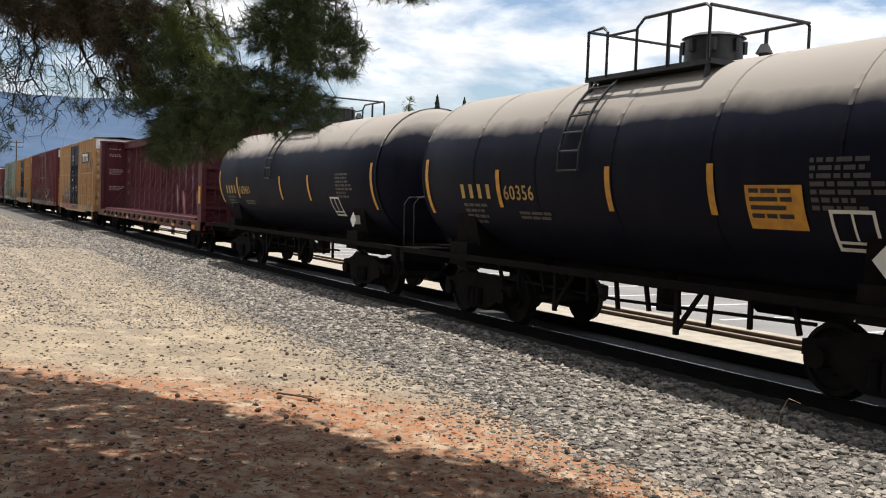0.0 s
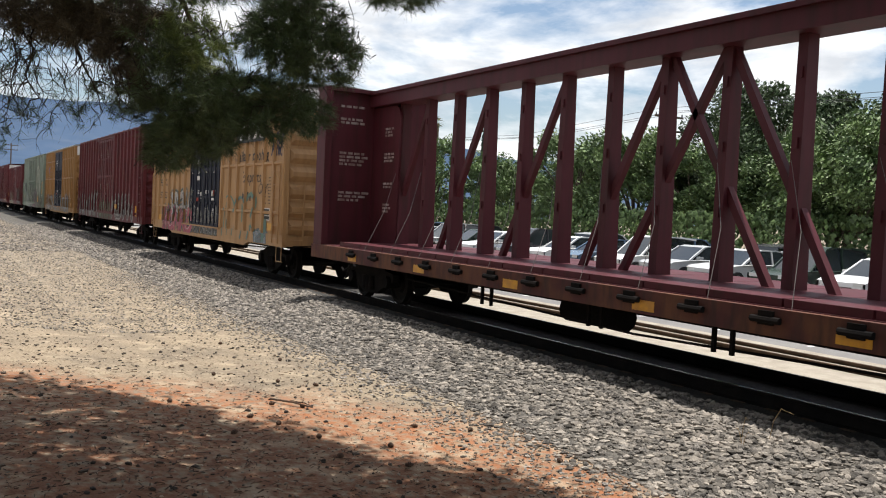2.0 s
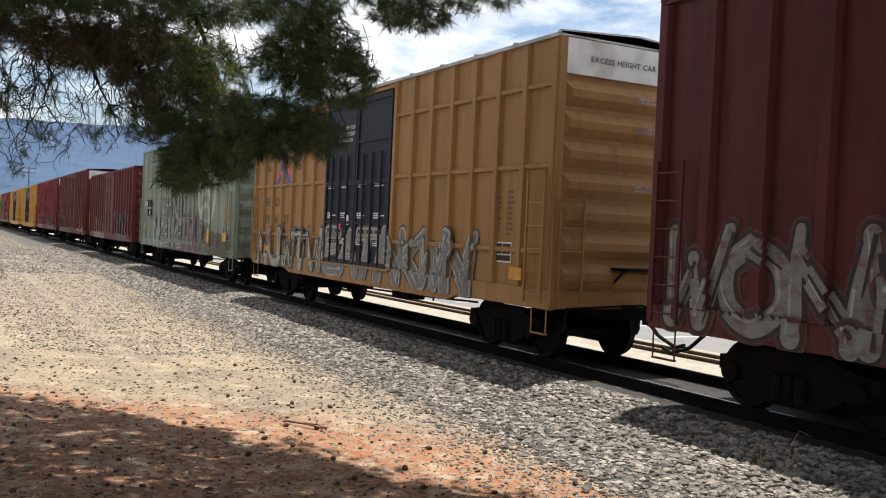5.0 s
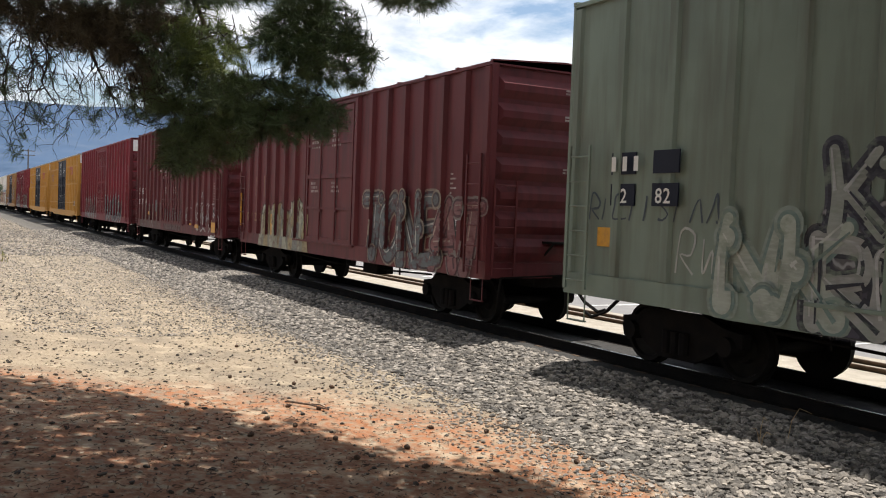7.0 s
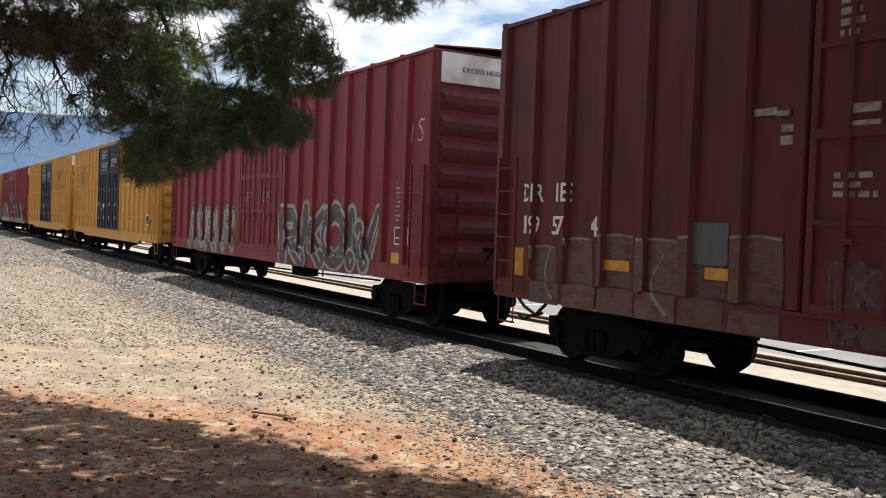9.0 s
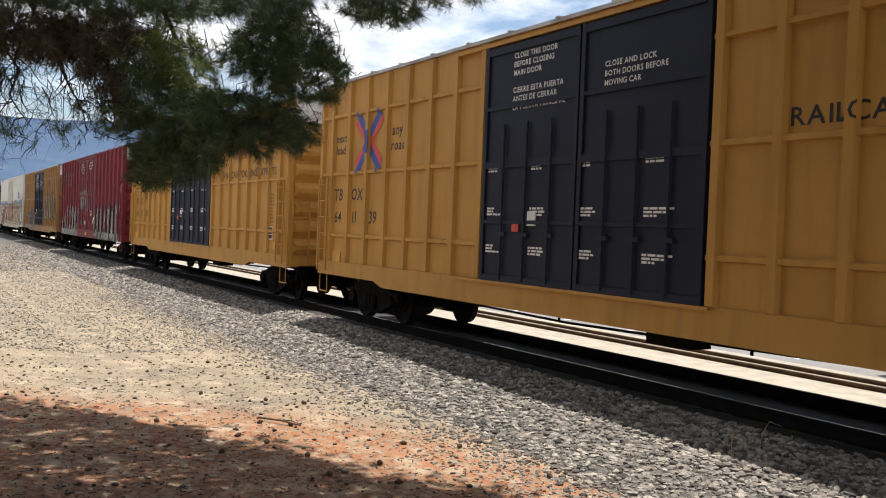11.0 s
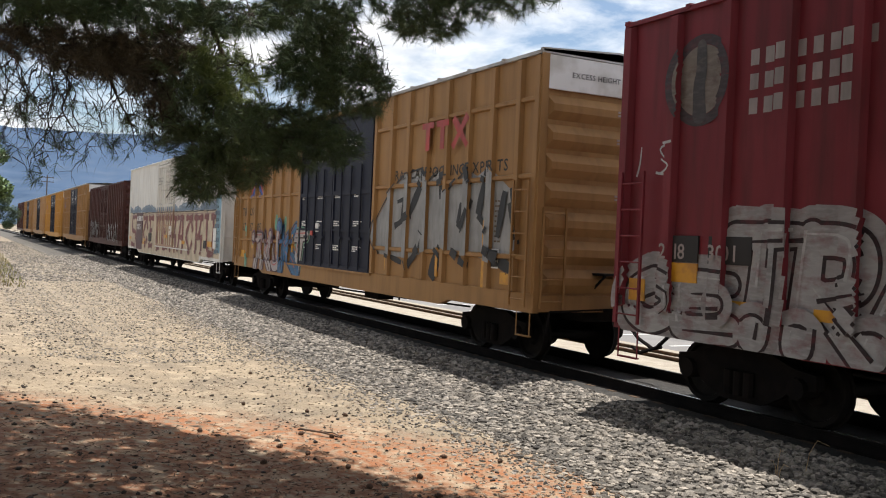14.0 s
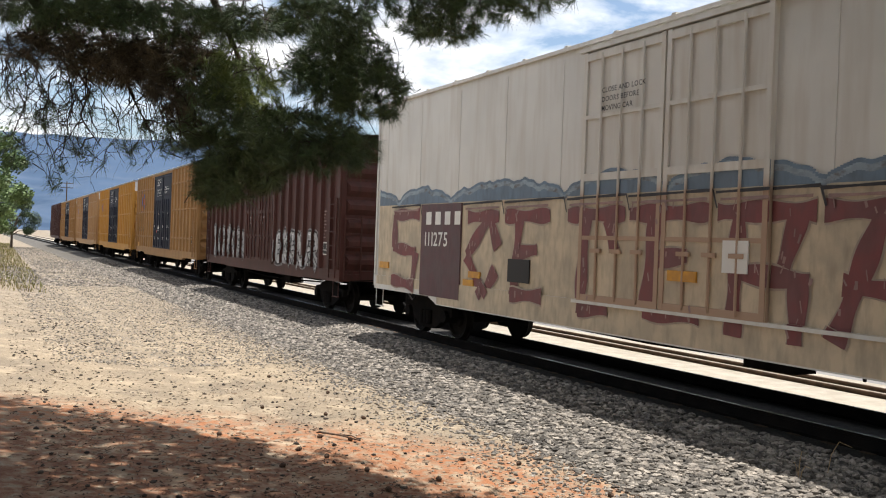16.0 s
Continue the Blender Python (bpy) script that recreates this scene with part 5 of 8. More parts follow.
    for ch, xa, xb in (("S", -9.2, -7.8), ("C", -5.8, -4.42), ("E", -4.28, -2.85), ("T", -2.35, -0.85), ("E", -0.75, 0.85), ("R", 0.98, 2.45), ("A", 2.55, 3.9), ("C", 4.16, 5.62), ("K", 5.72, 7.3), ("U", 7.48, 9.2)):
        for i_, ((u0, v0), (u1, v1)) in enumerate(tall[ch]):
            flat = abs(v1 - v0) < 0.12
            p0, p1 = (xa + (xb - xa) * u0, 0.98 + 1.6 * v0), (xa + (xb - xa) * u1, 0.98 + 1.6 * v1)
            ww = 0.27 if flat else 0.31
            brush(rim_g, [p0, p1], ww + 0.06, lift, 0.003 + 0.0008 * i_, False)
            brush(red_g, [p0, p1], ww, lift, 0.009 + 0.0012 * i_, False)
            for _ in range(4):
                t_ = r3.random()
                cx, cz = p0[0] + (p1[0] - p0[0]) * t_ + r3.uniform(-0.08, 0.08), p0[1] + (p1[1] - p0[1]) * t_ + r3.uniform(-0.08, 0.08)
                brush(wear, [(cx, cz), (cx + r3.uniform(-0.05, 0.05), cz + r3.uniform(0.05, 0.14))], r3.uniform(0.015, 0.05), lift, 0.0175 + 0.0004 * _, False)
        for e0, e1 in (((xa, 2.70), (xb, 2.71)),):
            brush(wear, [(e0[0] + 0.05, e0[1] - 0.04), (e1[0] - 0.05, e1[1] - 0.04)], 0.045, lift, 0.020, False)
    topline = Geo()
    for xa, xb in ((-9.25, -7.75), (-5.85, -4.38), (-4.3, -2.45), (-2.38, -0.82), (-0.78, 0.9), (0.95, 2.5), (2.52, 4.0), (4.1, 5.64), (5.68, 7.38), (7.44, 9.32)):
        brush(topline, [(xa, 2.75), (xb, 2.78)], 0.045, lift, 0.022, False)
        brush(topline, [(xb, 2.78), (xb + 0.08, 2.55)], 0.035, lift, 0.0235, False)
    part("graffiti_rim", rim_g, hue((0.42, 0.34, 0.27)), car, "pale rim of sprayed letters")
    part("graffiti_letters", red_g, hue((0.20, 0.055, 0.055)), car, "tall faded red block letters")
    tagged(part("graffiti_wear", wear, hue((0.34, 0.21, 0.19)), car, "rubbed spots on red letters"), kind="stuff")
    part("graffiti_line", topline, hue((0.03, 0.025, 0.03)), car, "black line over red letters")
    g = Geo()
    g.box(-7.66, -5.9, -1.53, -1.50, 0.9, 2.78)
    part("number_panel", g, hue((0.11, 0.05, 0.055)), car, "brown painted number panel")

    def draw(g2):
        bars(g2, -7.42, 2.36, [[0.24, 0.24, 0.24, 0.24]], 0.26, -1.534)
        letters(g2, "111275", -7.52, 1.93, 0.40, lambda q, z=9: -1.532)
    stencil(car, CHALK, draw, "white stencilled car number")

    def draw2(g2):
        for i, s in enumerate(("CLOSE AND LOCK", "DOORS BEFORE", "MOVING CAR")):
            letters(g2, s, -1.46, 4.30 - i * 0.135, 0.11, depth, lift=0.06)
        letters(g2, "BUILDING", 6.95, 3.54, 0.24, lambda q, z=9: -1.486)
        letters(g2, "AMERICA", 6.95, 3.27, 0.24, lambda q, z=9: -1.486)
    stencil(car, INK, draw2, "black door notice and slogan")
    sh = [(1.15 * a_, 1.2 * b_) for a_, b_ in [(-0.26, 0.20), (-0.14, 0.30), (0.0, 0.26), (0.14, 0.30), (0.26, 0.20), (0.25, -0.08), (0.15, -0.26), (0.0, -0.34), (-0.15, -0.26), (-0.25, -0.08)]]
    ex, ez = 6.46, 3.50
    g = Geo()
    g.ring(None, [[(ex + p, y, ez + q) for p, q in sh] for y in (-1.50, -1.494)])
    em = part("emblem", g, SIGNBLUE, car, "small blue shield emblem with red stripes")
    g = Geo()
    g.ring(None, [[(ex + p * 0.86, y, ez + q * 0.86) for p, q in [(-0.26, 0.0), (0.26, 0.0)] + sh[5:]] for y in (-1.506, -1.499)])
    part("emblem_field", g, CHALK, em)
    for i in range(5):
        g = Geo()
        xs_ = ex - 0.18 + 0.09 * i
        g.box(xs_ - 0.022, xs_ + 0.022, -1.510, -1.505, ez - 0.27 + 0.10 * abs(i - 2) * 0.6, ez - 0.01)
        part("emblem_stripe", g, SIGNRED, em)
    wheel = Geo()
    wheel.tube([(half + 0.16, 0.25 + 0.27 * math.cos(a * 0.3927), 2.3 + 0.27 * math.sin(a * 0.3927)) for a in range(17)], 0.018, 6)
    bw = part("brake_wheel", wheel, RUST, car, "rusty brake wheel on the end")
    for a in range(4):
        g = Geo()
        g.tube([(half + 0.15, 0.25, 2.3), (half + 0.16, 0.25 + 0.27 * math.cos(a * 1.5708 + 0.4), 2.3 + 0.27 * math.sin(a * 1.5708 + 0.4))], 0.012, 5)
        part("spoke", g, RUST, bw)
    g = Geo()
    g.box(half - 0.06, half + 0.14, 0.08, 0.42, 2.08, 2.5)
    part("brake_housing", g, WHITE, car, "stained brake gear housing")
    g = Geo()
    g.beam((half + 0.06, 0.25, 2.08), (half + 0.06, 0.3, 1.1), 0.04, 0.04)
    part("brake_chain", g, RUST, car)
    tx = Geo()
    letters(tx, "EXCESS HEIGHT CAR", -1.2, 4.18, 0.15, lambda q, z=9: 0.0)
    tx.v = [(half + 0.006, v[0], v[2]) for v in tx.v]
    part("end_lettering", tx, INK, car, "black warning lettering on the end")
    tx = Geo()
    bars(tx, -1.1, 3.75, [[0.12, 0.2, 0.3], [0.3, 0.1]], 0.05, 0.0)
    tx.v = [(half + 0.006, v[0], v[2]) for v in tx.v]
    part("fine_print", tx, RUST, car, "small worn print on the end")
    st = Geo()
    st.box(half - 0.85, half - 0.06, -1.502, -1.494, 1.2, 3.3)
    part("side_panel", st, hue((0.20, 0.34, 0.42)), car, "pale blue sprayed column")
    scr = lambda q, z=9: -1.503
    for i, z in enumerate((2.66, 2.18, 1.68, 1.22)):
        st = Geo()
        st.box(half - 0.95, half - 0.4, -1.54, -1.502, z - 0.06, z - 0.03)
        st.box(half - 0.97, half - 0.38, -1.512, -1.503, z - 0.03, z + 0.09)
        part("step_pocket", st, hue((0.11, 0.16, 0.21)), car, "recessed step with a steel tread")
    for i, z in enumerate((2.84, 2.36, 1.88, 1.40, 1.0)):
        scrawl(car, scr, half - 0.9, z, 0.5, 0.14, (0.012, 0.02, 0.03), 60 + i, 0.026)
    placards(car, lift, [(TAPE, [(-half + 0.3, 1.38, 0.5, 0.14), (-5.75, 1.2, 0.4, 0.12), (-half + 4.6, 1.36, 0.45, 0.12), (0.1, 1.6, 0.55, 0.14), (3.6, 1.4, 0.5, 0.14), (half - 2.0, 1.4, 0.6, 0.2)]),
                             (INK, [(-4.11, 1.36, 0.7, 0.4), (7.5, 1.32, 0.42, 0.3)]), (CHALK, [(1.1, 1.75, 0.42, 0.4), (9.0, 1.35, 0.4, 0.75)])])
    return car


# ---- the train, from its head to its tail ----
tank_car("black tank car with dusty top painted sun-bright and railed platform", 122.7, 11.0, "60356", True, 1.4)
tank_car("black tank car with dusty top painted sun-bright and pipe railing", 109.05, 12.0, "663481")
centre_beam("empty maroon centerbeam lumber flatcar with open truss", 89.97, 21.9)

WHITE_, BLACK_ = (0.55, 0.55, 0.55), (0.014, 0.014, 0.016)
car, dep, hf = ttx("yellow boxcar with black doors and pink graffiti", 69.15, 15.5, YELLOW, 3.66, 40, ("50", "53", "55"), "FB OX")
graffiti(car, dep, -4.75, -1.75, 1.50, 2.42, 3, (0.40, 0.40, 0.39), (0.03, 0.04, 0.05), 2, back=(0.07, 0.13, 0.13), shine=(0.5, 0.5, 0.48), label="white and black sprayed shapes in a teal cloud")
graffiti(car, dep, -6.0, -1.5, 0.80, 1.80, 5, (0.42, 0.075, 0.135), (0.045, 0.05, 0.055), 5, back=(0.09, 0.14, 0.13), shine=(0.55, 0.45, 0.46), label="pink sprayed letter with a dark outline")
smear(car, dep, -1.8, 1.7, 0.88, 1.75, 5, (0.05, 0.05, 0.048), (0.014, 0.014, 0.018), 3, shine=(0.42, 0.41, 0.38), back=(0.16, 0.155, 0.14), label="smeared grey and white graffiti on the doors")
placards(car, dep, [(CHALK, [(-0.95, 3.28, 0.28, 0.11), (-1.0, 2.72, 0.42, 0.14), (0.95, 2.05, 0.26, 0.32)]), (SIGNRED, [(1.08, 2.18, 0.14, 0.2)])])
for i_, (st, w_) in enumerate((([(2.15, 0.95), (2.3, 1.7), (2.75, 2.2), (3.25, 1.95), (3.35, 1.45), (3.2, 1.0)], 0.09), ([(3.35, 1.7), (3.75, 2.15), (4.25, 2.05), (4.3, 1.5), (4.05, 0.95)], 0.11),
               ([(4.35, 2.05), (4.9, 2.3), (5.35, 2.1), (5.1, 1.6), (4.85, 1.2), (4.7, 0.95)], 0.16), ([(4.8, 1.3), (5.2, 1.35), (5.5, 0.95)], 0.12), ([(2.75, 1.5), (2.7, 1.0)], 0.09), ([(6.2, 1.6), (6.15, 0.95)], 0.3))):
    teal = Geo()
    brush(teal, st, w_, dep, 0.009 + 0.0015 * i_, False)
    part("graffiti_stroke", teal, hue((0.13, 0.22, 0.18)), car, "thin green sprayed stroke")
smear(car, dep, 5.3, 6.5, 0.9, 1.3, 2, (0.26, 0.27, 0.30), (0.07, 0.13, 0.12), 6, shine=(0.36, 0.36, 0.40), label="pale blue sprayed patch")
lg = Geo()
lg.box(3.5, 6.12, -1.575, -1.556, 3.77, 4.38)
part("emblem_panel", lg, INK, car, "black emblem panel")
lg = Geo()
for i_ in range(3):
    if i_ < 2:
        lg.box(3.70 + i_ * 0.72, 4.42 + i_ * 0.72, -1.582, -1.574, 4.18, 4.31)
        lg.box(3.95 + i_ * 0.72, 4.17 + i_ * 0.72, -1.582, -1.574, 3.85, 4.18)
    else:
        for q0, q1 in ((5.22, 5.92), (5.92, 5.22)):
            y_ = -1.582 if q0 < q1 else -1.586
            lg.hexa([(q0 - 0.11, y_, 3.85), (q0 + 0.11, y_, 3.85), (q0 + 0.11, -1.574, 3.85), (q0 - 0.11, -1.574, 3.85), (q1 - 0.11, y_, 4.31), (q1 + 0.11, y_, 4.31), (q1 + 0.11, -1.574, 4.31), (q1 - 0.11, -1.574, 4.31)])
part("emblem_bars", lg, CHALK, car, "white bars of an emblem")


def draw(g):
    letters(g, "Railcar Pooling", 3.3, 3.24, 0.45, dep)
    letters(g, "Experts", 4.14, 2.62, 0.45, dep)
    for i_ in range(6):
        bars(g, 4.05 + 0.22 * i_, 2.08, [[0.13]], 0.20 if i_ % 2 else 0.26, dep(4.1 + 0.25 * i_) - 0.006)


stencil(car, INK, draw, "black slogan lettering")
for k_ in range(3):
    scrawl(car, dep, 6.72 + 0.04 * k_, 3.32 + 0.16 * k_, 0.85, 0.36, (0.02, 0.02, 0.07), 90 + k_, 0.07)
scrawl(car, dep, 5.5, 2.3, 0.9, 0.35, BLACK_, 12)

car, dep, hf = ribbed("brown-red ribbed boxcar with pale graffiti", 50.01, 18.5, OXIDE, 50, pitch=0.82, door_w=4.4)
graffiti(car, dep, -hf + 0.3, -2.2, 0.9, 2.25, 7, (0.26, 0.26, 0.25), (0.04, 0.035, 0.035), 5, 0.24, shine=(0.45, 0.45, 0.45), back=(0.10, 0.05, 0.05))
graffiti(car, dep, 1.9, hf - 2.1, 1.0, 2.15, 4, (0.11, 0.10, 0.095), (0.36, 0.35, 0.33), 7, 0.34, back=(0.20, 0.19, 0.18))
graffiti(car, dep, -1.8, 1.6, 0.9, 1.8, 4, (0.12, 0.16, 0.10), (0.05, 0.05, 0.04), 8, 0.2, shine=(0.3, 0.33, 0.25))
placards(car, dep, [(TAPE, [(hf - 1.9, 1.35, 0.42, 0.3), (hf - 1.9, 1.0, 0.42, 0.25), (3.0, 1.45, 0.45, 0.22)])])

car, dep, hf = ttx("tan-yellow boxcar with black doors and grey graffiti", 30.92, 15.3, YELLOW3, 3.66, 60, ("50", "41", "27"), "FB OX")
graffiti(car, dep, -hf + 0.5, -1.9, 0.85, 2.0, 5, (0.34, 0.34, 0.32), BLACK_, 14, 0.22, back=(0.12, 0.14, 0.15))
graffiti(car, dep, -1.8, 5.2, 0.85, 2.1, 7, (0.17, 0.20, 0.22), (0.40, 0.40, 0.38), 15, 0.24, back=(0.05, 0.06, 0.07))

car, dep, hf = ribbed("sage green ribbed boxcar with a pale round emblem", 13.40, 15.6, SAGE, 70, pitch=0.95, band=False, door_w=5.0, deep=0.045)
eg = Geo()
swipe(eg, [(4.06 + 1.14 * math.cos(a * 0.2618), 3.08 + 1.13 * math.sin(a * 0.2618)) for a in range(25)], 0.26, 0.26, dep, 0.005, False, lane=0.03)
part("emblem", eg, spray_coat((0.47, 0.45, 0.385), 0.4, (0.225, 0.262, 0.20)), car, "pale painted ring")
for zz in (3.78, 3.24, 2.70):
    for sx in (-1, 1):
        eg = Geo()
        swipe(eg, [(4.06 + sx * 0.09, zz), (4.06 + sx * 0.33, zz - 0.17), (4.06 + sx * 0.62, zz - 0.38)], 0.24, 0.24, dep, 0.006, False, lane=0.03)
        part("emblem_chevron", eg, spray_coat((0.47, 0.45, 0.385), 0.4, (0.225, 0.262, 0.20)), car, "pale painted chevron arm")
smear(car, dep, -3.4, 2.75, 0.82, 2.15, 7, (0.11, 0.10, 0.10), (0.03, 0.025, 0.04), 73, shine=(0.33, 0.32, 0.32), back=(0.06, 0.05, 0.07), label="dark layers of older sprayed paint")
graffiti(car, dep, -4.7, -3.0, 0.95, 2.1, 2, (0.38, 0.40, 0.34), (0.16, 0.22, 0.20), 18, 0.24, shine=(0.5, 0.5, 0.46), back=(0.25, 0.29, 0.25), wear=0.75)
graffiti(car, dep, -3.2, 0.6, 1.9, 2.85, 6, (0.30, 0.31, 0.28), (0.02, 0.016, 0.035), 16, 0.14, shine=(0.45, 0.44, 0.44), back=(0.05, 0.045, 0.07), wear=0.7)
graffiti(car, dep, -3.4, 0.7, 0.88, 2.05, 5, (0.33, 0.32, 0.30), (0.018, 0.016, 0.03), 21, 0.2, shine=(0.5, 0.48, 0.47), back=(0.06, 0.05, 0.065), wear=0.6)
graffiti(car, dep, 0.45, 2.7, 0.88, 2.3, 2, (0.22, 0.085, 0.13), (0.02, 0.014, 0.03), 17, 0.36, shine=(0.40, 0.33, 0.35), back=(0.15, 0.08, 0.10), haze=0.5)
graffiti(car, dep, 2.7, 4.6, 0.88, 2.0, 2, (0.085, 0.07, 0.052), (0.24, 0.235, 0.20), 72, 0.34, back=(0.10, 0.09, 0.07), shine=(0.12, 0.10, 0.075), haze=0.35)
smear(car, dep, 4.6, 7.4, 0.88, 1.65, 4, (0.075, 0.058, 0.042), (0.05, 0.045, 0.035), 71, shine=(0.17, 0.14, 0.08), back=(0.085, 0.045, 0.04))
scrawl(car, dep, -7.3, 2.0, 2.6, 0.4, (0.05, 0.07, 0.09), 19)
scrawl(car, dep, -5.5, 1.35, 0.8, 0.6, (0.5, 0.5, 0.46), 20)
placards(car, dep, [(TAPE, [(-hf + 0.75, 1.62, 0.4, 0.27), (hf - 1.3, 1.4, 0.5, 0.3), (hf - 0.9, 2.0, 0.12, 1.0), (4.48, 1.32, 0.27, 0.5)]),
                    (NAVY, [(-hf + 1.0, 2.63, 0.5, 0.3), (-hf + 1.9, 2.63, 0.48, 0.3), (-hf + 1.0, 2.20, 0.5, 0.3), (-hf + 1.9, 2.20, 0.48, 0.3)])])


def draw(g):
    letters(g, "22", -hf + 1.06, 2.24, 0.28, lambda q, z=9: dep(-hf + 1.25) - 0.024)
    letters(g, "82", -hf + 1.96, 2.24, 0.28, lambda q, z=9: dep(-hf + 2.14) - 0.024)
    bars(g, -hf + 1.06, 2.67, [[0.09, 0.09, 0.09]], 0.2, dep(-hf + 1.1) - 0.030, 1.2)


stencil(car, CHALK, draw, "white numbers on dark blocks")

car, dep, hf = ribbed("low oxide-red boxcar with grey graffiti", -3.98, 14.7, OXIDE, 80, top=4.74, pitch=0.78, band=False, door_w=3.0)
smear(car, dep, -5.45, -1.45, 0.86, 2.1, 3, (0.27, 0.26, 0.18), (0.12, 0.11, 0.08), 22, 0.34, shine=(0.42, 0.41, 0.34), back=(0.22, 0.16, 0.07), label="pale cream and ochre paint patch, flaking")
rng = random.Random(77)
for i_ in range(15):
    xa = -5.3 + 0.27 * i_
    tone = ((0.34, 0.33, 0.25), (0.24, 0.23, 0.17), (0.30, 0.24, 0.13), (0.20, 0.20, 0.18))[i_ % 4]
    g = Geo()
    top_z = 1.35 + 0.75 * abs(math.sin(i_ * 1.9 + 0.6)) * (1 if i_ < 9 else 0.75)
    swipe(g, [(xa, 0.80), (xa + rng.uniform(-0.1, 0.1), 1.3), (xa + rng.uniform(-0.05, 0.22), top_z)], 0.46, rng.uniform(0.06, 0.2), dep, 0.009 + 0.0026 * (i_ % 3), False)
    part("paint_streak", g, spray_coat(tone, 0.6, (0.108, 0.021, 0.025)), car, "torn upright streak of cream paint")
graffiti(car, dep, 2.3, 5.6, 0.86, 2.45, 4, (0.12, 0.135, 0.14), (0.05, 0.04, 0.045), 24, 0.26, shine=(0.42, 0.42, 0.38), back=(0.24, 0.19, 0.14), wear=0.8)
graffiti(car, dep, 5.4, 7.2, 0.86, 2.3, 2, (0.22, 0.10, 0.10), (0.07, 0.03, 0.035), 25, 0.26, shine=(0.36, 0.27, 0.22), back=(0.20, 0.17, 0.15), wear=0.8)
placards(car, dep, [(TAPE, [(-hf + 0.15, 1.4, 0.09, 1.0), (hf - 0.35, 1.2, 0.14, 1.1), (-hf + 2.9, 1.2, 0.12, 0.6)])])


def draw(g):
    for i_ in range(3):
        a = -6.8 + i_ * 0.8
        bars(g, a, 2.30, [[0.10]], 0.60, dep(a + 0.1) - 0.006)
        bars(g, a + 0.12, 2.30 if i_ else 2.5, [[0.24]], 0.11, dep(a + 0.2) - 0.006)
        bars(g, a + 0.12, 2.79, [[0.24]], 0.11, dep(a + 0.2) - 0.006)
    letters(g, "17", -hf + 0.8, 1.58, 0.34, dep)
    letters(g, "22", -hf + 1.58, 1.58, 0.34, dep)
    letters(g, "78", -hf + 2.36, 1.58, 0.34, dep)


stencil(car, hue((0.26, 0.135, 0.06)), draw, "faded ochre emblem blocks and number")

car, dep, hf = ribbed("oxide-red excess-height boxcar with white outline graffiti", -21.05, 15.3, OXIDE, 90, pitch=0.74, door_w=3.7)
for i_, (st, w_) in enumerate((([(2.35, 1.75), (2.5, 2.15), (2.85, 2.25), (3.25, 2.1), (3.38, 1.7), (3.2, 1.3), (2.95, 1.15), (2.6, 1.3), (2.35, 1.75)], 0.06), ([(3.3, 2.2), (3.75, 2.2), (4.05, 1.95), (4.15, 1.6), (4.3, 1.3)], 0.06),
                               ([(2.95, 1.2), (3.3, 1.3), (3.55, 1.12), (3.95, 1.25), (4.35, 1.1)], 0.07), ([(4.1, 2.1), (4.5, 2.2), (4.8, 2.0)], 0.05), ([(4.1, 1.5), (4.5, 1.65), (4.9, 1.6)], 0.06),
                               ([(5.5, 2.2), (5.05, 2.15), (4.9, 1.9), (5.1, 1.6), (5.05, 1.3), (4.8, 1.1)], 0.06), ([(5.15, 1.0), (5.7, 0.98), (6.1, 1.2), (6.2, 1.6), (5.9, 1.8), (5.5, 1.6)], 0.08),
                               ([(3.35, 2.45), (3.55, 2.65), (3.6, 2.4), (3.8, 2.6), (3.85, 2.35)], 0.05))):
    bub = Geo()
    brush(bub, [(3.72 + (a - 2.35) * 0.85, b * 0.92) for a, b in st], w_, dep, 0.006 + 0.001 * i_, False)
    part("graffiti_stroke", bub, hue((0.40, 0.37, 0.36)), car, "white sprayed outline stroke")
scrawl(car, dep, 4.0, 1.4, 0.5, 0.35, WHITE_, 84, 0.04)
scrawl(car, dep, 4.75, 1.25, 0.65, 0.5, WHITE_, 85, 0.045)
for i_, (xa, za, col) in enumerate(((-6.35, 1.72, (0.10, 0.075, 0.065)), (-5.55, 1.86, (0.13, 0.075, 0.065)), (-4.8, 1.93, (0.115, 0.07, 0.065)), (-4.05, 1.90, (0.135, 0.085, 0.075)), (-3.3, 1.95, (0.105, 0.06, 0.055)), (-2.5, 1.98, (0.125, 0.07, 0.062)))):
    g = Geo()
    swipe(g, [(xa, 0.80), (xa + 0.02, 1.3), (xa, za)], 0.72, 0.66, dep, 0.004 + 0.0025 * (i_ % 2), False)
    part("buffed_patch", g, spray_coat(col, 0.75, (0.108, 0.021, 0.025)), car, "rolled-on grey-brown paint over old letters")
    g = Geo()
    swipe(g, [(xa - 0.33, za - 0.02), (xa, za), (xa + 0.32, za - 0.03)], 0.035, 0.03, dep, 0.011, False)
    if i_ in (0, 3):
        swipe(g, [(xa + 0.1, 1.7), (xa - 0.1 * i_ / 3, 1.3), (xa + 0.22, 0.95)], 0.03, 0.06, dep, 0.0135, False)
    part("old_stroke", g, spray_coat((0.26, 0.22, 0.20), 0.8, (0.108, 0.021, 0.025)), car, "pale rest of old sprayed lines")
scrawl(car, dep, 0.1, 1.15, 0.7, 0.7, WHITE_, 26)
scrawl(car, dep, 2.1, 1.35, 1.1, 0.6, (0.30, 0.26, 0.25), 27, 0.05)
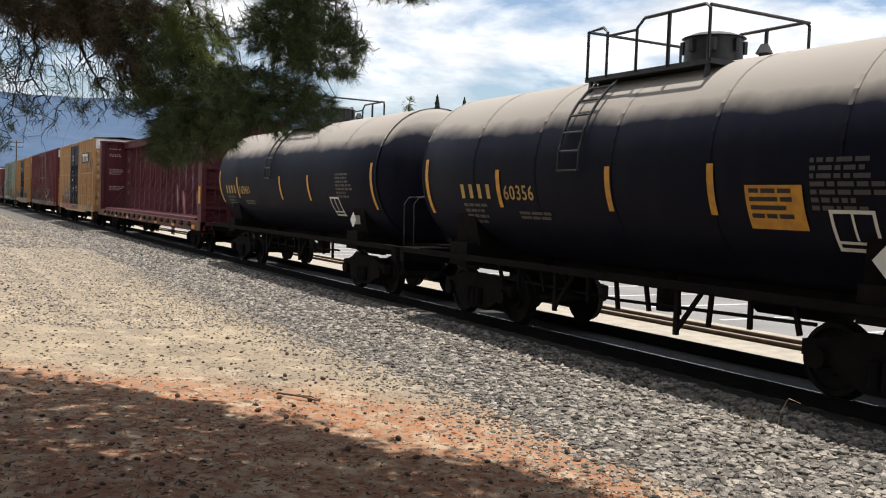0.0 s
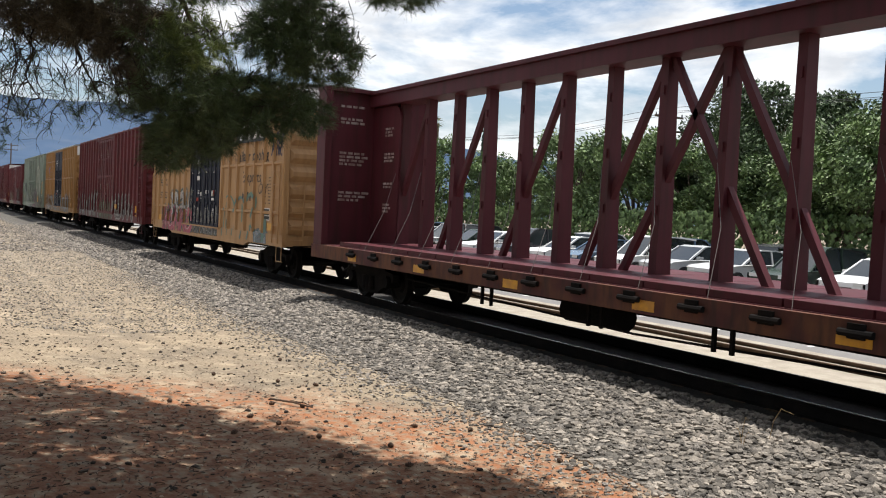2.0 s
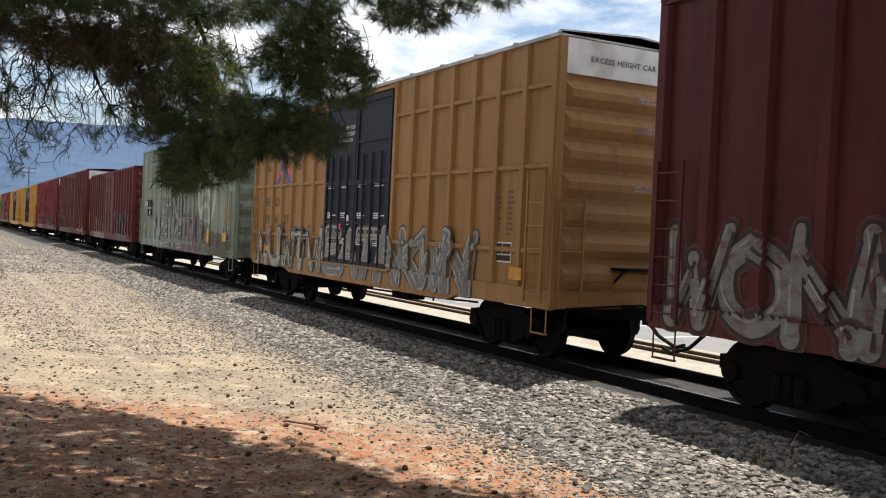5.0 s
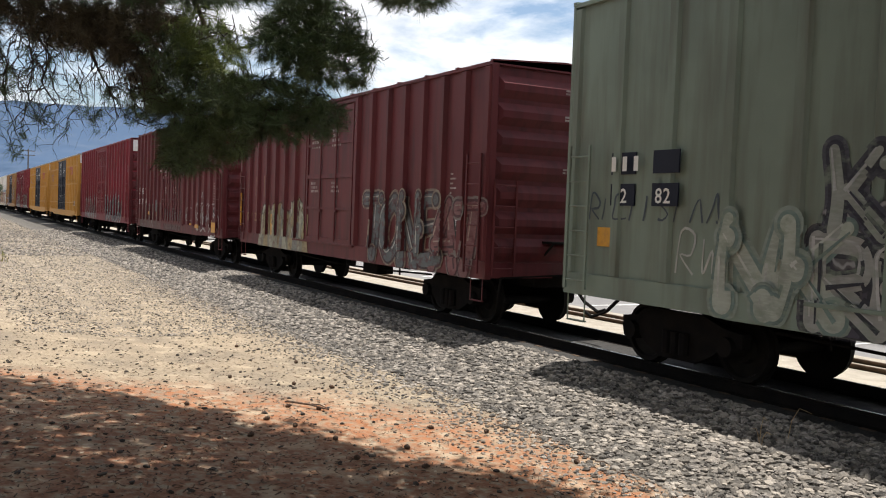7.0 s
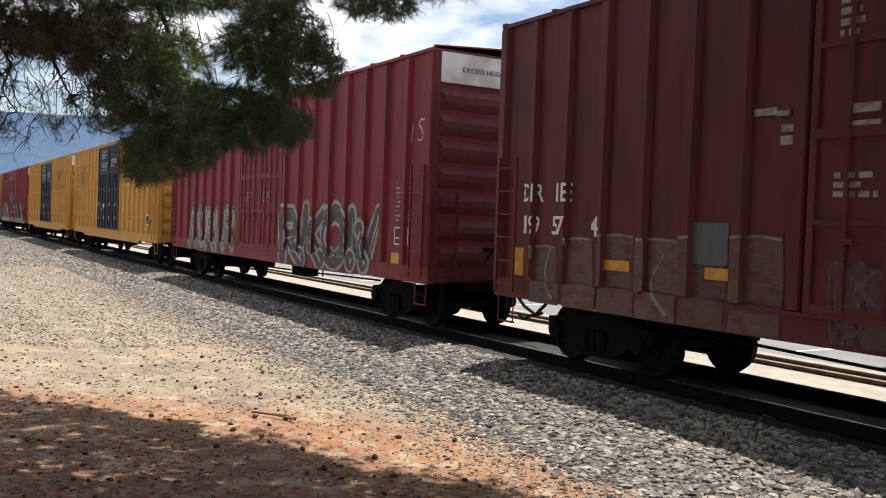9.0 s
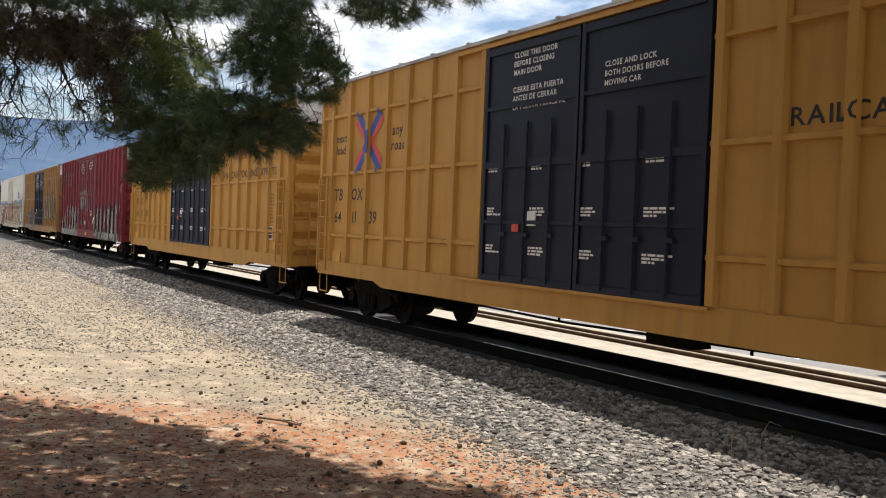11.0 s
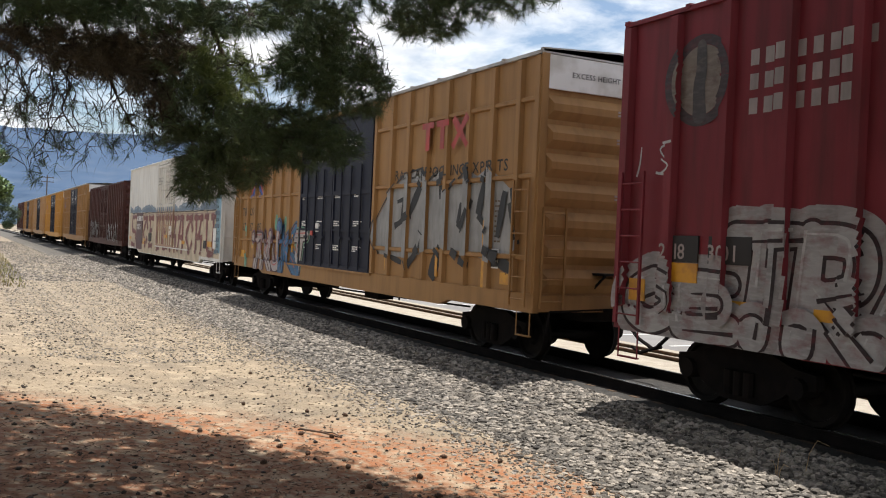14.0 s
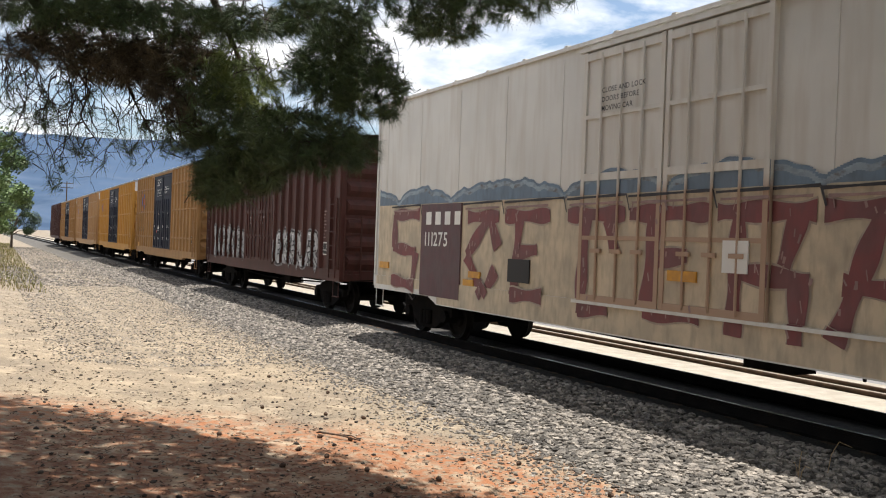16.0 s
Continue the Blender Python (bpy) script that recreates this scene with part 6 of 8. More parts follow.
smear(car, dep, -1.6, 1.7, 0.88, 1.7, 4, (0.085, 0.03, 0.03), (0.06, 0.025, 0.028), 87, shine=(0.12, 0.07, 0.065), back=(0.09, 0.045, 0.04), label="rubbed grey-brown paint on the door")
placards(car, dep, [(TAPE, [(6.42, 1.05, 0.53, 0.34), (4.1, 1.12, 0.45, 0.14), (2.7, 1.15, 0.4, 0.12), (-hf + 0.5, 1.25, 0.36, 0.42), (-hf + 2.6, 1.45, 0.5, 0.14), (-hf + 4.4, 1.45, 0.5, 0.14)]),
                    (hue((0.10, 0.10, 0.105)), [(-hf + 4.12, 1.62, 0.62, 0.5)]), (WORN, [(-2.62, 3.32, 0.3, 0.08), (-2.32, 3.30, 0.18, 0.06), (-2.25, 3.12, 0.24, 0.08), (-2.25, 2.98, 0.2, 0.1), (-1.35, 3.25, 0.3, 0.09), (-1.35, 3.05, 0.3, 0.12)])])


def draw(g):
    letters(g, "119", -hf + 0.63, 1.9, 0.38, dep)
    letters(g, "57", -hf + 1.39, 1.9, 0.38, dep)
    letters(g, "4", -hf + 2.35, 1.9, 0.38, dep)
    letters(g, "CR", -hf + 0.66, 2.38, 0.38, dep)
    letters(g, "LE", -hf + 1.45, 2.38, 0.38, dep)


stencil(car, CHALK, draw, "white stencilled car number")

car, dep, hf = ribbed("oxide-red boxcar with grey letter graffiti", -39.75, 17.9, SCARLET, 100, pitch=0.85, end_mat=OXIDE)
graffiti(car, dep, 1.5, 6.7, 0.86, 2.4, 4, (0.055, 0.07, 0.08), (0.40, 0.41, 0.40), 27, 0.34, shine=(0.13, 0.16, 0.17), back=(0.28, 0.29, 0.28))
graffiti(car, dep, -hf + 2.2, -2.2, 0.9, 2.3, 5, (0.28, 0.29, 0.28), (0.04, 0.04, 0.045), 28, 0.25, shine=(0.45, 0.45, 0.45), back=(0.24, 0.23, 0.2))
scrawl(car, dep, hf - 0.9, 3.5, 0.5, 0.5, WHITE_, 29)
placards(car, dep, [(TAPE, [(hf - 1.5, 1.1, 0.4, 0.3)])])

car, dep, hf = ttx("clean yellow boxcar with black double doors", -60.14, 18.72, YELLOW2, 4.9, 110, ("64", "11", "39"))
TTXRED = hue((0.42, 0.05, 0.045))


def slogan(car, dep, x):
    g = Geo()
    for i_ in range(2):
        g.box(x + i_ * 0.62, x + 0.5 + i_ * 0.62, -1.566, -1.558, 4.22, 4.34)
        g.box(x + 0.17 + i_ * 0.62, x + 0.33 + i_ * 0.62, -1.566, -1.558, 3.78, 4.22)
    part("emblem_bars", g, TTXRED, car, "red bars of an emblem")
    g = Geo()
    brush(g, [(x + 1.3, 4.34), (x + 1.85, 3.78)], 0.17, lambda q, z=9: -1.555, 0.006, False)
    brush(g, [(x + 1.85, 4.34), (x + 1.3, 3.78)], 0.17, lambda q, z=9: -1.555, 0.009, False)
    part("emblem_cross", g, TTXRED, car, "red crossed strokes of an emblem")

    def draw_(g2):
        letters(g2, "RAILCAR POOLING EXPERTS", x - 1.4, 3.26, 0.29, dep, wide=1.13)
    stencil(car, INK, draw_, "black slogan lettering")


slogan(car, dep, 4.93)
car, dep, hf = ttx("clean bright yellow boxcar with black double doors", -80.64, 18.34, YELLOW2, 4.9, 120, ("64", "11", "03"))
slogan(car, dep, 4.93)

car, dep, hf = ribbed("red boxcar with black and white bubble graffiti", -100.86, 18.32, SCARLET, 130, pitch=0.86, door_w=4.8)
graffiti(car, dep, -8.85, -6.95, 0.86, 1.82, 2, (0.36, 0.36, 0.36), BLACK_, 31, 0.30, shine=(0.48, 0.48, 0.48), back=(0.31, 0.30, 0.30), label="white sprayed bubble letter with a black outline", wear=0.45, haze=0.45)
graffiti(car, dep, -7.0, -3.05, 0.86, 2.45, 4, (0.36, 0.36, 0.36), BLACK_, 34, 0.32, shine=(0.48, 0.48, 0.48), back=(0.31, 0.30, 0.30), label="white sprayed bubble letter with a black outline", wear=0.45, haze=0.45)
graffiti(car, dep, 2.15, 8.3, 0.86, 2.5, 6, (0.32, 0.36, 0.30), (0.03, 0.04, 0.05), 35, 0.34, shine=(0.45, 0.47, 0.44), back=(0.05, 0.06, 0.075), haze=0.4, label="pale green sprayed letter with a dark shadow", wear=0.45)
graffiti(car, dep, -2.1, -0.45, 2.35, 3.4, 3, (0.34, 0.34, 0.27), BLACK_, 33, 0.2, shine=(0.45, 0.45, 0.4), back=(0.25, 0.25, 0.26), label="cream sprayed letter with a black outline", wear=0.45)
graffiti(car, dep, -0.6, 0.5, 2.35, 3.35, 2, (0.05, 0.08, 0.20), BLACK_, 36, 0.2, shine=(0.40, 0.42, 0.45), back=(0.30, 0.33, 0.38), label="dark blue sprayed letter")
smear(car, dep, 0.9, 2.1, 2.3, 3.2, 2, (0.12, 0.02, 0.03), (0.04, 0.03, 0.07), 37, shine=(0.10, 0.14, 0.18), back=(0.13, 0.03, 0.03), label="blue spatter on the door")
placards(car, dep, [(CHALK, [(1.2, 2.0, 0.16, 0.26), (1.75, 1.6, 0.1, 0.2), (-0.65, 1.55, 0.2, 0.18), (2.0, 1.75, 0.3, 0.2)]), (hue((0.02, 0.25, 0.08)), [(-1.75, 1.55, 0.24, 0.2)])])
scrawl(car, dep, 8.4, 3.1, 0.75, 0.4, (0.25, 0.33, 0.36), 38)
scrawl(car, dep, 8.35, 2.75, 0.8, 0.35, (0.25, 0.33, 0.36), 39)
placards(car, dep, [(TAPE, [(-hf + 0.3, 1.3, 0.32, 0.3), (-hf + 1.1, 1.6, 0.5, 0.25), (-hf + 2.0, 1.3, 0.5, 0.13), (-hf + 3.4, 1.3, 0.5, 0.13), (hf - 1.4, 1.35, 0.4, 0.2), (hf - 0.4, 1.8, 0.1, 0.6), (-0.4, 0.98, 0.5, 0.14)]),
                    (INK, [(-hf + 0.9, 1.86, 0.7, 0.34), (-hf + 1.78, 1.86, 0.7, 0.34)])])
eg = Geo()
swipe(eg, [(-7.66 + 0.50 * math.cos(a * 0.2618), 4.18 + 0.52 * math.sin(a * 0.2618)) for a in range(25)], 0.13, 0.13, dep, 0.006, False, lane=0.03)
part("emblem", eg, spray_coat((0.05, 0.045, 0.05), 0.35, (0.18, 0.022, 0.031)), car, "dark round emblem ring")
eg = Geo()
swipe(eg, [(-7.66 + 0.26 * math.cos(a * 0.2618), 4.18 + 0.27 * math.sin(a * 0.2618)) for a in range(25)], 0.36, 0.36, dep, 0.009, False, lane=0.03)
part("emblem_field", eg, spray_coat((0.22, 0.185, 0.155), 0.5, (0.10, 0.05, 0.05)), car, "pale field of a round emblem")
eg = Geo()
swipe(eg, [(-7.66, 3.74), (-7.68, 4.1), (-7.65, 4.3), (-7.66, 4.62)], 0.24, 0.16, dep, 0.013)
part("emblem_figure", eg, spray_coat((0.06, 0.055, 0.06), 0.4, (0.22, 0.185, 0.155)), car, "dark upright shape in a round emblem")


def draw(g):
    for zz, count in ((4.24, 8), (3.95, 7), (3.66, 7)):
        for i_ in range(count):
            a = -6.84 + 0.225 * i_
            bars(g, a, zz, [[0.13]], 0.19, dep(a + 0.08) - 0.006)
    letters(g, "218", -hf + 0.97, 1.90, 0.28, lambda q, z=9: dep(q) - 0.024)
    letters(g, "301", -hf + 1.85, 1.90, 0.28, lambda q, z=9: dep(q) - 0.024)


stencil(car, hue((0.37, 0.31, 0.30)), draw, "pale name bars and car number")


def draw(g):
    for i_, word in enumerate(("Important", "Close This Door", "Before Closing", "Main Door")):
        letters(g, word, -1.72 + (0.15 if i_ in (0, 3) else 0), 4.70 - i_ * 0.15, 0.14, dep, 0.15, 0.06)
    for i_, word in enumerate(("Close And Lock", "Both Doors Before", "Moving Car")):
        letters(g, word, 0.62 + (0.12 if i_ != 1 else 0), 4.70 - i_ * 0.15, 0.14, dep, 0.15, 0.06)


stencil(car, CHALK, draw, "white door notices in slanted letters")
scrawl(car, dep, -hf + 0.3, 3.0, 0.8, 0.5, WHITE_, 34)

car, dep, hf = ttx("yellow boxcar with black doors and large silver graffiti", -121.2, 18.29, YELLOW3, 4.9, 140, ("67", "17", "05"))
slogan(car, dep, 4.93)
def along(line, x):
    for (p, za), (q, zb) in zip(line, line[1:]):
        if p <= x <= q:
            return za + (zb - za) * (x - p) / (q - p)
    return line[-1][1]


silver_g, black_g = Geo(), Geo()
hi_line = [(2.48, 2.03), (2.64, 2.41), (3.32, 2.98), (4.0, 3.33), (5.01, 3.47), (5.15, 3.18), (5.56, 3.38), (5.9, 2.93), (6.76, 3.34), (7.1, 3.2), (7.5, 3.36), (8.3, 2.9), (8.55, 2.2)]
lo_line = [(2.48, 2.0), (2.84, 1.65), (4.33, 1.61), (4.99, 1.73), (5.77, 1.91), (6.31, 1.72), (7.05, 1.76), (8.0, 1.6), (8.55, 1.9)]
for i_ in range(152):
    xa = 2.48 + 0.04 * i_
    ya = dep(xa + 0.02) - 0.005
    silver_g.face((xa, ya, along(lo_line, xa)), (xa + 0.04, ya, along(lo_line, xa + 0.04)), (xa + 0.04, ya, along(hi_line, xa + 0.04)), (xa, ya, along(hi_line, xa)))
for i_, (st, w_) in enumerate((([(5.06, 3.41), (4.29, 2.48)], 0.24), ([(4.40, 2.52), (3.62, 2.27)], 0.19), ([(3.72, 2.79), (4.06, 2.85)], 0.12), ([(4.04, 2.85), (3.96, 2.33)], 0.13), ([(5.66, 3.34), (5.77, 2.83)], 0.24),
                               ([(5.02, 2.16), (4.83, 1.8)], 0.22), ([(4.9, 1.85), (4.3, 1.45)], 0.24), ([(5.77, 1.88), (5.42, 1.25)], 0.36), ([(4.04, 1.51), (3.2, 1.66)], 0.13), ([(6.3, 1.82), (6.9, 1.57)], 0.18),
                               ([(6.57, 2.72), (6.44, 2.34)], 0.14), ([(6.42, 2.36), (6.72, 2.22)], 0.15), ([(6.66, 2.22), (6.95, 2.78)], 0.15), ([(2.84, 1.65), (2.48, 2.03), (2.64, 2.41), (3.32, 2.98), (4.0, 3.33), (5.01, 3.47)], 0.05),
                               ([(5.15, 3.18), (5.56, 3.4)], 0.05), ([(5.92, 2.94), (6.75, 3.36)], 0.05), ([(7.45, 3.3), (7.2, 2.5)], 0.2), ([(7.2, 2.5), (7.6, 2.2)], 0.18), ([(8.1, 2.9), (7.9, 2.1)], 0.2), ([(7.5, 1.9), (8.4, 1.55)], 0.25), ([(8.3, 2.95), (8.58, 2.0)], 0.12), ([(6.75, 3.4), (6.9, 3.05)], 0.16))):
    brush(black_g, st, w_, dep, 0.010 + 0.0009 * i_, False)
part("graffiti_fill", silver_g, hue((0.30, 0.295, 0.29)), car, "huge flat silver sprayed letters")
part("graffiti_shadow", black_g, hue((0.02, 0.02, 0.023)), car, "black angular shadows of silver letters")
graffiti(car, dep, -6.9, -4.15, 0.82, 2.08, 3, (0.40, 0.36, 0.36), (0.045, 0.03, 0.05), 42, 0.26, back=(0.15, 0.06, 0.10), shine=(0.48, 0.13, 0.13), label="pale pink sprayed letter with red highlights", wear=0.4)
graffiti(car, dep, -4.25, -2.75, 0.82, 2.3, 1, (0.03, 0.15, 0.31), (0.015, 0.02, 0.05), 44, 0.40, back=(0.03, 0.12, 0.25), shine=(0.45, 0.16, 0.16), label="blue sprayed letter with a dark outline", wear=0.3)
graffiti(car, dep, -2.95, -1.9, 0.82, 2.3, 1, (0.46, 0.44, 0.43), (0.03, 0.03, 0.035), 41, 0.32, back=(0.14, 0.30, 0.22), shine=(0.50, 0.15, 0.15), label="white sprayed letter in a mint cloud", wear=0.35)
mint = spray_coat((0.16, 0.38, 0.27), 0.4)
for i_, (mx_, mz_) in enumerate(((-7.75, 2.02), (-7.72, 1.12), (-4.75, 2.36), (-3.9, 2.30), (-6.95, 1.75))):
    g = Geo()
    swipe(g, [(mx_, mz_ - 0.12), (mx_ + 0.05, mz_ + 0.12)], 0.26, 0.2, dep, 0.0035)
    part("paint_blot", g, mint, car, "mint green sprayed blot")
placards(car, dep, [(TAPE, [(3.2, 1.3, 0.1, 0.5), (5.6, 1.3, 0.1, 0.55), (7.4, 1.2, 0.1, 1.2), (-hf + 2.0, 1.5, 0.1, 0.5), (-3.2, 1.5, 0.1, 0.5)])])

reefer("white refrigerator car with a red and blue mural", -142.375, 20.3)

car, dep, hf = ribbed("dark brown boxcar with white block graffiti", -162.56, 15.45, BROWN, 150, top=4.77, pitch=0.7, band=False)
graffiti(car, dep, 1.9, 5.9, 1.1, 2.3, 5, (0.5, 0.5, 0.5), BLACK_, 43, 0.24)
graffiti(car, dep, -hf + 1.5, -1.9, 1.2, 2.3, 4, (0.4, 0.4, 0.4), BLACK_, 44, 0.22)
pos = -172.35
for i_, (ln, mt, num) in enumerate(((17.4, YELLOW3, ("66", "20", "81")), (17.8, YELLOW2, ("64", "15", "52")), (17.8, YELLOW, ("66", "07", "13")), (18.2, YELLOW3, ("67", "22", "90")))):
    ttx("far yellow boxcar with black double doors", pos - ln / 2, ln, mt, 4.9, 160 + i_ * 7, num)
    pos -= ln + 2.05
car, dep, hf = ribbed("brown-red boxcar at the tail of the train", pos - 7.8, 15.6, BROWN, 190)


def clock(t):
    a = (t - 8) / 8
    return 133.315 * a + 0.12 * a * a - 0.605 * a ** 3


def motions():
    """The whole train rolls along its straight track."""
    for car_, where_ in CARS:
        walk(car_, [(t / 2, pose(where_ + clock(t / 2), TRACK_Y, 0)) for t in range(33)])
    turns = [(k / 30, pose(0, 0, 0, 0, math.degrees(clock(k / 30) / 0.42) % 360, 0)) for k in range(481)]
    for wheel_, x_ in WHEELS:
        at_ = pose(x_, 0, -0.06)
        walk(wheel_, [(t, at_ @ m) for t, m in turns])


# ---- the place ----
rng = random.Random(4)


def ground_z(x, y):
    z = -0.45
    if y < 3.0:
        z += min(0.4, (3.0 - y) * 0.09)
    if y > 12.5:
        z += 0.10
    if x > -60:
        z += 0.02 * noise.noise((x * 0.35, y * 0.35, 0.0)) + 0.008 * noise.noise((x * 1.7, y * 1.7, 3.0))
    return z


def ground_material():
    """Pale trodden dirt, a belt of red needle litter, coloured darker in the pine's shade, and grey stone dust towards
    the track.
    """
    m = surface("dry_ground", (0.262, 0.205, 0.138), (0.18, 0.142, 0.10), (0.10, 0.076, 0.054), scale=0.9, fine=26, rough=0.95, bump=1.0)
    nt = m.node_tree
    n, li = nt.nodes, nt.links
    bs = n["Principled BSDF"]
    co, sep, tx = n.new("ShaderNodeTexCoord"), n.new("ShaderNodeSeparateXYZ"), n.new("ShaderNodeTexNoise")
    li.new(co.outputs["Object"], sep.inputs[0])
    li.new(co.outputs["Object"], tx.inputs["Vector"])
    tx.inputs["Scale"].default_value, tx.inputs["Detail"].default_value = 0.8, 7
    t2 = n.new("ShaderNodeTexNoise")
    li.new(co.outputs["Object"], t2.inputs["Vector"])
    t2.inputs["Scale"].default_value, t2.inputs["Detail"].default_value = 9.0, 6

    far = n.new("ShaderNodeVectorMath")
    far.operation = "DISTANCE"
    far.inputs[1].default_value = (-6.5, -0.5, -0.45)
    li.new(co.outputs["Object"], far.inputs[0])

    def belt(a, b, gain, colour, last, wob, along=None):
        off, mr, mu, mx = n.new("ShaderNodeMath"), n.new("ShaderNodeMapRange"), n.new("ShaderNodeMath"), n.new("ShaderNodeMix")
        wo = n.new("ShaderNodeMath")
        wo.operation, wo.inputs[1].default_value = "MULTIPLY_ADD", wob
        li.new(tx.outputs["Fac"], wo.inputs[0])
        li.new(along or sep.outputs["Y"], wo.inputs[2])
        mr.inputs["From Min"].default_value, mr.inputs["From Max"].default_value = a, b
        li.new(wo.outputs[0], mr.inputs["Value"])
        mu.operation = "MULTIPLY"
        li.new(mr.outputs["Result"], mu.inputs[0])
        rp = n.new("ShaderNodeMapRange")
        rp.inputs["From Min"].default_value, rp.inputs["From Max"].default_value = 0.35, 0.6
        rp.inputs["To Max"].default_value = gain
        li.new(t2.outputs["Fac"], rp.inputs["Value"])
        li.new(rp.outputs["Result"], mu.inputs[1])
        mx.data_type = "RGBA"
        li.new(mu.outputs[0], mx.inputs["Factor"])
        li.new(last, mx.inputs["A"])
        mx.inputs["B"].default_value = (*colour, 1)
        return mx.outputs["Result"]
    col = bs.inputs["Base Color"].links[0].from_socket
    col = belt(5.2, 7.4, 1.0, (0.185, 0.153, 0.115), col, 1.6)
    col = belt(-13.0, -30.0, 0.85, (0.165, 0.138, 0.105), col, 6.0, sep.outputs["X"])
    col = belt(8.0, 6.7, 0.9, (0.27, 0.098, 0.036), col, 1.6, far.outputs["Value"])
    # the pine's shade on the litter is part of this darker brown
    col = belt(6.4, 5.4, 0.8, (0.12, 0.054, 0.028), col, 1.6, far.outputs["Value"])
    t3, r3_, m3 = n.new("ShaderNodeTexNoise"), n.new("ShaderNodeMapRange"), n.new("ShaderNodeMix")
    li.new(co.outputs["Object"], t3.inputs["Vector"])
    t3.inputs["Scale"].default_value, t3.inputs["Detail"].default_value = 2.6, 10
    r3_.inputs["From Min"].default_value, r3_.inputs["From Max"].default_value = 0.54, 0.66
    r3_.inputs["To Max"].default_value = 0.55
    li.new(t3.outputs["Fac"], r3_.inputs["Value"])
    m3.data_type = "RGBA"
    li.new(r3_.outputs["Result"], m3.inputs["Factor"])
    li.new(col, m3.inputs["A"])
    m3.inputs["B"].default_value = (0.36, 0.29, 0.20, 1)
    li.new(m3.outputs["Result"], bs.inputs["Base Color"])
    return m


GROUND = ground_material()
xs = [-3000, -1500, -800, -500, -350, -250, -200, -160, -130, -110, -90, -75, -60] + [-50 + 0.5 * i for i in range(121)] + [12, 16, 24, 40, 80, 200, 600, 3000]
ys = [-2500, -1000, -300, -100, -40, -20, -12] + [-8 + 0.4 * i for i in range(53)] + [14, 16, 20, 30, 50, 90, 200, 500, 1200, 3000]
gv = [(x, y, ground_z(x, y) if -60 <= x <= 12 and y < 16 else (-0.38 if y > 12.5 else -0.45 + min(0.4, max(0, 3 - y) * 0.09))) for y in ys for x in xs]
nx = len(xs)
gf = [(j * nx + i, j * nx + i + 1, (j + 1) * nx + i + 1, (j + 1) * nx + i) for j in range(len(ys) - 1) for i in range(nx - 1)]
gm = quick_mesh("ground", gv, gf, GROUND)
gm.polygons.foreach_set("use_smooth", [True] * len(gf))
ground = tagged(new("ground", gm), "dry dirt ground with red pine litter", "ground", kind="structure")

# ballast bank
STONE = island_tint(surface("grey_ballast_stone", (0.190, 0.165, 0.138), (0.075, 0.067, 0.060), (0.29, 0.26, 0.225), scale=6, fine=60, rough=0.9), 0.7)
# oily bed, its colour darkened further for the shade under the train
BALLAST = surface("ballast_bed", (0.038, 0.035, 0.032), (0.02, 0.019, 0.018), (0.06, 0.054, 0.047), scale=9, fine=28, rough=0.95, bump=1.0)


def bank_z(y):
    for a, b, za, zb in ((5.9, 6.9, -0.455, -0.37), (6.9, 7.9, -0.37, -0.20), (7.9, 8.3, -0.20, -0.178), (8.3, 11.0, -0.178, -0.178), (11.0, 11.9, -0.178, -0.40)):
        if a <= y <= b:
            return za + (zb - za) * (y - a) / (b - a)
    return -0.46


SHOULDER = surface("ballast_shoulder", (0.085, 0.076, 0.066), (0.045, 0.041, 0.036), (0.15, 0.135, 0.115), scale=9, fine=28, rough=0.95, bump=1.0)
bg = Geo()
bg.extrude_x([(5.9, -0.62), (5.9, -0.455), (6.9, -0.37), (7.9, -0.20), (8.3, -0.178), (8.3, -0.62)], -420, 40)
ballast = tagged(part("ballast", bg, SHOULDER), "brown-grey crushed-stone ballast shoulder", "ballast", kind="structure")
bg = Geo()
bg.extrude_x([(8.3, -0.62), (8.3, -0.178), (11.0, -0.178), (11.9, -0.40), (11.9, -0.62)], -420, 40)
tagged(part("track_bed", bg, BALLAST), "oily black ballast between the rails, train shade in its colour", "ballast", kind="structure")

ico = [(0, 0, 1), (0.89, 0, 0.45), (0.28, 0.85, 0.45), (-0.72, 0.53, 0.45), (-0.72, -0.53, 0.45), (0.28, -0.85, 0.45), (0.72, 0.53, -0.45), (-0.28, 0.85, -0.45), (-0.89, 0, -0.45), (-0.28, -0.85, -0.45), (0.72, -0.53, -0.45), (0, 0, -1)]
ico_f = [(0, 1, 2), (0, 2, 3), (0, 3, 4), (0, 4, 5), (0, 5, 1), (1, 6, 2), (2, 7, 3), (3, 8, 4), (4, 9, 5), (5, 10, 1), (1, 10, 6), (2, 6, 7), (3, 7, 8), (4, 8, 9), (5, 9, 10)]


def stone_shape(r):
    """One rough stone, flat below."""
    a = r.uniform(0, 6.28)
    c, s = math.cos(a), math.sin(a)
    kx, ky, kz = r.uniform(0.8, 1.35), r.uniform(0.6, 1.0), r.uniform(0.45, 0.8)
    out = []
    for x, y, z in ico[:11]:
        j = r.uniform(0.6, 1.3)
        x, y, z = x * kx * j, y * ky * j, z * kz * j
        out.append((x * c - y * s, x * s + y * c, z))
    return out


def heap(name, spots, mat, label, category):
    v, f = [], []
    for x, y, z, size in spots:
        k = len(v)
        v += [(x + a * size, y + b * size, z + c * size) for a, b, c in stone_shape(rng)]
        f += [tuple(k + i for i in t) for t in ico_f if 11 not in t]
    return tagged(new(name, quick_mesh(name, v, f, mat)), label, category, kind="stuff")


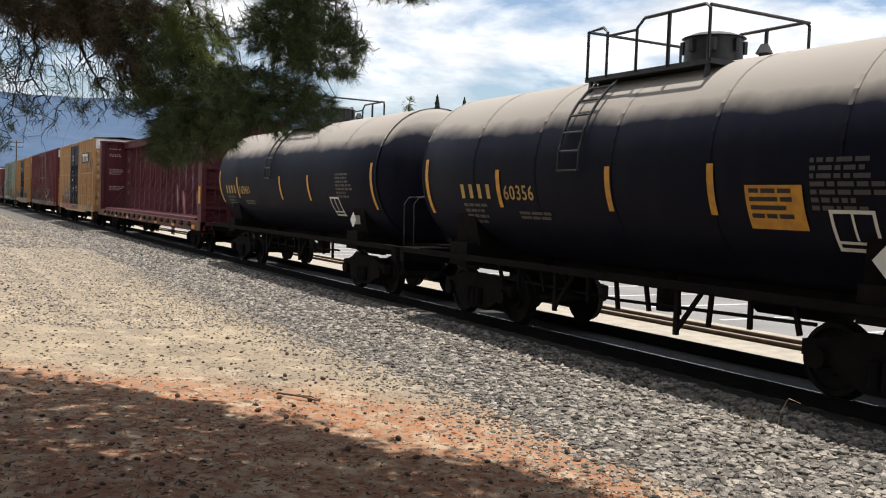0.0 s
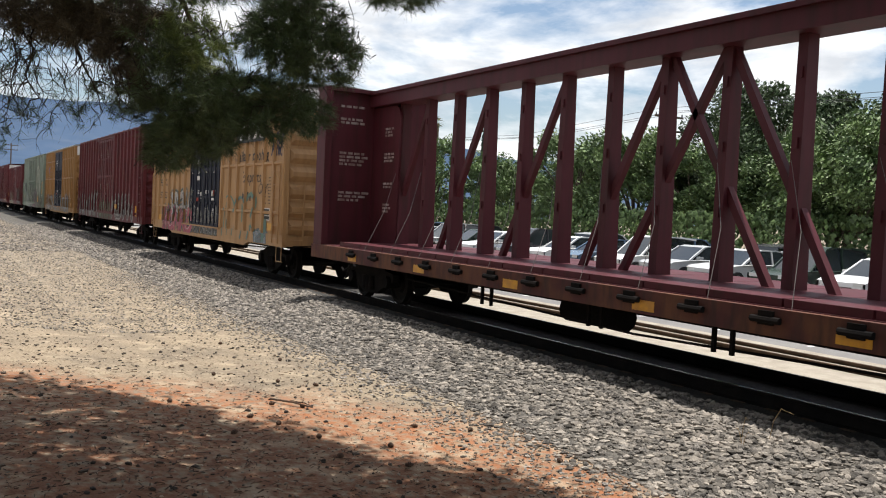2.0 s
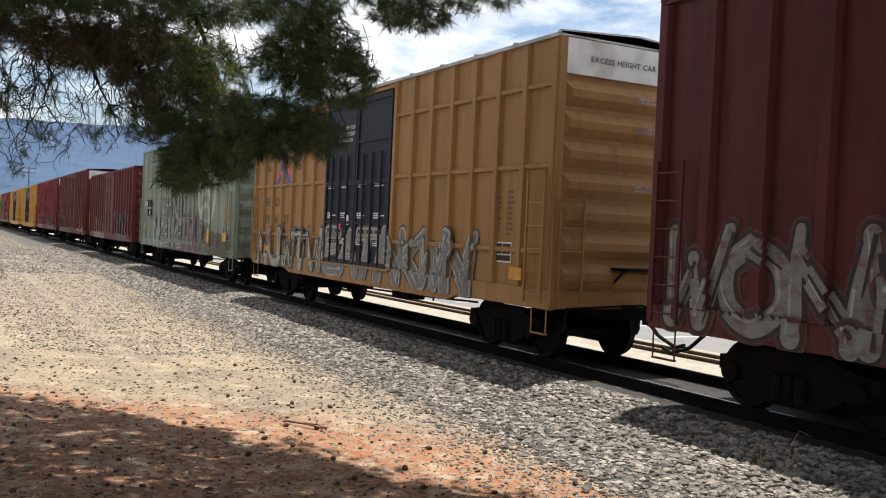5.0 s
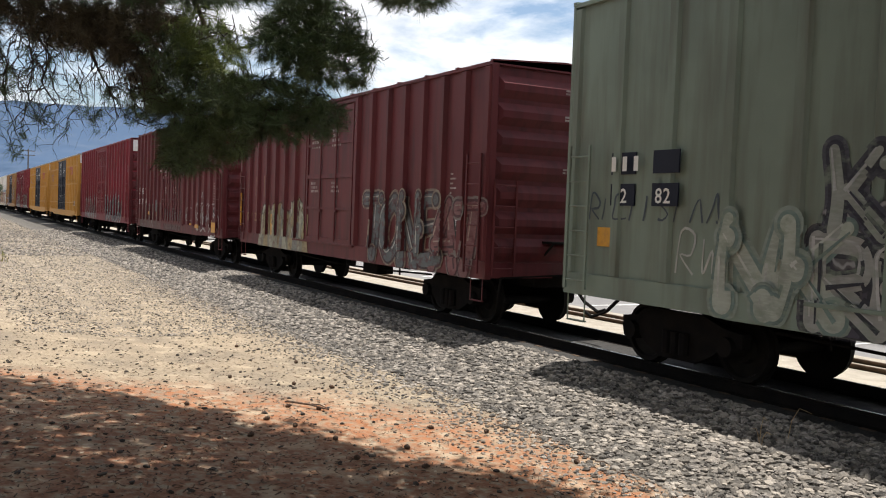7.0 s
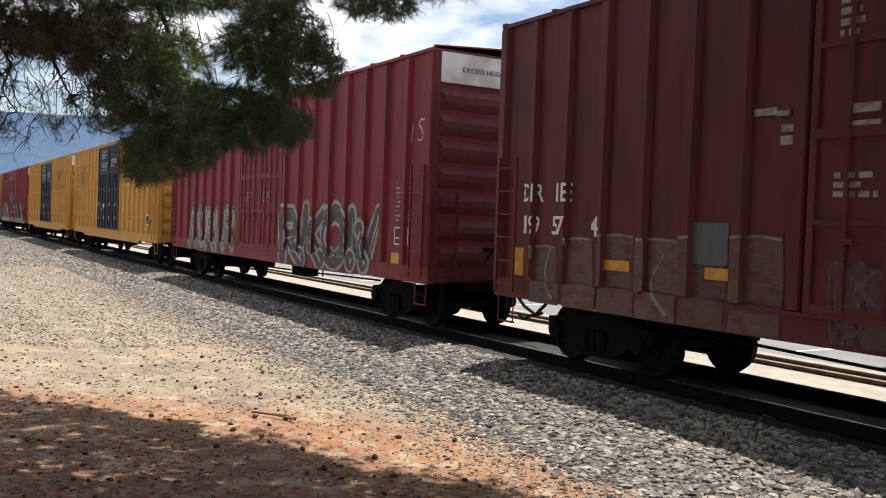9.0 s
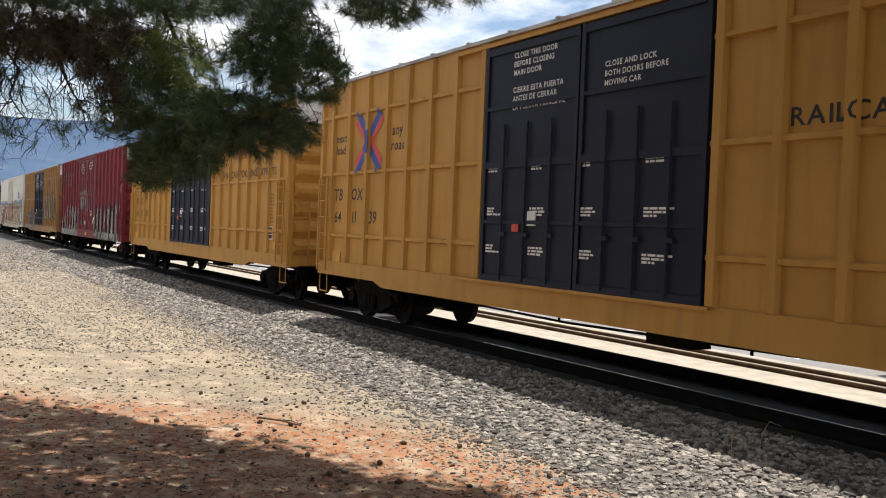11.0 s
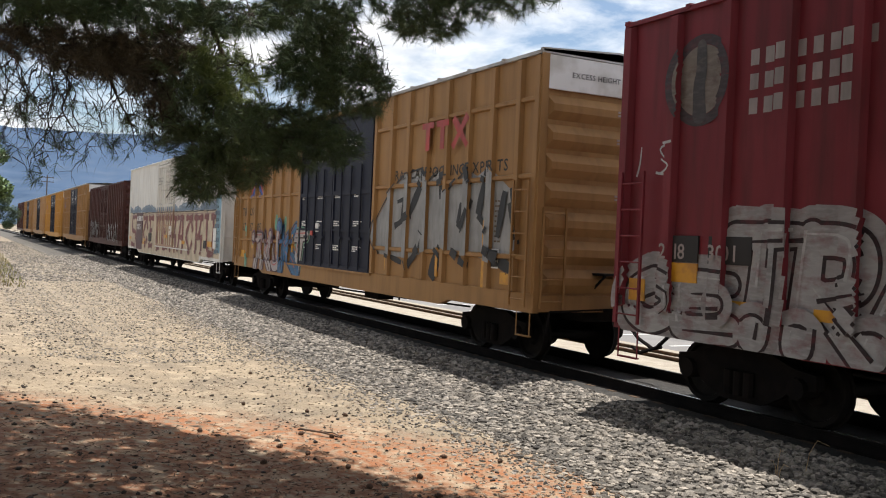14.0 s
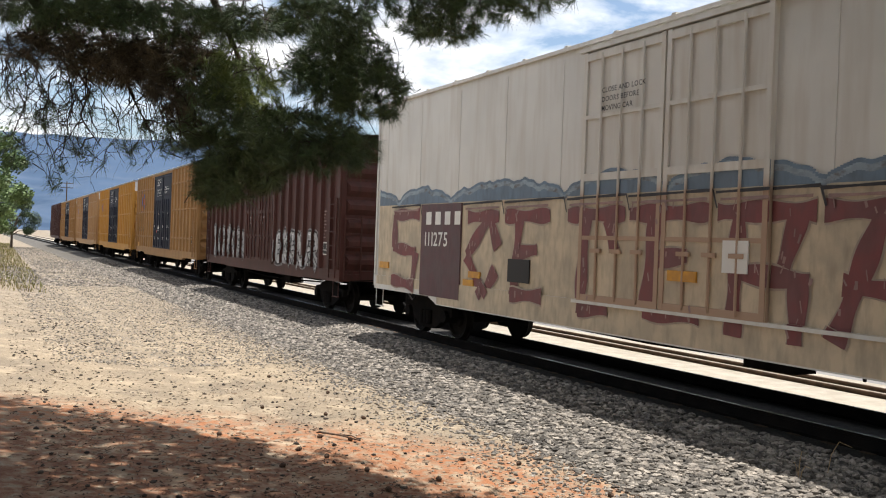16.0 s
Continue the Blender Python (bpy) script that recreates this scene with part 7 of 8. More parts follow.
spots = []
for _ in range(36000):
    x = -4.0 - 26.0 * rng.random() ** 1.25
    y = 4.2 + 4.3 * rng.random() ** 0.7
    if y < 6.0 and rng.random() > 0.02 + 0.9 * max(0, (y - 4.5) / 1.5) ** 1.6:
        continue
    spots.append((x, y, max(bank_z(y), ground_z(x, y)) + 0.004, 0.014 + 0.05 * rng.random() ** 1.7 * min(1, max(0.3, (y - 4.4) / 2))))
for _ in range(9000):
    x, y = rng.uniform(-75, -29), rng.uniform(5.9, 8.6)
    spots.append((x, y, max(bank_z(y), -0.45) + 0.006, rng.uniform(0.035, 0.07)))
for _ in range(13000):
    x = -17 - 56 * rng.random() ** 1.3
    y = rng.uniform(1.2, 6.4)
    spots.append((x, y, (ground_z(x, y) if x > -60 else -0.45) + 0.003, rng.uniform(0.012, 0.03) * (1 + max(0, -x - 20) * 0.012)))
for _ in range(2500):
    x, y = rng.uniform(-30, -4), rng.uniform(11.2, 12.3)
    spots.append((x, y, max(bank_z(y), -0.38) + 0.004, rng.uniform(0.02, 0.04)))
for _ in range(9000):
    x, y = -42 - 85 * rng.random() ** 1.2, rng.uniform(0.6, 6.5)
    spots.append((x, y, (ground_z(x, y) if x > -60 else -0.45) + 0.004, rng.uniform(0.03, 0.075)))
heap("ballast_stones", spots, STONE, "loose grey crushed ballast stones", "gravel")
single = [mesh_of("stone", (lambda g: (setattr(g, "v", [(a, b, c) for a, b, c in stone_shape(rng)]), setattr(g, "f", [t for t in ico_f if 11 not in t]), g)[-1])(Geo()), STONE) for _ in range(8)]
for i in range(280):
    x, y = rng.uniform(-9.5, -5.0), rng.uniform(6.6, 8.0)
    s = rng.uniform(0.028, 0.055)
    part("stone", single[i % 8], parent=ballast, at=pose(x, y, bank_z(y) + 0.012, 0, 0, rng.uniform(0, 360)) @ Matrix.Diagonal((s, s, s, 1)))
PEBBLE = island_tint(surface("dirt_pebble", (0.29, 0.235, 0.175), (0.13, 0.105, 0.08), scale=5, rough=0.9), 0.7)
spots = []
for _ in range(24000):
    x, y = -4.5 - 30 * rng.random() ** 1.3, rng.uniform(0.5, 6.6)
    if rng.random() > (0.16 if x > -15 else 0.35) + 0.7 * min(1, max(0, (y - 4.2) / 2)) ** 1.3:
        continue
    spots.append((x, y, ground_z(x, y) + 0.002, rng.uniform(0.008, 0.026)))
heap("pebbles", spots, PEBBLE, "small pale pebbles strewn on dirt", "pebbles")
LITTER = island_tint(surface("brown_litter", (0.085, 0.045, 0.025), (0.04, 0.024, 0.016), scale=8, rough=0.95), 0.5)
v, f = [], []
for _ in range(16000):
    x, y = -4.0 - 20 * rng.random() ** 1.2, rng.uniform(0.3, 6.2)
    if rng.random() > 1.35 - 0.13 * math.hypot(x + 6.5, y + 0.5):
        continue
    a, ln, w = rng.uniform(0, 6.28), rng.uniform(0.02, 0.09), rng.uniform(0.002, 0.006)
    z = ground_z(x, y) + 0.006
    c, s = math.cos(a) * ln / 2, math.sin(a) * ln / 2
    px, py = -math.sin(a) * w, math.cos(a) * w
    k = len(v)
    v += [(x - c - px, y - s - py, z), (x + c - px, y + s - py, z + rng.uniform(0, 0.02)), (x + c + px, y + s + py, z + 0.012), (x - c + px, y - s + py, z + 0.004)]
    f.append((k, k + 1, k + 2, k + 3))
tagged(new("needle_litter", quick_mesh("needle_litter", v, f, LITTER)), "brown pine needles and bark scraps on dirt", "litter", kind="stuff")

SCRAP = island_tint(surface("dark_scrap", (0.028, 0.022, 0.018), (0.05, 0.038, 0.028), scale=8, rough=0.95), 0.5)
heap("dark_scraps", [(x_, y_, ground_z(x_, y_) + 0.004, 0.008 + 0.032 * rng.random() ** 3) for x_, y_ in ((-4.5 - 22 * rng.random() ** 1.2, rng.uniform(0.5, 6.8)) for _ in range(2400))], SCRAP, "small dark cone scales and bark scraps on dirt", "litter")
# pine cones lie about
CONE = surface("pine_cone_brown", (0.045, 0.028, 0.018), (0.09, 0.05, 0.03), scale=30, rough=0.9)
cg = Geo()
rings = []
for i in range(9):
    t = i / 8
    r = 0.030 * math.sin(math.pi * (0.12 + 0.83 * t)) * (1.0 if i % 2 else 0.72)
    rings.append([(t * 0.085 - 0.04, r * math.cos(j * 0.6283 + (i % 2) * 0.31), r * math.sin(j * 0.6283 + (i % 2) * 0.31)) for j in range(10)])
cg.ring(None, rings)
cone_mesh = mesh_of("pine_cone", cg, CONE)
for x, y in ((-10.3, 4.05), (-10.55, 3.75), (-10.0, 3.3), (-11.5, 4.7), (-8.3, 4.25), (-9.0, 4.9), (-15.4, 4.5), (-11.9, 4.3), (-7.2, 5.6), (-9.6, 3.5), (-8.9, 3.7), (-10.9, 2.6), (-9.3, 2.9), (-8.1, 3.6), (-13.5, 4.9), (-12.6, 3.6), (-7.6, 4.1), (-8.6, 5.4)):
    ob = new("pine_cone", cone_mesh)
    ob.matrix_basis = pose(x, y, ground_z(x, y) + 0.022, rng.uniform(-15, 15), rng.uniform(-10, 10), rng.uniform(0, 360))
    tagged(ob, "dark brown fallen pine cone on dirt", "pine cone", "fallen cones")
tw = Geo()
tw.tube([(-10.75, 3.80, -0.415), (-10.4, 3.98, -0.40), (-10.15, 4.12, -0.42)], [0.014, 0.012, 0.007])
tw.tube([(-10.5, 3.93, -0.405), (-10.3, 4.06, -0.385), (-10.1, 4.1, -0.40)], [0.009, 0.008, 0.005])
tagged(part("twig", tw, CONE), "short dead brown twig on dirt", "twig")
STRAW = surface("dry_straw", (0.42, 0.30, 0.16), (0.3, 0.2, 0.1), scale=20, rough=0.9)
sg = Geo()
for px, py, hx, hz in ((-6.55, 7.45, 0.06, 0.30), (-6.45, 7.75, 0.22, 0.36), (-6.6, 7.5, -0.08, 0.14), (-6.5, 7.42, 0.10, 0.17)):
    z = bank_z(py)
    sg.tube([(px, py, z - 0.02), (px + hx * 0.2, py, z + hz * 0.6), (px + hx * 0.6, py, z + hz), (px + hx * 1.3, py, z + hz * 0.93)], [0.004, 0.0035, 0.0025, 0.0015], 5)
tagged(part("dry_grass_stalks", sg, STRAW), "a few dry straw stalks growing in ballast", "grass")

# the track
track = tagged(empty("track"), "steel railway track on dark timber ties", "railway track", kind="structure")
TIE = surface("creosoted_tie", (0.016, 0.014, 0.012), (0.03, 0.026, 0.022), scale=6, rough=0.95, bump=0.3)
tg = Geo()
tg.box(-0.115, 0.115, -1.3, 1.3, -0.34, -0.185)
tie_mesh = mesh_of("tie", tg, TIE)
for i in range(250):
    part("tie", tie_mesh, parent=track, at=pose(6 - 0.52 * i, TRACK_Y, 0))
rail_prof = [(-0.075, -0.185), (-0.075, -0.170), (-0.012, -0.150), (-0.010, -0.045), (-0.037, -0.035), (-0.037, -0.004), (-0.03, 0.0), (0.03, 0.0), (0.037, -0.004), (0.037, -0.035), (0.010, -0.045), (0.012, -0.150), (0.075, -0.170), (0.075, -0.185)]
for y in (-0.755, 0.755):
    g = Geo()
    g.extrude_x([(TRACK_Y + y + a, b - 0.003) for a, b in rail_prof], -420, 40)
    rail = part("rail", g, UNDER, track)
    g = Geo()
    g.extrude_x([(TRACK_Y + y - 0.018, -0.004), (TRACK_Y + y - 0.015, 0.0005), (TRACK_Y + y + 0.015, 0.0005), (TRACK_Y + y + 0.018, -0.004)], -420, 40)
    part("railhead", g, RAILTOP, rail, "polished railhead")
pl = Geo()
pl.box(-0.09, 0.09, -0.14, 0.14, -0.184, -0.172)
plate = mesh_of("tie_plate", pl, RUST)
for i in range(60):
    part("tie_plate", plate, parent=track, at=pose(2 - 0.52 * i, TRACK_Y - 0.755, 0))
for y, z in ((13.1, -0.20), (13.75, -0.21)):
    g = Geo()
    g.extrude_x([(y - 0.075, z - 0.18), (y - 0.075, z - 0.16), (y - 0.012, z - 0.14), (y - 0.010, z - 0.045), (y - 0.037, z - 0.03), (y - 0.035, z), (y + 0.035, z), (y + 0.037, z - 0.03), (y + 0.010, z - 0.045), (y + 0.012, z - 0.14), (y + 0.075, z - 0.16), (y + 0.075, z - 0.18)], -300, 40)
    tagged(part("spare_rail", g, RUST), "rusty brown rail lying along the track", "rail", "spare rails", "structure")

# parking lot behind
PALE = surface("pale_strip_gravel", (0.33, 0.295, 0.24), (0.26, 0.225, 0.18), (0.17, 0.15, 0.12), scale=3, fine=40, rough=0.95, bump=0.6)
g = Geo()
g.extrude_x([(11.15, -0.6), (11.15, -0.235), (11.7, -0.27), (14.6, -0.29), (14.6, -0.6)], -300, 40)
tagged(part("gravel_strip", g, PALE), "pale gravel strip beside the track", "gravel", kind="structure")
ASPH = surface("worn_asphalt", (0.165, 0.158, 0.152), (0.125, 0.12, 0.117), (0.20, 0.19, 0.18), scale=0.7, fine=60, rough=0.92, bump=0.2)
g = Geo()
g.box(-160, 30, 14.6, 36, -0.6, -0.30)
lot = tagged(part("parking_lot", g, ASPH), "sunlit worn asphalt parking lot", "parking lot", kind="structure")
LINE = surface("white_line_paint", (0.74, 0.73, 0.70), (0.5, 0.49, 0.46), scale=6, rough=0.7)
sl = Geo()
sl.box(-0.05, 0.05, 0, 4.6, 0, 0.004)
slm = mesh_of("stall_line", sl, LINE)
for i in range(26):
    part("stall_line", slm, parent=lot, at=pose(-4.5 - 2.45 * i, 15.2, -0.298))
    part("stall_line", slm, parent=lot, at=pose(-4.5 - 2.75 * i, 24.6, -0.298))

# parked cars
GLASS = surface("car_glass", (0.02, 0.025, 0.03), rough=0.08, spec=0.8)
TYRE = surface("tyre_rubber", (0.02, 0.02, 0.02), rough=0.9)
RIM = surface("alloy_rim", (0.45, 0.45, 0.45), rough=0.3, metal=0.8)
LAMP = surface("lamp_glass", (0.6, 0.6, 0.58), rough=0.15)


def parked_car(label, mat, m, tall=1.45, long=4.6, van=False):
    car = tagged(empty("parked_car", m), label, "car", "cars in the parking lot")
    h, L = tall, long / 2
    bl = [(-L, 0.35), (-L, 0.72), (-L * 0.9, 0.82), (-L * 0.52, 0.90), (L * 0.62, 0.92), (L * 0.96, 0.86), (L, 0.6), (L, 0.35)]
    g = Geo()
    for w0, w1, y in ((0.88, 0.88, 0),):
        g.ring(None, [[(x, -0.80, z) for x, z in bl], [(x, -0.88, z * 0.97 + 0.01) for x, z in bl], [(x, 0.88, z * 0.97 + 0.01) for x, z in bl], [(x, 0.80, z) for x, z in bl]])
    part("body", g, mat, car, smooth=True)
    cab = [(-L * 0.50, 0.88), (-L * 0.12, h - 0.06), (0.0, h), (L * 0.45, h - 0.02), (L * 0.80, h - 0.1 if van else 0.92), (L * 0.86, 0.90)]
    g = Geo()
    g.ring(None, [[(x, -0.80 + (z - 0.88) * 0.22, z) for x, z in cab], [(x, 0.80 - (z - 0.88) * 0.22, z) for x, z in cab]])
    part("cabin", g, GLASS, car, "dark glazed cabin")
    r = Geo()
    r.ring(None, [[(x, s * (0.69 if abs(s) == 1 else 0), z + 0.012) for x, z in cab[1:5]] + [(x, s * 0.69, z - 0.035) for x, z in reversed(cab[1:5])] for s in (-1, 1)])
    part("roof", r, mat, car)
    pl_ = Geo()
    for s in (-1, 1):
        for x0, x1 in ((cab[0], cab[1]), (cab[4], cab[3])):
            pl_.beam((x0[0], s * 0.80, x0[1]), (x1[0], s * 0.69, x1[1]), 0.07, 0.07)
        pl_.beam((L * 0.2, s * 0.80, 0.9), (L * 0.2, s * 0.69, h - 0.03), 0.06, 0.06)
        pl_.box(-L * 0.36, -L * 0.28, s * 0.95 - 0.1, s * 0.95 + 0.1, 0.92, 1.04)
    part("pillars", pl_, mat, car)
    for s in (-1, 1):
        lg_ = Geo()
        lg_.box(-L - 0.015, -L + 0.2, s * 0.62 - 0.17, s * 0.62 + 0.17, 0.60, 0.72)
        part("headlight", lg_, LAMP, car)
        for x in (-L * 0.62, L * 0.60):
            w = Geo()
            w.cyl((x, s * 0.68, 0.32), (x, s * 0.89, 0.32), 0.32, n=18)
            wo = part("wheel", w, TYRE, car)
            w = Geo()
            w.cyl((x, s * 0.875, 0.32), (x, s * 0.897, 0.32), 0.2, n=14)
            part("rim", w, RIM, wo)
    gr = Geo()
    gr.box(-L - 0.012, -L + 0.1, -0.4, 0.4, 0.42, 0.56)
    part("grille", gr, TYRE, car)
    return car


COATS = [("white", (0.75, 0.75, 0.74)), ("silver", (0.42, 0.43, 0.44)), ("white", (0.72, 0.72, 0.72)), ("blue-grey", (0.10, 0.15, 0.22)), ("silver", (0.5, 0.5, 0.5)), ("dark grey", (0.05, 0.05, 0.055)), ("white", (0.7, 0.7, 0.69)), ("dark green", (0.02, 0.035, 0.025))]
coats = {}
for i in range(17):
    nm, c = COATS[(i * 5) % 8]
    if c not in coats:
        coats[c] = surface("car_paint", c, rough=0.25, spec=0.6)
    parked_car(f"{nm} parked car on sunny asphalt", coats[c], pose(-13.2 - 2.75 * i + rng.uniform(-0.15, 0.15), 27.3 + rng.uniform(-0.3, 0.3), -0.3, 0, 0, 90), 1.45 if i % 3 else 1.72, 4.6 if i % 3 else 4.8, i % 3 == 0)
    if i % 2 == 0:
        nm, c = COATS[(i * 3 + 1) % 8]
        if c not in coats:
            coats[c] = surface("car_paint", c, rough=0.25, spec=0.6)
        parked_car(f"{nm} parked car in the second row", coats[c], pose(-14.5 - 3.1 * i, 33.2, -0.3, 0, 0, -90), 1.6, 4.6, True)
parked_car("black parked car in the front stall", surface("black_car_paint", (0.012, 0.012, 0.014), rough=0.25), pose(-9.0, 17.2, -0.3, 0, 0, 90))

# trees behind the lot
LEAF = island_tint(surface("green_leaves", (0.135, 0.195, 0.065), (0.075, 0.12, 0.042), scale=0.6, rough=0.6, low=0.4, high=0.6), 0.45)
LEAF2 = island_tint(surface("dark_leaves", (0.07, 0.105, 0.042), (0.042, 0.07, 0.03), scale=0.6, rough=0.6), 0.4)
BARK = surface("grey_brown_bark", (0.11, 0.08, 0.058), (0.06, 0.045, 0.035), scale=4, fine=25, rough=0.95, bump=0.5)


def broadleaf(height, spread_, mat, seed, count=16000, leaf=0.125):
    """A trunk with forking limbs and a crown of loose leaf clumps."""
    r = random.Random(seed)
    root = empty("tree")
    g = Geo()
    th = height * 0.3
    g.tube([(0, 0, -0.3), (0.05, 0, th * 0.5), (0.0, 0.08, th)], [0.22, 0.17, 0.14], 8)
    centres = []
    for i in range(26):
        a, q = r.uniform(0, 6.28), r.random() ** 0.5
        z = height * r.uniform(0.30, 0.94)
        rad = spread_ * q * (1.05 - 0.75 * abs((z / height) - 0.55))
        c = Vector((math.cos(a) * rad, math.sin(a) * rad, z))
        centres.append((c, r.uniform(0.5, 1.0) * spread_ * 0.36))
        if i < 9:
            g.tube([(0, 0.08, th * r.uniform(0.7, 1)), (c.x * 0.4, c.y * 0.4, th + (c.z - th) * 0.55), tuple(c)], [0.10, 0.06, 0.02], 6)
    part("trunk", g, BARK, root)
    v, f = [], []
    for _ in range(count):
        c, rad = r.choice(centres)
        d = Vector((r.gauss(0, 1), r.gauss(0, 1), r.gauss(0, 0.8))).normalized() * rad * r.random() ** 0.4
        p = c + d
        n1 = Vector((r.gauss(0, 1), r.gauss(0, 1), r.gauss(0, 1) + 0.5)).normalized()
        n2 = n1.orthogonal().normalized()
        n3 = n1.cross(n2)
        s = leaf * r.uniform(0.6, 1.3)
        k = len(v)
        v += [tuple(p - n2 * s), tuple(p + n3 * s * 0.5), tuple(p + n2 * s), tuple(p - n3 * s * 0.5)]
        f.append((k, k + 1, k + 2, k + 3))
    part("crown", quick_mesh("crown", v, f, mat), parent=root)
    return root


kinds = [broadleaf(8.0, 3.2, LEAF, 1), broadleaf(7.2, 3.4, LEAF, 2), broadleaf(9.5, 3.4, LEAF2, 3, 15000, 0.115)]
for t_ in kinds:
    tagged(t_, "leafy green tree behind the parking lot", "tree", "trees behind the lot")
kinds[0].matrix_basis = pose(-22, 41, -0.35)
kinds[1].matrix_basis = pose(-30, 40, -0.35, 0, 0, 40)
kinds[2].matrix_basis = pose(-31, 45, -0.35)
for i in range(24):
    k_ = kinds[i % 2 if i % 5 else 0]
    x = -4 - 4.6 * i
    s = rng.uniform(0.85, 1.08)
    ob = copy_thing(k_, pose(x + rng.uniform(-1, 1), 38.5 + rng.uniform(-1.5, 4), -0.4, 0, 0, rng.uniform(0, 360)))
    ob.scale = (s, s, s * rng.uniform(0.95, 1.1))
for x, y, s in ((-36, 49, 1.12), (-40, 47, 1.0), (-52, 50, 0.95), (-18, 46, 1.0), (-9, 47, 1.05), (-38.5, 43.5, 1.14), (-41.5, 44.5, 1.05), (-35, 44, 1.08)):
    ob = copy_thing(kinds[2], pose(x, y, -0.4, 0, 0, rng.uniform(0, 360)))
    ob.scale = (s, s, s)
ob = copy_thing(kinds[0], pose(-58, -0.9, -0.3, 0, 0, 20))
ob.scale = (1.0, 1.0, 0.95)
ob = copy_thing(kinds[1], pose(-80, -1.2, -0.3, 0, 0, 70))
ob = copy_thing(kinds[2], pose(-120, 3.0, -0.3, 0, 0, 70))
ob.scale = (0.8, 0.8, 0.6)

v, f = [], []
for _ in range(26000):
    x, y, z = rng.uniform(-90, 5), 36.6 + rng.uniform(-0.9, 0.9), -0.3 + 3.0 * rng.random() ** 1.3
    s, a = rng.uniform(0.07, 0.17), rng.uniform(0, 6.28)
    k = len(v)
    v += [(x - s * math.cos(a), y - s * math.sin(a), z), (x, y, z - s), (x + s * math.cos(a), y + s * math.sin(a), z + s * 0.3), (x, y + s * 0.3, z + s)]
    f.append((k, k + 1, k + 2, k + 3))
tagged(new("hedge", quick_mesh("hedge", v, f, LEAF)), "low green hedge behind the parking lot", "hedge", kind="stuff")
GRASSY = island_tint(surface("dry_yellow_grass", (0.22, 0.18, 0.07), (0.14, 0.145, 0.045), scale=0.4, rough=0.9), 0.4)
v, f = [], []
for _ in range(16000):
    x, y = rng.uniform(-150, -36), 0.0
    y = rng.uniform(-6.0, 2.2) + (x + 36) * -0.012
    h_, a = rng.uniform(0.08, 0.3), rng.uniform(0, 6.28)
    k = len(v)
    z = -0.45 + min(0.4, max(0, 3 - y) * 0.09)
    v += [(x - 0.02 * math.cos(a), y - 0.02 * math.sin(a), z - 0.02), (x + 0.02 * math.cos(a), y + 0.02 * math.sin(a), z - 0.02), (x + rng.uniform(-0.1, 0.1), y + rng.uniform(-0.1, 0.1), z + h_)]
    f.append((k, k + 1, k + 2))
tagged(new("dry_grass", quick_mesh("dry_grass", v, f, GRASSY)), "dry yellow-green grass beside the track", "grass", kind="stuff")

# unseen trees added behind the standpoint to hold off sky light
for i in range(13):
    ob = copy_thing(kinds[2], pose(-34 + 4.2 * i + rng.uniform(-1, 1), -9.5 - 3.5 * (i % 2) + rng.uniform(-1, 1), -0.2, 0, 0, rng.uniform(0, 360)))
    tagged(ob, "dense dark tree added out of view to block sky light", "tree", "grove trees")
    ob.scale = (1.0, 1.0, 0.72)

# palms, cypresses, poles
FROND = surface("palm_frond", (0.045, 0.07, 0.025), (0.09, 0.085, 0.035), scale=2, rough=0.6)


def palm(x, y, top):
    root = tagged(empty("palm_tree", pose(x, y, -0.4)), "tall slim fan palm with shaggy crown", "palm tree", "far palms")
    g = Geo()
    g.tube([(0, 0, -0.2), (0.1, 0, top * 0.5), (0.0, 0, top - 1.2)], [0.28, 0.2, 0.18], 8)
    part("trunk", g, BARK, root)
    v, f = [], []
    r = random.Random(int(x * 10))
    for i in range(46):
        a, e = r.uniform(0, 6.28), r.uniform(-1.2, 1.25)
        d = Vector((math.cos(a) * math.cos(e), math.sin(a) * math.cos(e), math.sin(e)))
        o = Vector((0, 0, top - 1.0))
        tip = o + d * r.uniform(1.0, 1.7) + Vector((0, 0, -0.25))
        side = d.cross(Vector((0, 0, 1))).normalized()
        for j in range(9):
            q = (j - 4) / 4
            k = len(v)
            b = o + (tip - o) * 0.5
            v += [tuple(b - side * 0.03), tuple(b + side * 0.03), tuple(tip + side * q * 0.6 - (tip - o) * abs(q) * 0.25)]
            f.append((k, k + 1, k + 2))
        k = len(v)
        v += [tuple(o), tuple(o + (tip - o) * 0.55 + side * 0.04), tuple(o + (tip - o) * 0.55 - side * 0.04)]
        f.append((k, k + 1, k + 2))
    part("crown", quick_mesh("crown", v, f, FROND), parent=root)


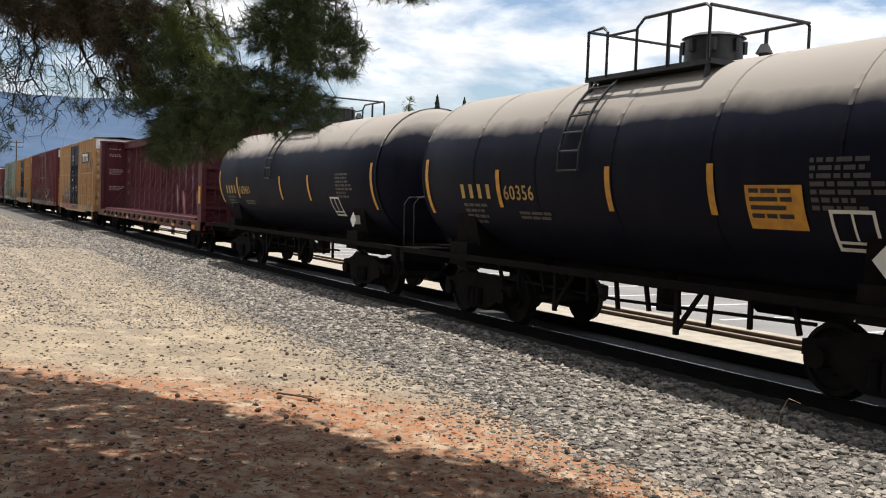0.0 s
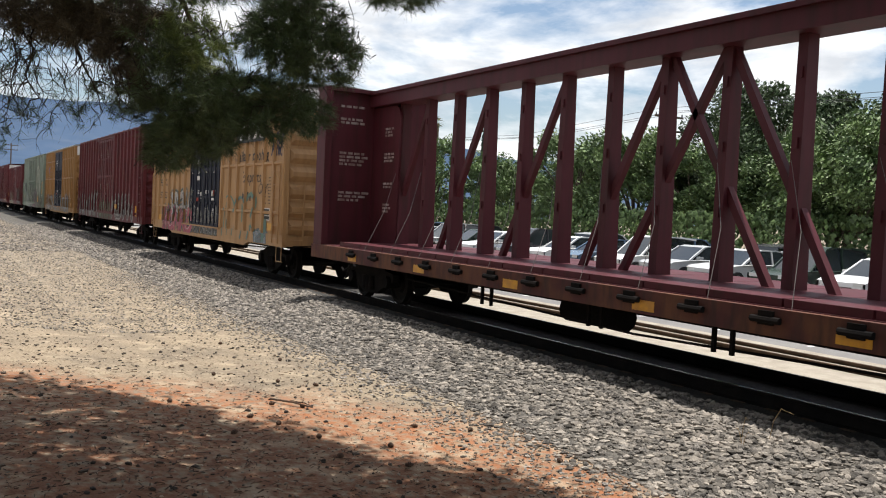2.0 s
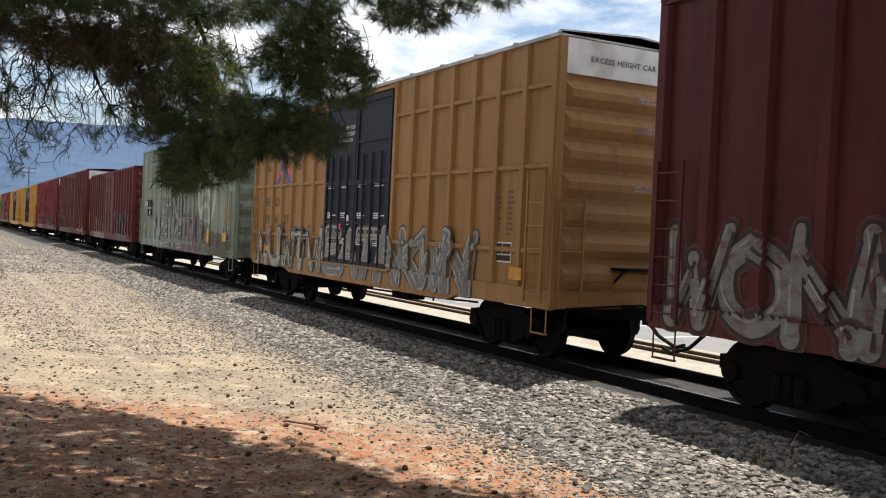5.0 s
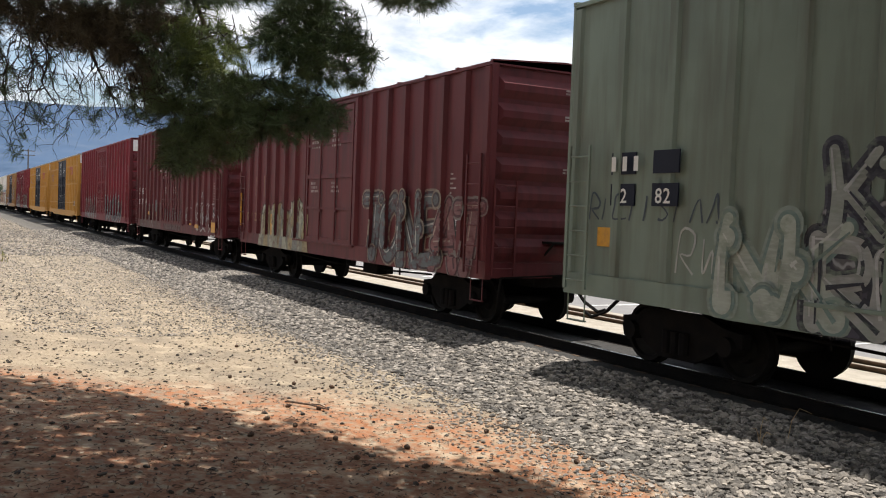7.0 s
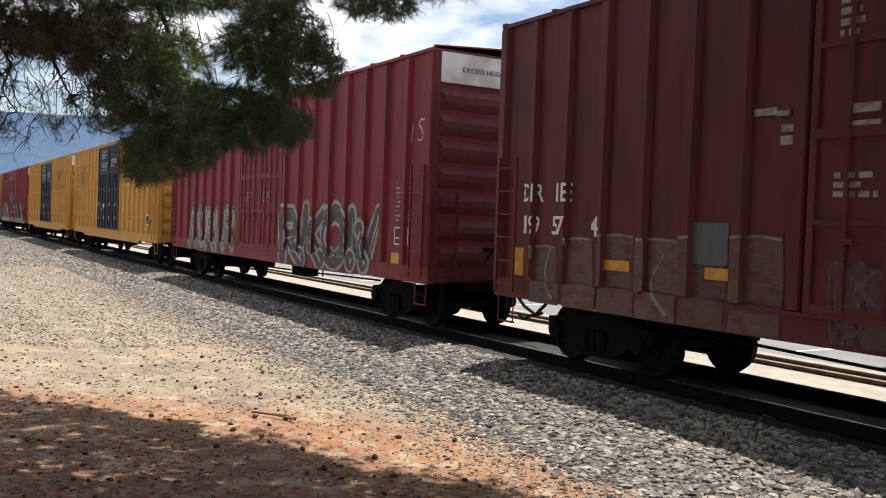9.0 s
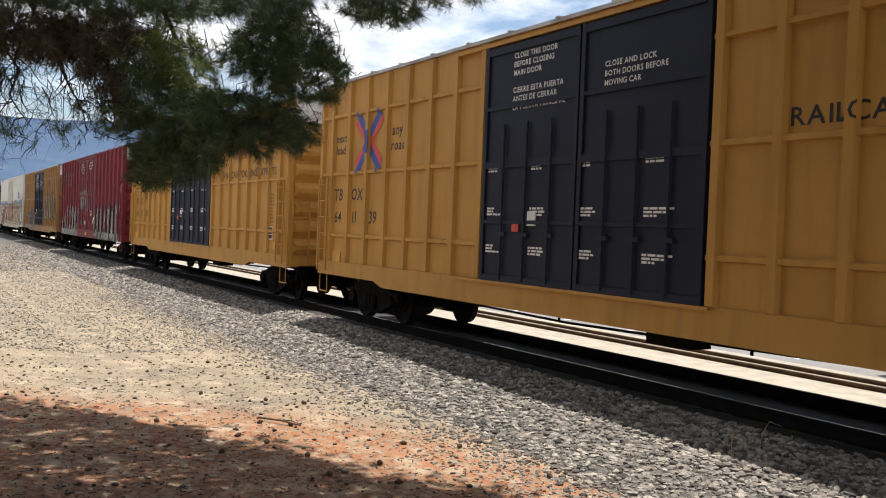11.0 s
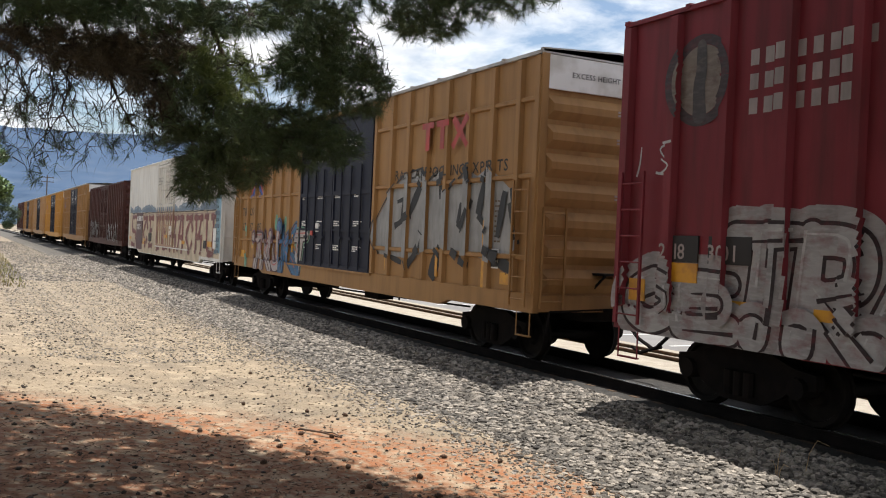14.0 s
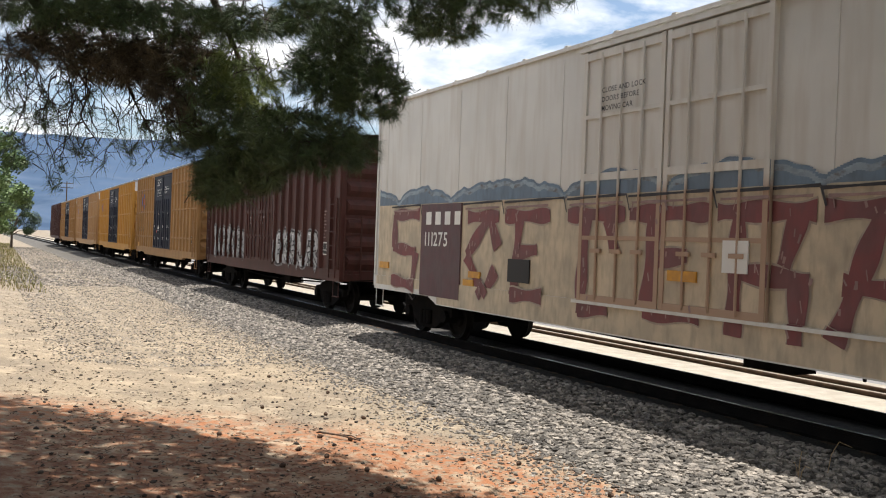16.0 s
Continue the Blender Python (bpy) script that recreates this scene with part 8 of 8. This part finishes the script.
palm(-106.8, 54.6, 16.6)
palm(-104.0, 58.0, 15.2)
palm(-97.0, 52.0, 13.4)
CYP = island_tint(surface("cypress_green", (0.022, 0.040, 0.018), (0.014, 0.026, 0.012), scale=1, rough=0.7), 0.35)
for x, y, h_ in ((-87.6, 48.2, 14.2), (-86.2, 50.8, 14.0), (-84.6, 53.3, 13.4), (-80, 56, 12.0)):
    root = tagged(empty("cypress", pose(x, y, -0.4)), "narrow dark green cypress", "cypress tree", "far cypresses")
    g = Geo()
    g.tube([(0, 0, -0.2), (0, 0, h_ * 0.9)], [0.16, 0.03], 6)
    part("trunk", g, BARK, root)
    v, f = [], []
    for _ in range(2600):
        t_ = rng.random()
        r_ = 0.85 * (1 - t_) ** 0.6 * (0.35 + 0.65 * min(1, t_ * 5)) * rng.uniform(0.6, 1.08)
        a = rng.uniform(0, 6.28)
        p = Vector((r_ * math.cos(a), r_ * math.sin(a), 0.6 + t_ * (h_ - 0.6)))
        k = len(v)
        v += [tuple(p + Vector((rng.uniform(-0.14, 0.14), rng.uniform(-0.14, 0.14), -0.1))), tuple(p + Vector((rng.uniform(-0.14, 0.14), rng.uniform(-0.14, 0.14), 0.0))), tuple(p + Vector((0, 0, 0.38)))]
        f.append((k, k + 1, k + 2))
    part("crown", quick_mesh("crown", v, f, CYP), parent=root)
WOOD = surface("weathered_pole_wood", (0.12, 0.09, 0.065), (0.07, 0.055, 0.04), scale=5, rough=0.95)
for x, y, h_ in ((-43.6, 41.2, 9.6), (-75, 43.5, 9.4), (-200, 14.9, 12.2)):
    pole = tagged(empty("utility_pole", pose(x, y, -0.4)), "brown wooden utility pole with crossarms", "utility pole", "utility poles")
    g = Geo()
    g.cyl((0, 0, -0.5), (0, 0, h_), 0.15, 0.11, 10)
    part("post", g, WOOD, pole)
    for z in (h_ - 0.4, h_ - 1.3):
        g = Geo()
        g.box(-0.05, 0.05, -1.2, 1.2, z - 0.06, z + 0.06)
        arm = part("crossarm", g, WOOD, pole)
        for yy in (-1.1, -0.5, 0.5, 1.1):
            q = Geo()
            q.cyl((0, yy, z + 0.06), (0, yy, z + 0.22), 0.04, n=6)
            part("insulator", q, IRON, arm)
for yy in (-1.1, 0.5, 1.1):
    wg = Geo()
    wg.tube([(-75, 43.5 + yy, 9.0), (-60, 42.4 + yy, 8.5), (-43.6, 41.2 + yy, 9.2), (-20, 39.5 + yy, 8.4), (10, 38 + yy, 9.0)], 0.015, 4)
    tagged(part("overhead_wire", wg, IRON), "thin black overhead wire", "wire", "overhead wires")

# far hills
# distance haze is mixed into the ridge's base colour
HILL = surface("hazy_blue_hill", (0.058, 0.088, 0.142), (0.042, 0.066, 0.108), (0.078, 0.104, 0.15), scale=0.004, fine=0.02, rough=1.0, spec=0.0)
v, f = [], []
cols, rows_ = 180, 14
for i in range(cols + 1):
    az = radians(-112 + 100 * i / cols)
    ridge = 5.6 + 0.5 * noise.noise((az * 5, 0, 0)) + 0.28 * noise.noise((az * 17, 4, 0)) + 0.10 * noise.noise((az * 60, 9, 0))
    fall = max(0.0, min(1.0, (math.degrees(az) + 68) / 12))
    ridge = ridge * (1 - fall) + 3.6 * fall
    top = 2600 * math.tan(radians(ridge))
    for j in range(rows_ + 1):
        t_ = j / rows_
        d = 1500 + 1100 * t_
        z = top * t_ ** 1.3 + 26 * noise.noise((az * 30, t_ * 5, 2)) * t_ * (1 - t_) * 2 - 1
        v.append((math.sin(az) * d, math.cos(az) * d, z))
for i in range(cols):
    for j in range(rows_):
        a = i * (rows_ + 1) + j
        f.append((a, a + rows_ + 1, a + rows_ + 2, a + 1))
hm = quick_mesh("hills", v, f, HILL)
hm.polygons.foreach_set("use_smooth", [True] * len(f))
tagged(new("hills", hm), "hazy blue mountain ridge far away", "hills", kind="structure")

# ---- the pine that hangs over the view ----
NEEDLE = island_tint(surface("pine_needles", (0.062, 0.098, 0.036), (0.10, 0.122, 0.042), (0.042, 0.062, 0.028), scale=1.6, fine=8, rough=0.55, low=0.45, high=0.7), 0.5)
TWIG = surface("pine_twig", (0.055, 0.040, 0.030), (0.03, 0.022, 0.018), scale=9, rough=0.95)
pine = tagged(empty("pine_tree", pose(-8.6, -3.4, -0.3)), "old pine with drooping needle-covered boughs", "pine tree")
pr = random.Random(12)
base = Vector((-8.6, -3.4, -0.3))
tr = Geo()
tr.tube([(0, 0, -0.4), (0.1, 0.1, 2.0), (0.0, 0.3, 4.2), (0.3, 0.4, 7.9)], [0.34, 0.28, 0.22, 0.10], 12)
part("trunk", tr, BARK, pine)
needle_v, needle_f, twig_g = [], [], Geo()


def tuft(p, d, ln, wide, count):
    """A spray of needles round the end of a twig."""
    d = d.normalized()
    s = d.orthogonal().normalized()
    u = d.cross(s)
    for _ in range(count):
        a, o = pr.uniform(0, 6.283), pr.uniform(0.15, 1.35)
        w = (d * math.cos(o) + (s * math.cos(a) + u * math.sin(a)) * math.sin(o)).normalized()
        b = p - d * pr.uniform(0, 0.10)
        tip = b + w * ln * pr.uniform(0.65, 1.15) + Vector((0, 0, -0.015))
        q = w.cross(Vector((pr.gauss(0, 1), pr.gauss(0, 1), pr.gauss(0, 1)))).normalized() * wide
        k = len(needle_v)
        needle_v.extend((tuple(b - q - base), tuple(b + q - base), tuple(tip - base)))
        needle_f.append((k, k + 1, k + 2))


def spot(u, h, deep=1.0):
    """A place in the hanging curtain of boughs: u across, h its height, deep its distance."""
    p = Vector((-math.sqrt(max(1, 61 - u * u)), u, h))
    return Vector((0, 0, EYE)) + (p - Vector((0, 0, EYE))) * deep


BOUGHS = [  # u, h, half width, half height, tone: y coloured as sunlit, g green, d dark, b brown
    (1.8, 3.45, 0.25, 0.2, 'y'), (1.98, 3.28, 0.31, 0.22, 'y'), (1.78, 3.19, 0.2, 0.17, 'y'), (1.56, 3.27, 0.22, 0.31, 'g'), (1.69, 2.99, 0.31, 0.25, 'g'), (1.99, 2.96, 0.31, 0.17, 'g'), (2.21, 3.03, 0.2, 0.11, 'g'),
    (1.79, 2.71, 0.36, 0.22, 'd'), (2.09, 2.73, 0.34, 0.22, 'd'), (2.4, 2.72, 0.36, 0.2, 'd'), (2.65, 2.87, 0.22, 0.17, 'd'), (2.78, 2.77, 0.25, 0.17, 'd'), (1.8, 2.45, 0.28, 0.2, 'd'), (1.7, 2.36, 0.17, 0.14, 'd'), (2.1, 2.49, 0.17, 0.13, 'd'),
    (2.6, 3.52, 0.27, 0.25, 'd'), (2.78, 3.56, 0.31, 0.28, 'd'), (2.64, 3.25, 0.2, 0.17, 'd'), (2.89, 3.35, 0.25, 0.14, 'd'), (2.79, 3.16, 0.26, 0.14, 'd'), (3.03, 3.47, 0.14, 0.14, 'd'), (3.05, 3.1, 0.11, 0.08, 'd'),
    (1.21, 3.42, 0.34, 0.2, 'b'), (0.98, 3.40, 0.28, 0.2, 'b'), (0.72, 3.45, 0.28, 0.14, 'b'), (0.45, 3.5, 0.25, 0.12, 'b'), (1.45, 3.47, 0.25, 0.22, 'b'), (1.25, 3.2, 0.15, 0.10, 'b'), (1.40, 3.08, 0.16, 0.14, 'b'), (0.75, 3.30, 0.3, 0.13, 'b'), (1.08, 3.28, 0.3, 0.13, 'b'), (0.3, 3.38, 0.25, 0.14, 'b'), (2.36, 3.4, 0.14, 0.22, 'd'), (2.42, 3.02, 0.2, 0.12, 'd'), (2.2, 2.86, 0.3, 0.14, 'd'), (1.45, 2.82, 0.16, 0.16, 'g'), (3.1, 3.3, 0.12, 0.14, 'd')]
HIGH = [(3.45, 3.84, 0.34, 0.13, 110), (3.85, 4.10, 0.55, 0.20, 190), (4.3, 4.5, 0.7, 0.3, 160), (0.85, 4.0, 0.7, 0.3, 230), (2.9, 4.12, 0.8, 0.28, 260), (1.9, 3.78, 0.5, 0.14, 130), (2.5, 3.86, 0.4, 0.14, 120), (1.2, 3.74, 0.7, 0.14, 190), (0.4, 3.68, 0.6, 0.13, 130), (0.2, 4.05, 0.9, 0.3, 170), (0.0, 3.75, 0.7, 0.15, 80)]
TONES = {"y": [[], []], "g": [[], []], "d": [needle_v, needle_f], "b": [[], []]}


def kinky(p, d, step, count, r0, fork=0.0, sag=0.0):
    """A crooked thin twig; returns its points."""
    pts, v = [p.copy()], d.normalized()
    for _ in range(count):
        v = (v + Vector((pr.gauss(0, 0.36), pr.gauss(0, 0.36), pr.gauss(0, 0.30) - sag))).normalized()
        pts.append(pts[-1] + v * step * pr.uniform(0.7, 1.3))
    n_ = len(pts)
    twig_g.tube([q - base for q in pts], [r0 * (1 - 0.65 * i / (n_ - 1)) for i in range(n_)], 4)
    ends = [(pts[-1], v)]
    for q in pts[1:-1]:
        if pr.random() < fork:
            ends += kinky(q, Vector((pr.gauss(0, 0.7), pr.gauss(0, 0.8), pr.gauss(-0.25, 0.5))), step * 0.8, pr.randint(2, 5), r0 * 0.6, fork * 0.45, sag)
    return ends


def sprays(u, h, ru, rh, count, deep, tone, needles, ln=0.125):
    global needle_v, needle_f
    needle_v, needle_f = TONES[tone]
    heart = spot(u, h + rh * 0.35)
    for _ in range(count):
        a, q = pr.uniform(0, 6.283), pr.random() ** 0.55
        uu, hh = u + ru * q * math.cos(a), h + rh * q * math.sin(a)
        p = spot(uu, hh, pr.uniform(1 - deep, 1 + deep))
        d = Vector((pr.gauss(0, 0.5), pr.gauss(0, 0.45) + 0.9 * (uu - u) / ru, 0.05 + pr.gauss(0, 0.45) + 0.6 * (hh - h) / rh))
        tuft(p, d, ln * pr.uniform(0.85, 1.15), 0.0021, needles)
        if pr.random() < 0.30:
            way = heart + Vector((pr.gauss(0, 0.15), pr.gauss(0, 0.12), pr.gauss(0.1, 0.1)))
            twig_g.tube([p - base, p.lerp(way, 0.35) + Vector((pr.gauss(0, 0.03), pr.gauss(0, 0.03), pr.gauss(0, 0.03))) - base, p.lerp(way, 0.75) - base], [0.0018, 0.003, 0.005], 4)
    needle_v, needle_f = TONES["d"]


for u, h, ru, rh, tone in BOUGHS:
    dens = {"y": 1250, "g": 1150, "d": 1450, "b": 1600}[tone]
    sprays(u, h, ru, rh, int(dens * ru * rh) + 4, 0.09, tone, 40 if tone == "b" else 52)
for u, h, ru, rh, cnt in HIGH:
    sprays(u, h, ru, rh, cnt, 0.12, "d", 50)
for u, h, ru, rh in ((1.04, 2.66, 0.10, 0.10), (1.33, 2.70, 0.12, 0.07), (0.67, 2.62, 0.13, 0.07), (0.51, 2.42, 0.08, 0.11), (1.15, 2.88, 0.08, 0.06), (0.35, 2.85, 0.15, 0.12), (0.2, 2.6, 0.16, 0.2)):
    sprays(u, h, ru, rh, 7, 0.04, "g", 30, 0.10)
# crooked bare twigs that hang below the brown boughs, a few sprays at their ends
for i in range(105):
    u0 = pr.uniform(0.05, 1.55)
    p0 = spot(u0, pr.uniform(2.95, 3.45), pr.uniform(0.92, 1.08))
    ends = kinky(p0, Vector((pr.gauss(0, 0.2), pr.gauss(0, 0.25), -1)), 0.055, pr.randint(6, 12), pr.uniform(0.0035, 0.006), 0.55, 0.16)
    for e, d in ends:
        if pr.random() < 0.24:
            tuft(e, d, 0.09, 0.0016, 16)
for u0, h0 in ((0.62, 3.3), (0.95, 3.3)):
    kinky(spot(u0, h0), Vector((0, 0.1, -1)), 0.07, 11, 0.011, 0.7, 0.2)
# boughs that carry the curtain
for pts, r0 in (([(0.1, 0.3, 4.6), (0.3, 2.5, 4.9), (0.8, 5.0, 4.45), (1.4, 7.2, 4.5)], 0.11), ([(0.2, 0.35, 5.4), (-0.6, 2.6, 5.6), (0.2, 5.4, 5.5), (1.2, 8.2, 5.9)], 0.11),
                ([(0.1, 0.2, 5.0), (2.2, 2.0, 5.8), (3.8, 5.2, 5.9), (4.4, 8.4, 6.1)], 0.12), ([(0.0, 0.2, 4.4), (-2.0, 1.5, 5.2), (-3.0, 4.2, 5.5)], 0.10),
                ([(0.2, 0.4, 6.2), (-0.8, 2.8, 6.9), (0.0, 5.2, 7.2), (1.0, 8.0, 7.4)], 0.10), ([(0.2, 0.4, 6.0), (2.6, 2.0, 6.9), (5.0, 4.6, 7.2), (8.0, 6.5, 7.4)], 0.11), ([(0.2, 0.4, 6.4), (-2.2, 1.4, 7.0), (-4.2, 3.4, 7.3)], 0.09),
                ([(0.2, 0.4, 6.1), (3.0, 0.0, 7.0), (7.5, 1.0, 7.3)], 0.1), ([(0.2, 0.4, 6.3), (-3.0, -0.6, 7.0), (-6.0, -0.8, 7.3)], 0.09), ([(0.8, 5.0, 4.45), (0.75, 5.3, 3.9), (0.9, 5.5, 3.3)], 0.035), ([(0.9, 5.7, 4.4), (1.1, 6.1, 3.9), (1.3, 6.3, 3.4)], 0.03), ([(0.4, 3.6, 4.7), (0.6, 4.2, 4.0), (0.65, 4.5, 3.4)], 0.03)):
    n_ = len(pts)
    limbs = Geo()
    limbs.tube(pts, [r0 * (1 - 0.8 * i / (n_ - 1)) for i in range(n_)], 8)
    part("limb", limbs, BARK, pine)
# high canopy that shades the ground
EDGE = [(-18, -4.2), (-13.6, -0.6), (-12.7, 0.44), (-11.6, 1.63), (-11.2, 2.2), (-10.7, 2.85), (-9.8, 3.3), (-8.9, 3.74), (-7.4, 4.6), (-6.0, 5.2), (-4.0, 5.7), (3.0, 5.6)]


def canopy_edge(x):
    """Where the shade on the ground ends."""
    for (a, ya), (b, yb) in zip(EDGE, EDGE[1:]):
        if a <= x <= b:
            return ya + (yb - ya) * (x - a) / (b - a)
    return -6.0


def canopy_clump(sx, sy, size, count):
    """A clump of needles whose shade falls on sx, sy."""
    hgt = pr.uniform(6.2, 7.6)
    c = Vector((sx + SUN.x / SUN.z * (hgt + 0.4), sy + SUN.y / SUN.z * (hgt + 0.4), hgt))
    if math.hypot(c.x + 7.73, c.y - 2.4) < 0.95:
        return
    for _ in range(count):
        p = c + Vector((pr.gauss(0, size), pr.gauss(0, size), pr.gauss(0, 0.18)))
        tuft(p, Vector((pr.gauss(0, 1), pr.gauss(0, 1), pr.gauss(0, 0.5))), 0.19, 0.02, 16)


for i in range(38):
    for j in range(24):
        x, depth_in = -16.5 + 0.5 * i + pr.uniform(-0.2, 0.2), 0.45 + 0.42 * j + pr.uniform(-0.2, 0.2)
        y = canopy_edge(x) - depth_in
        if y > -4.5:
            canopy_clump(x, y, 0.30, 40)
for i in range(90):
    x = -15.5 + 0.2 * i
    if pr.random() < 0.85:
        canopy_clump(x, canopy_edge(x) - pr.uniform(0.30, 0.60), 0.14, 24)
tagged(part("twig_work", twig_g, TWIG, pine), kind="stuff")
# sunlight on some boughs is put into this yellow-green
SUNLIT = island_tint(surface("sunlit_pine_needles", (0.17, 0.21, 0.05), (0.12, 0.165, 0.042), scale=1.6, fine=8, rough=0.5), 0.45)
MIDDLE = island_tint(surface("green_pine_needles", (0.095, 0.13, 0.045), (0.065, 0.092, 0.036), scale=1.6, fine=8, rough=0.5), 0.5)
WITHERED = island_tint(surface("withered_pine_needles", (0.115, 0.09, 0.05), (0.075, 0.058, 0.036), scale=1.6, fine=8, rough=0.7), 0.55)
for tone, mat_, lab in (("d", NEEDLE, "dark green needles"), ("y", SUNLIT, "yellow-green needles, sunlight in their colour"), ("g", MIDDLE, "green needles"), ("b", WITHERED, "withered brownish needles")):
    tagged(part("foliage", quick_mesh("foliage", *TONES[tone], mat_), parent=pine, label=lab), kind="stuff")

motions()
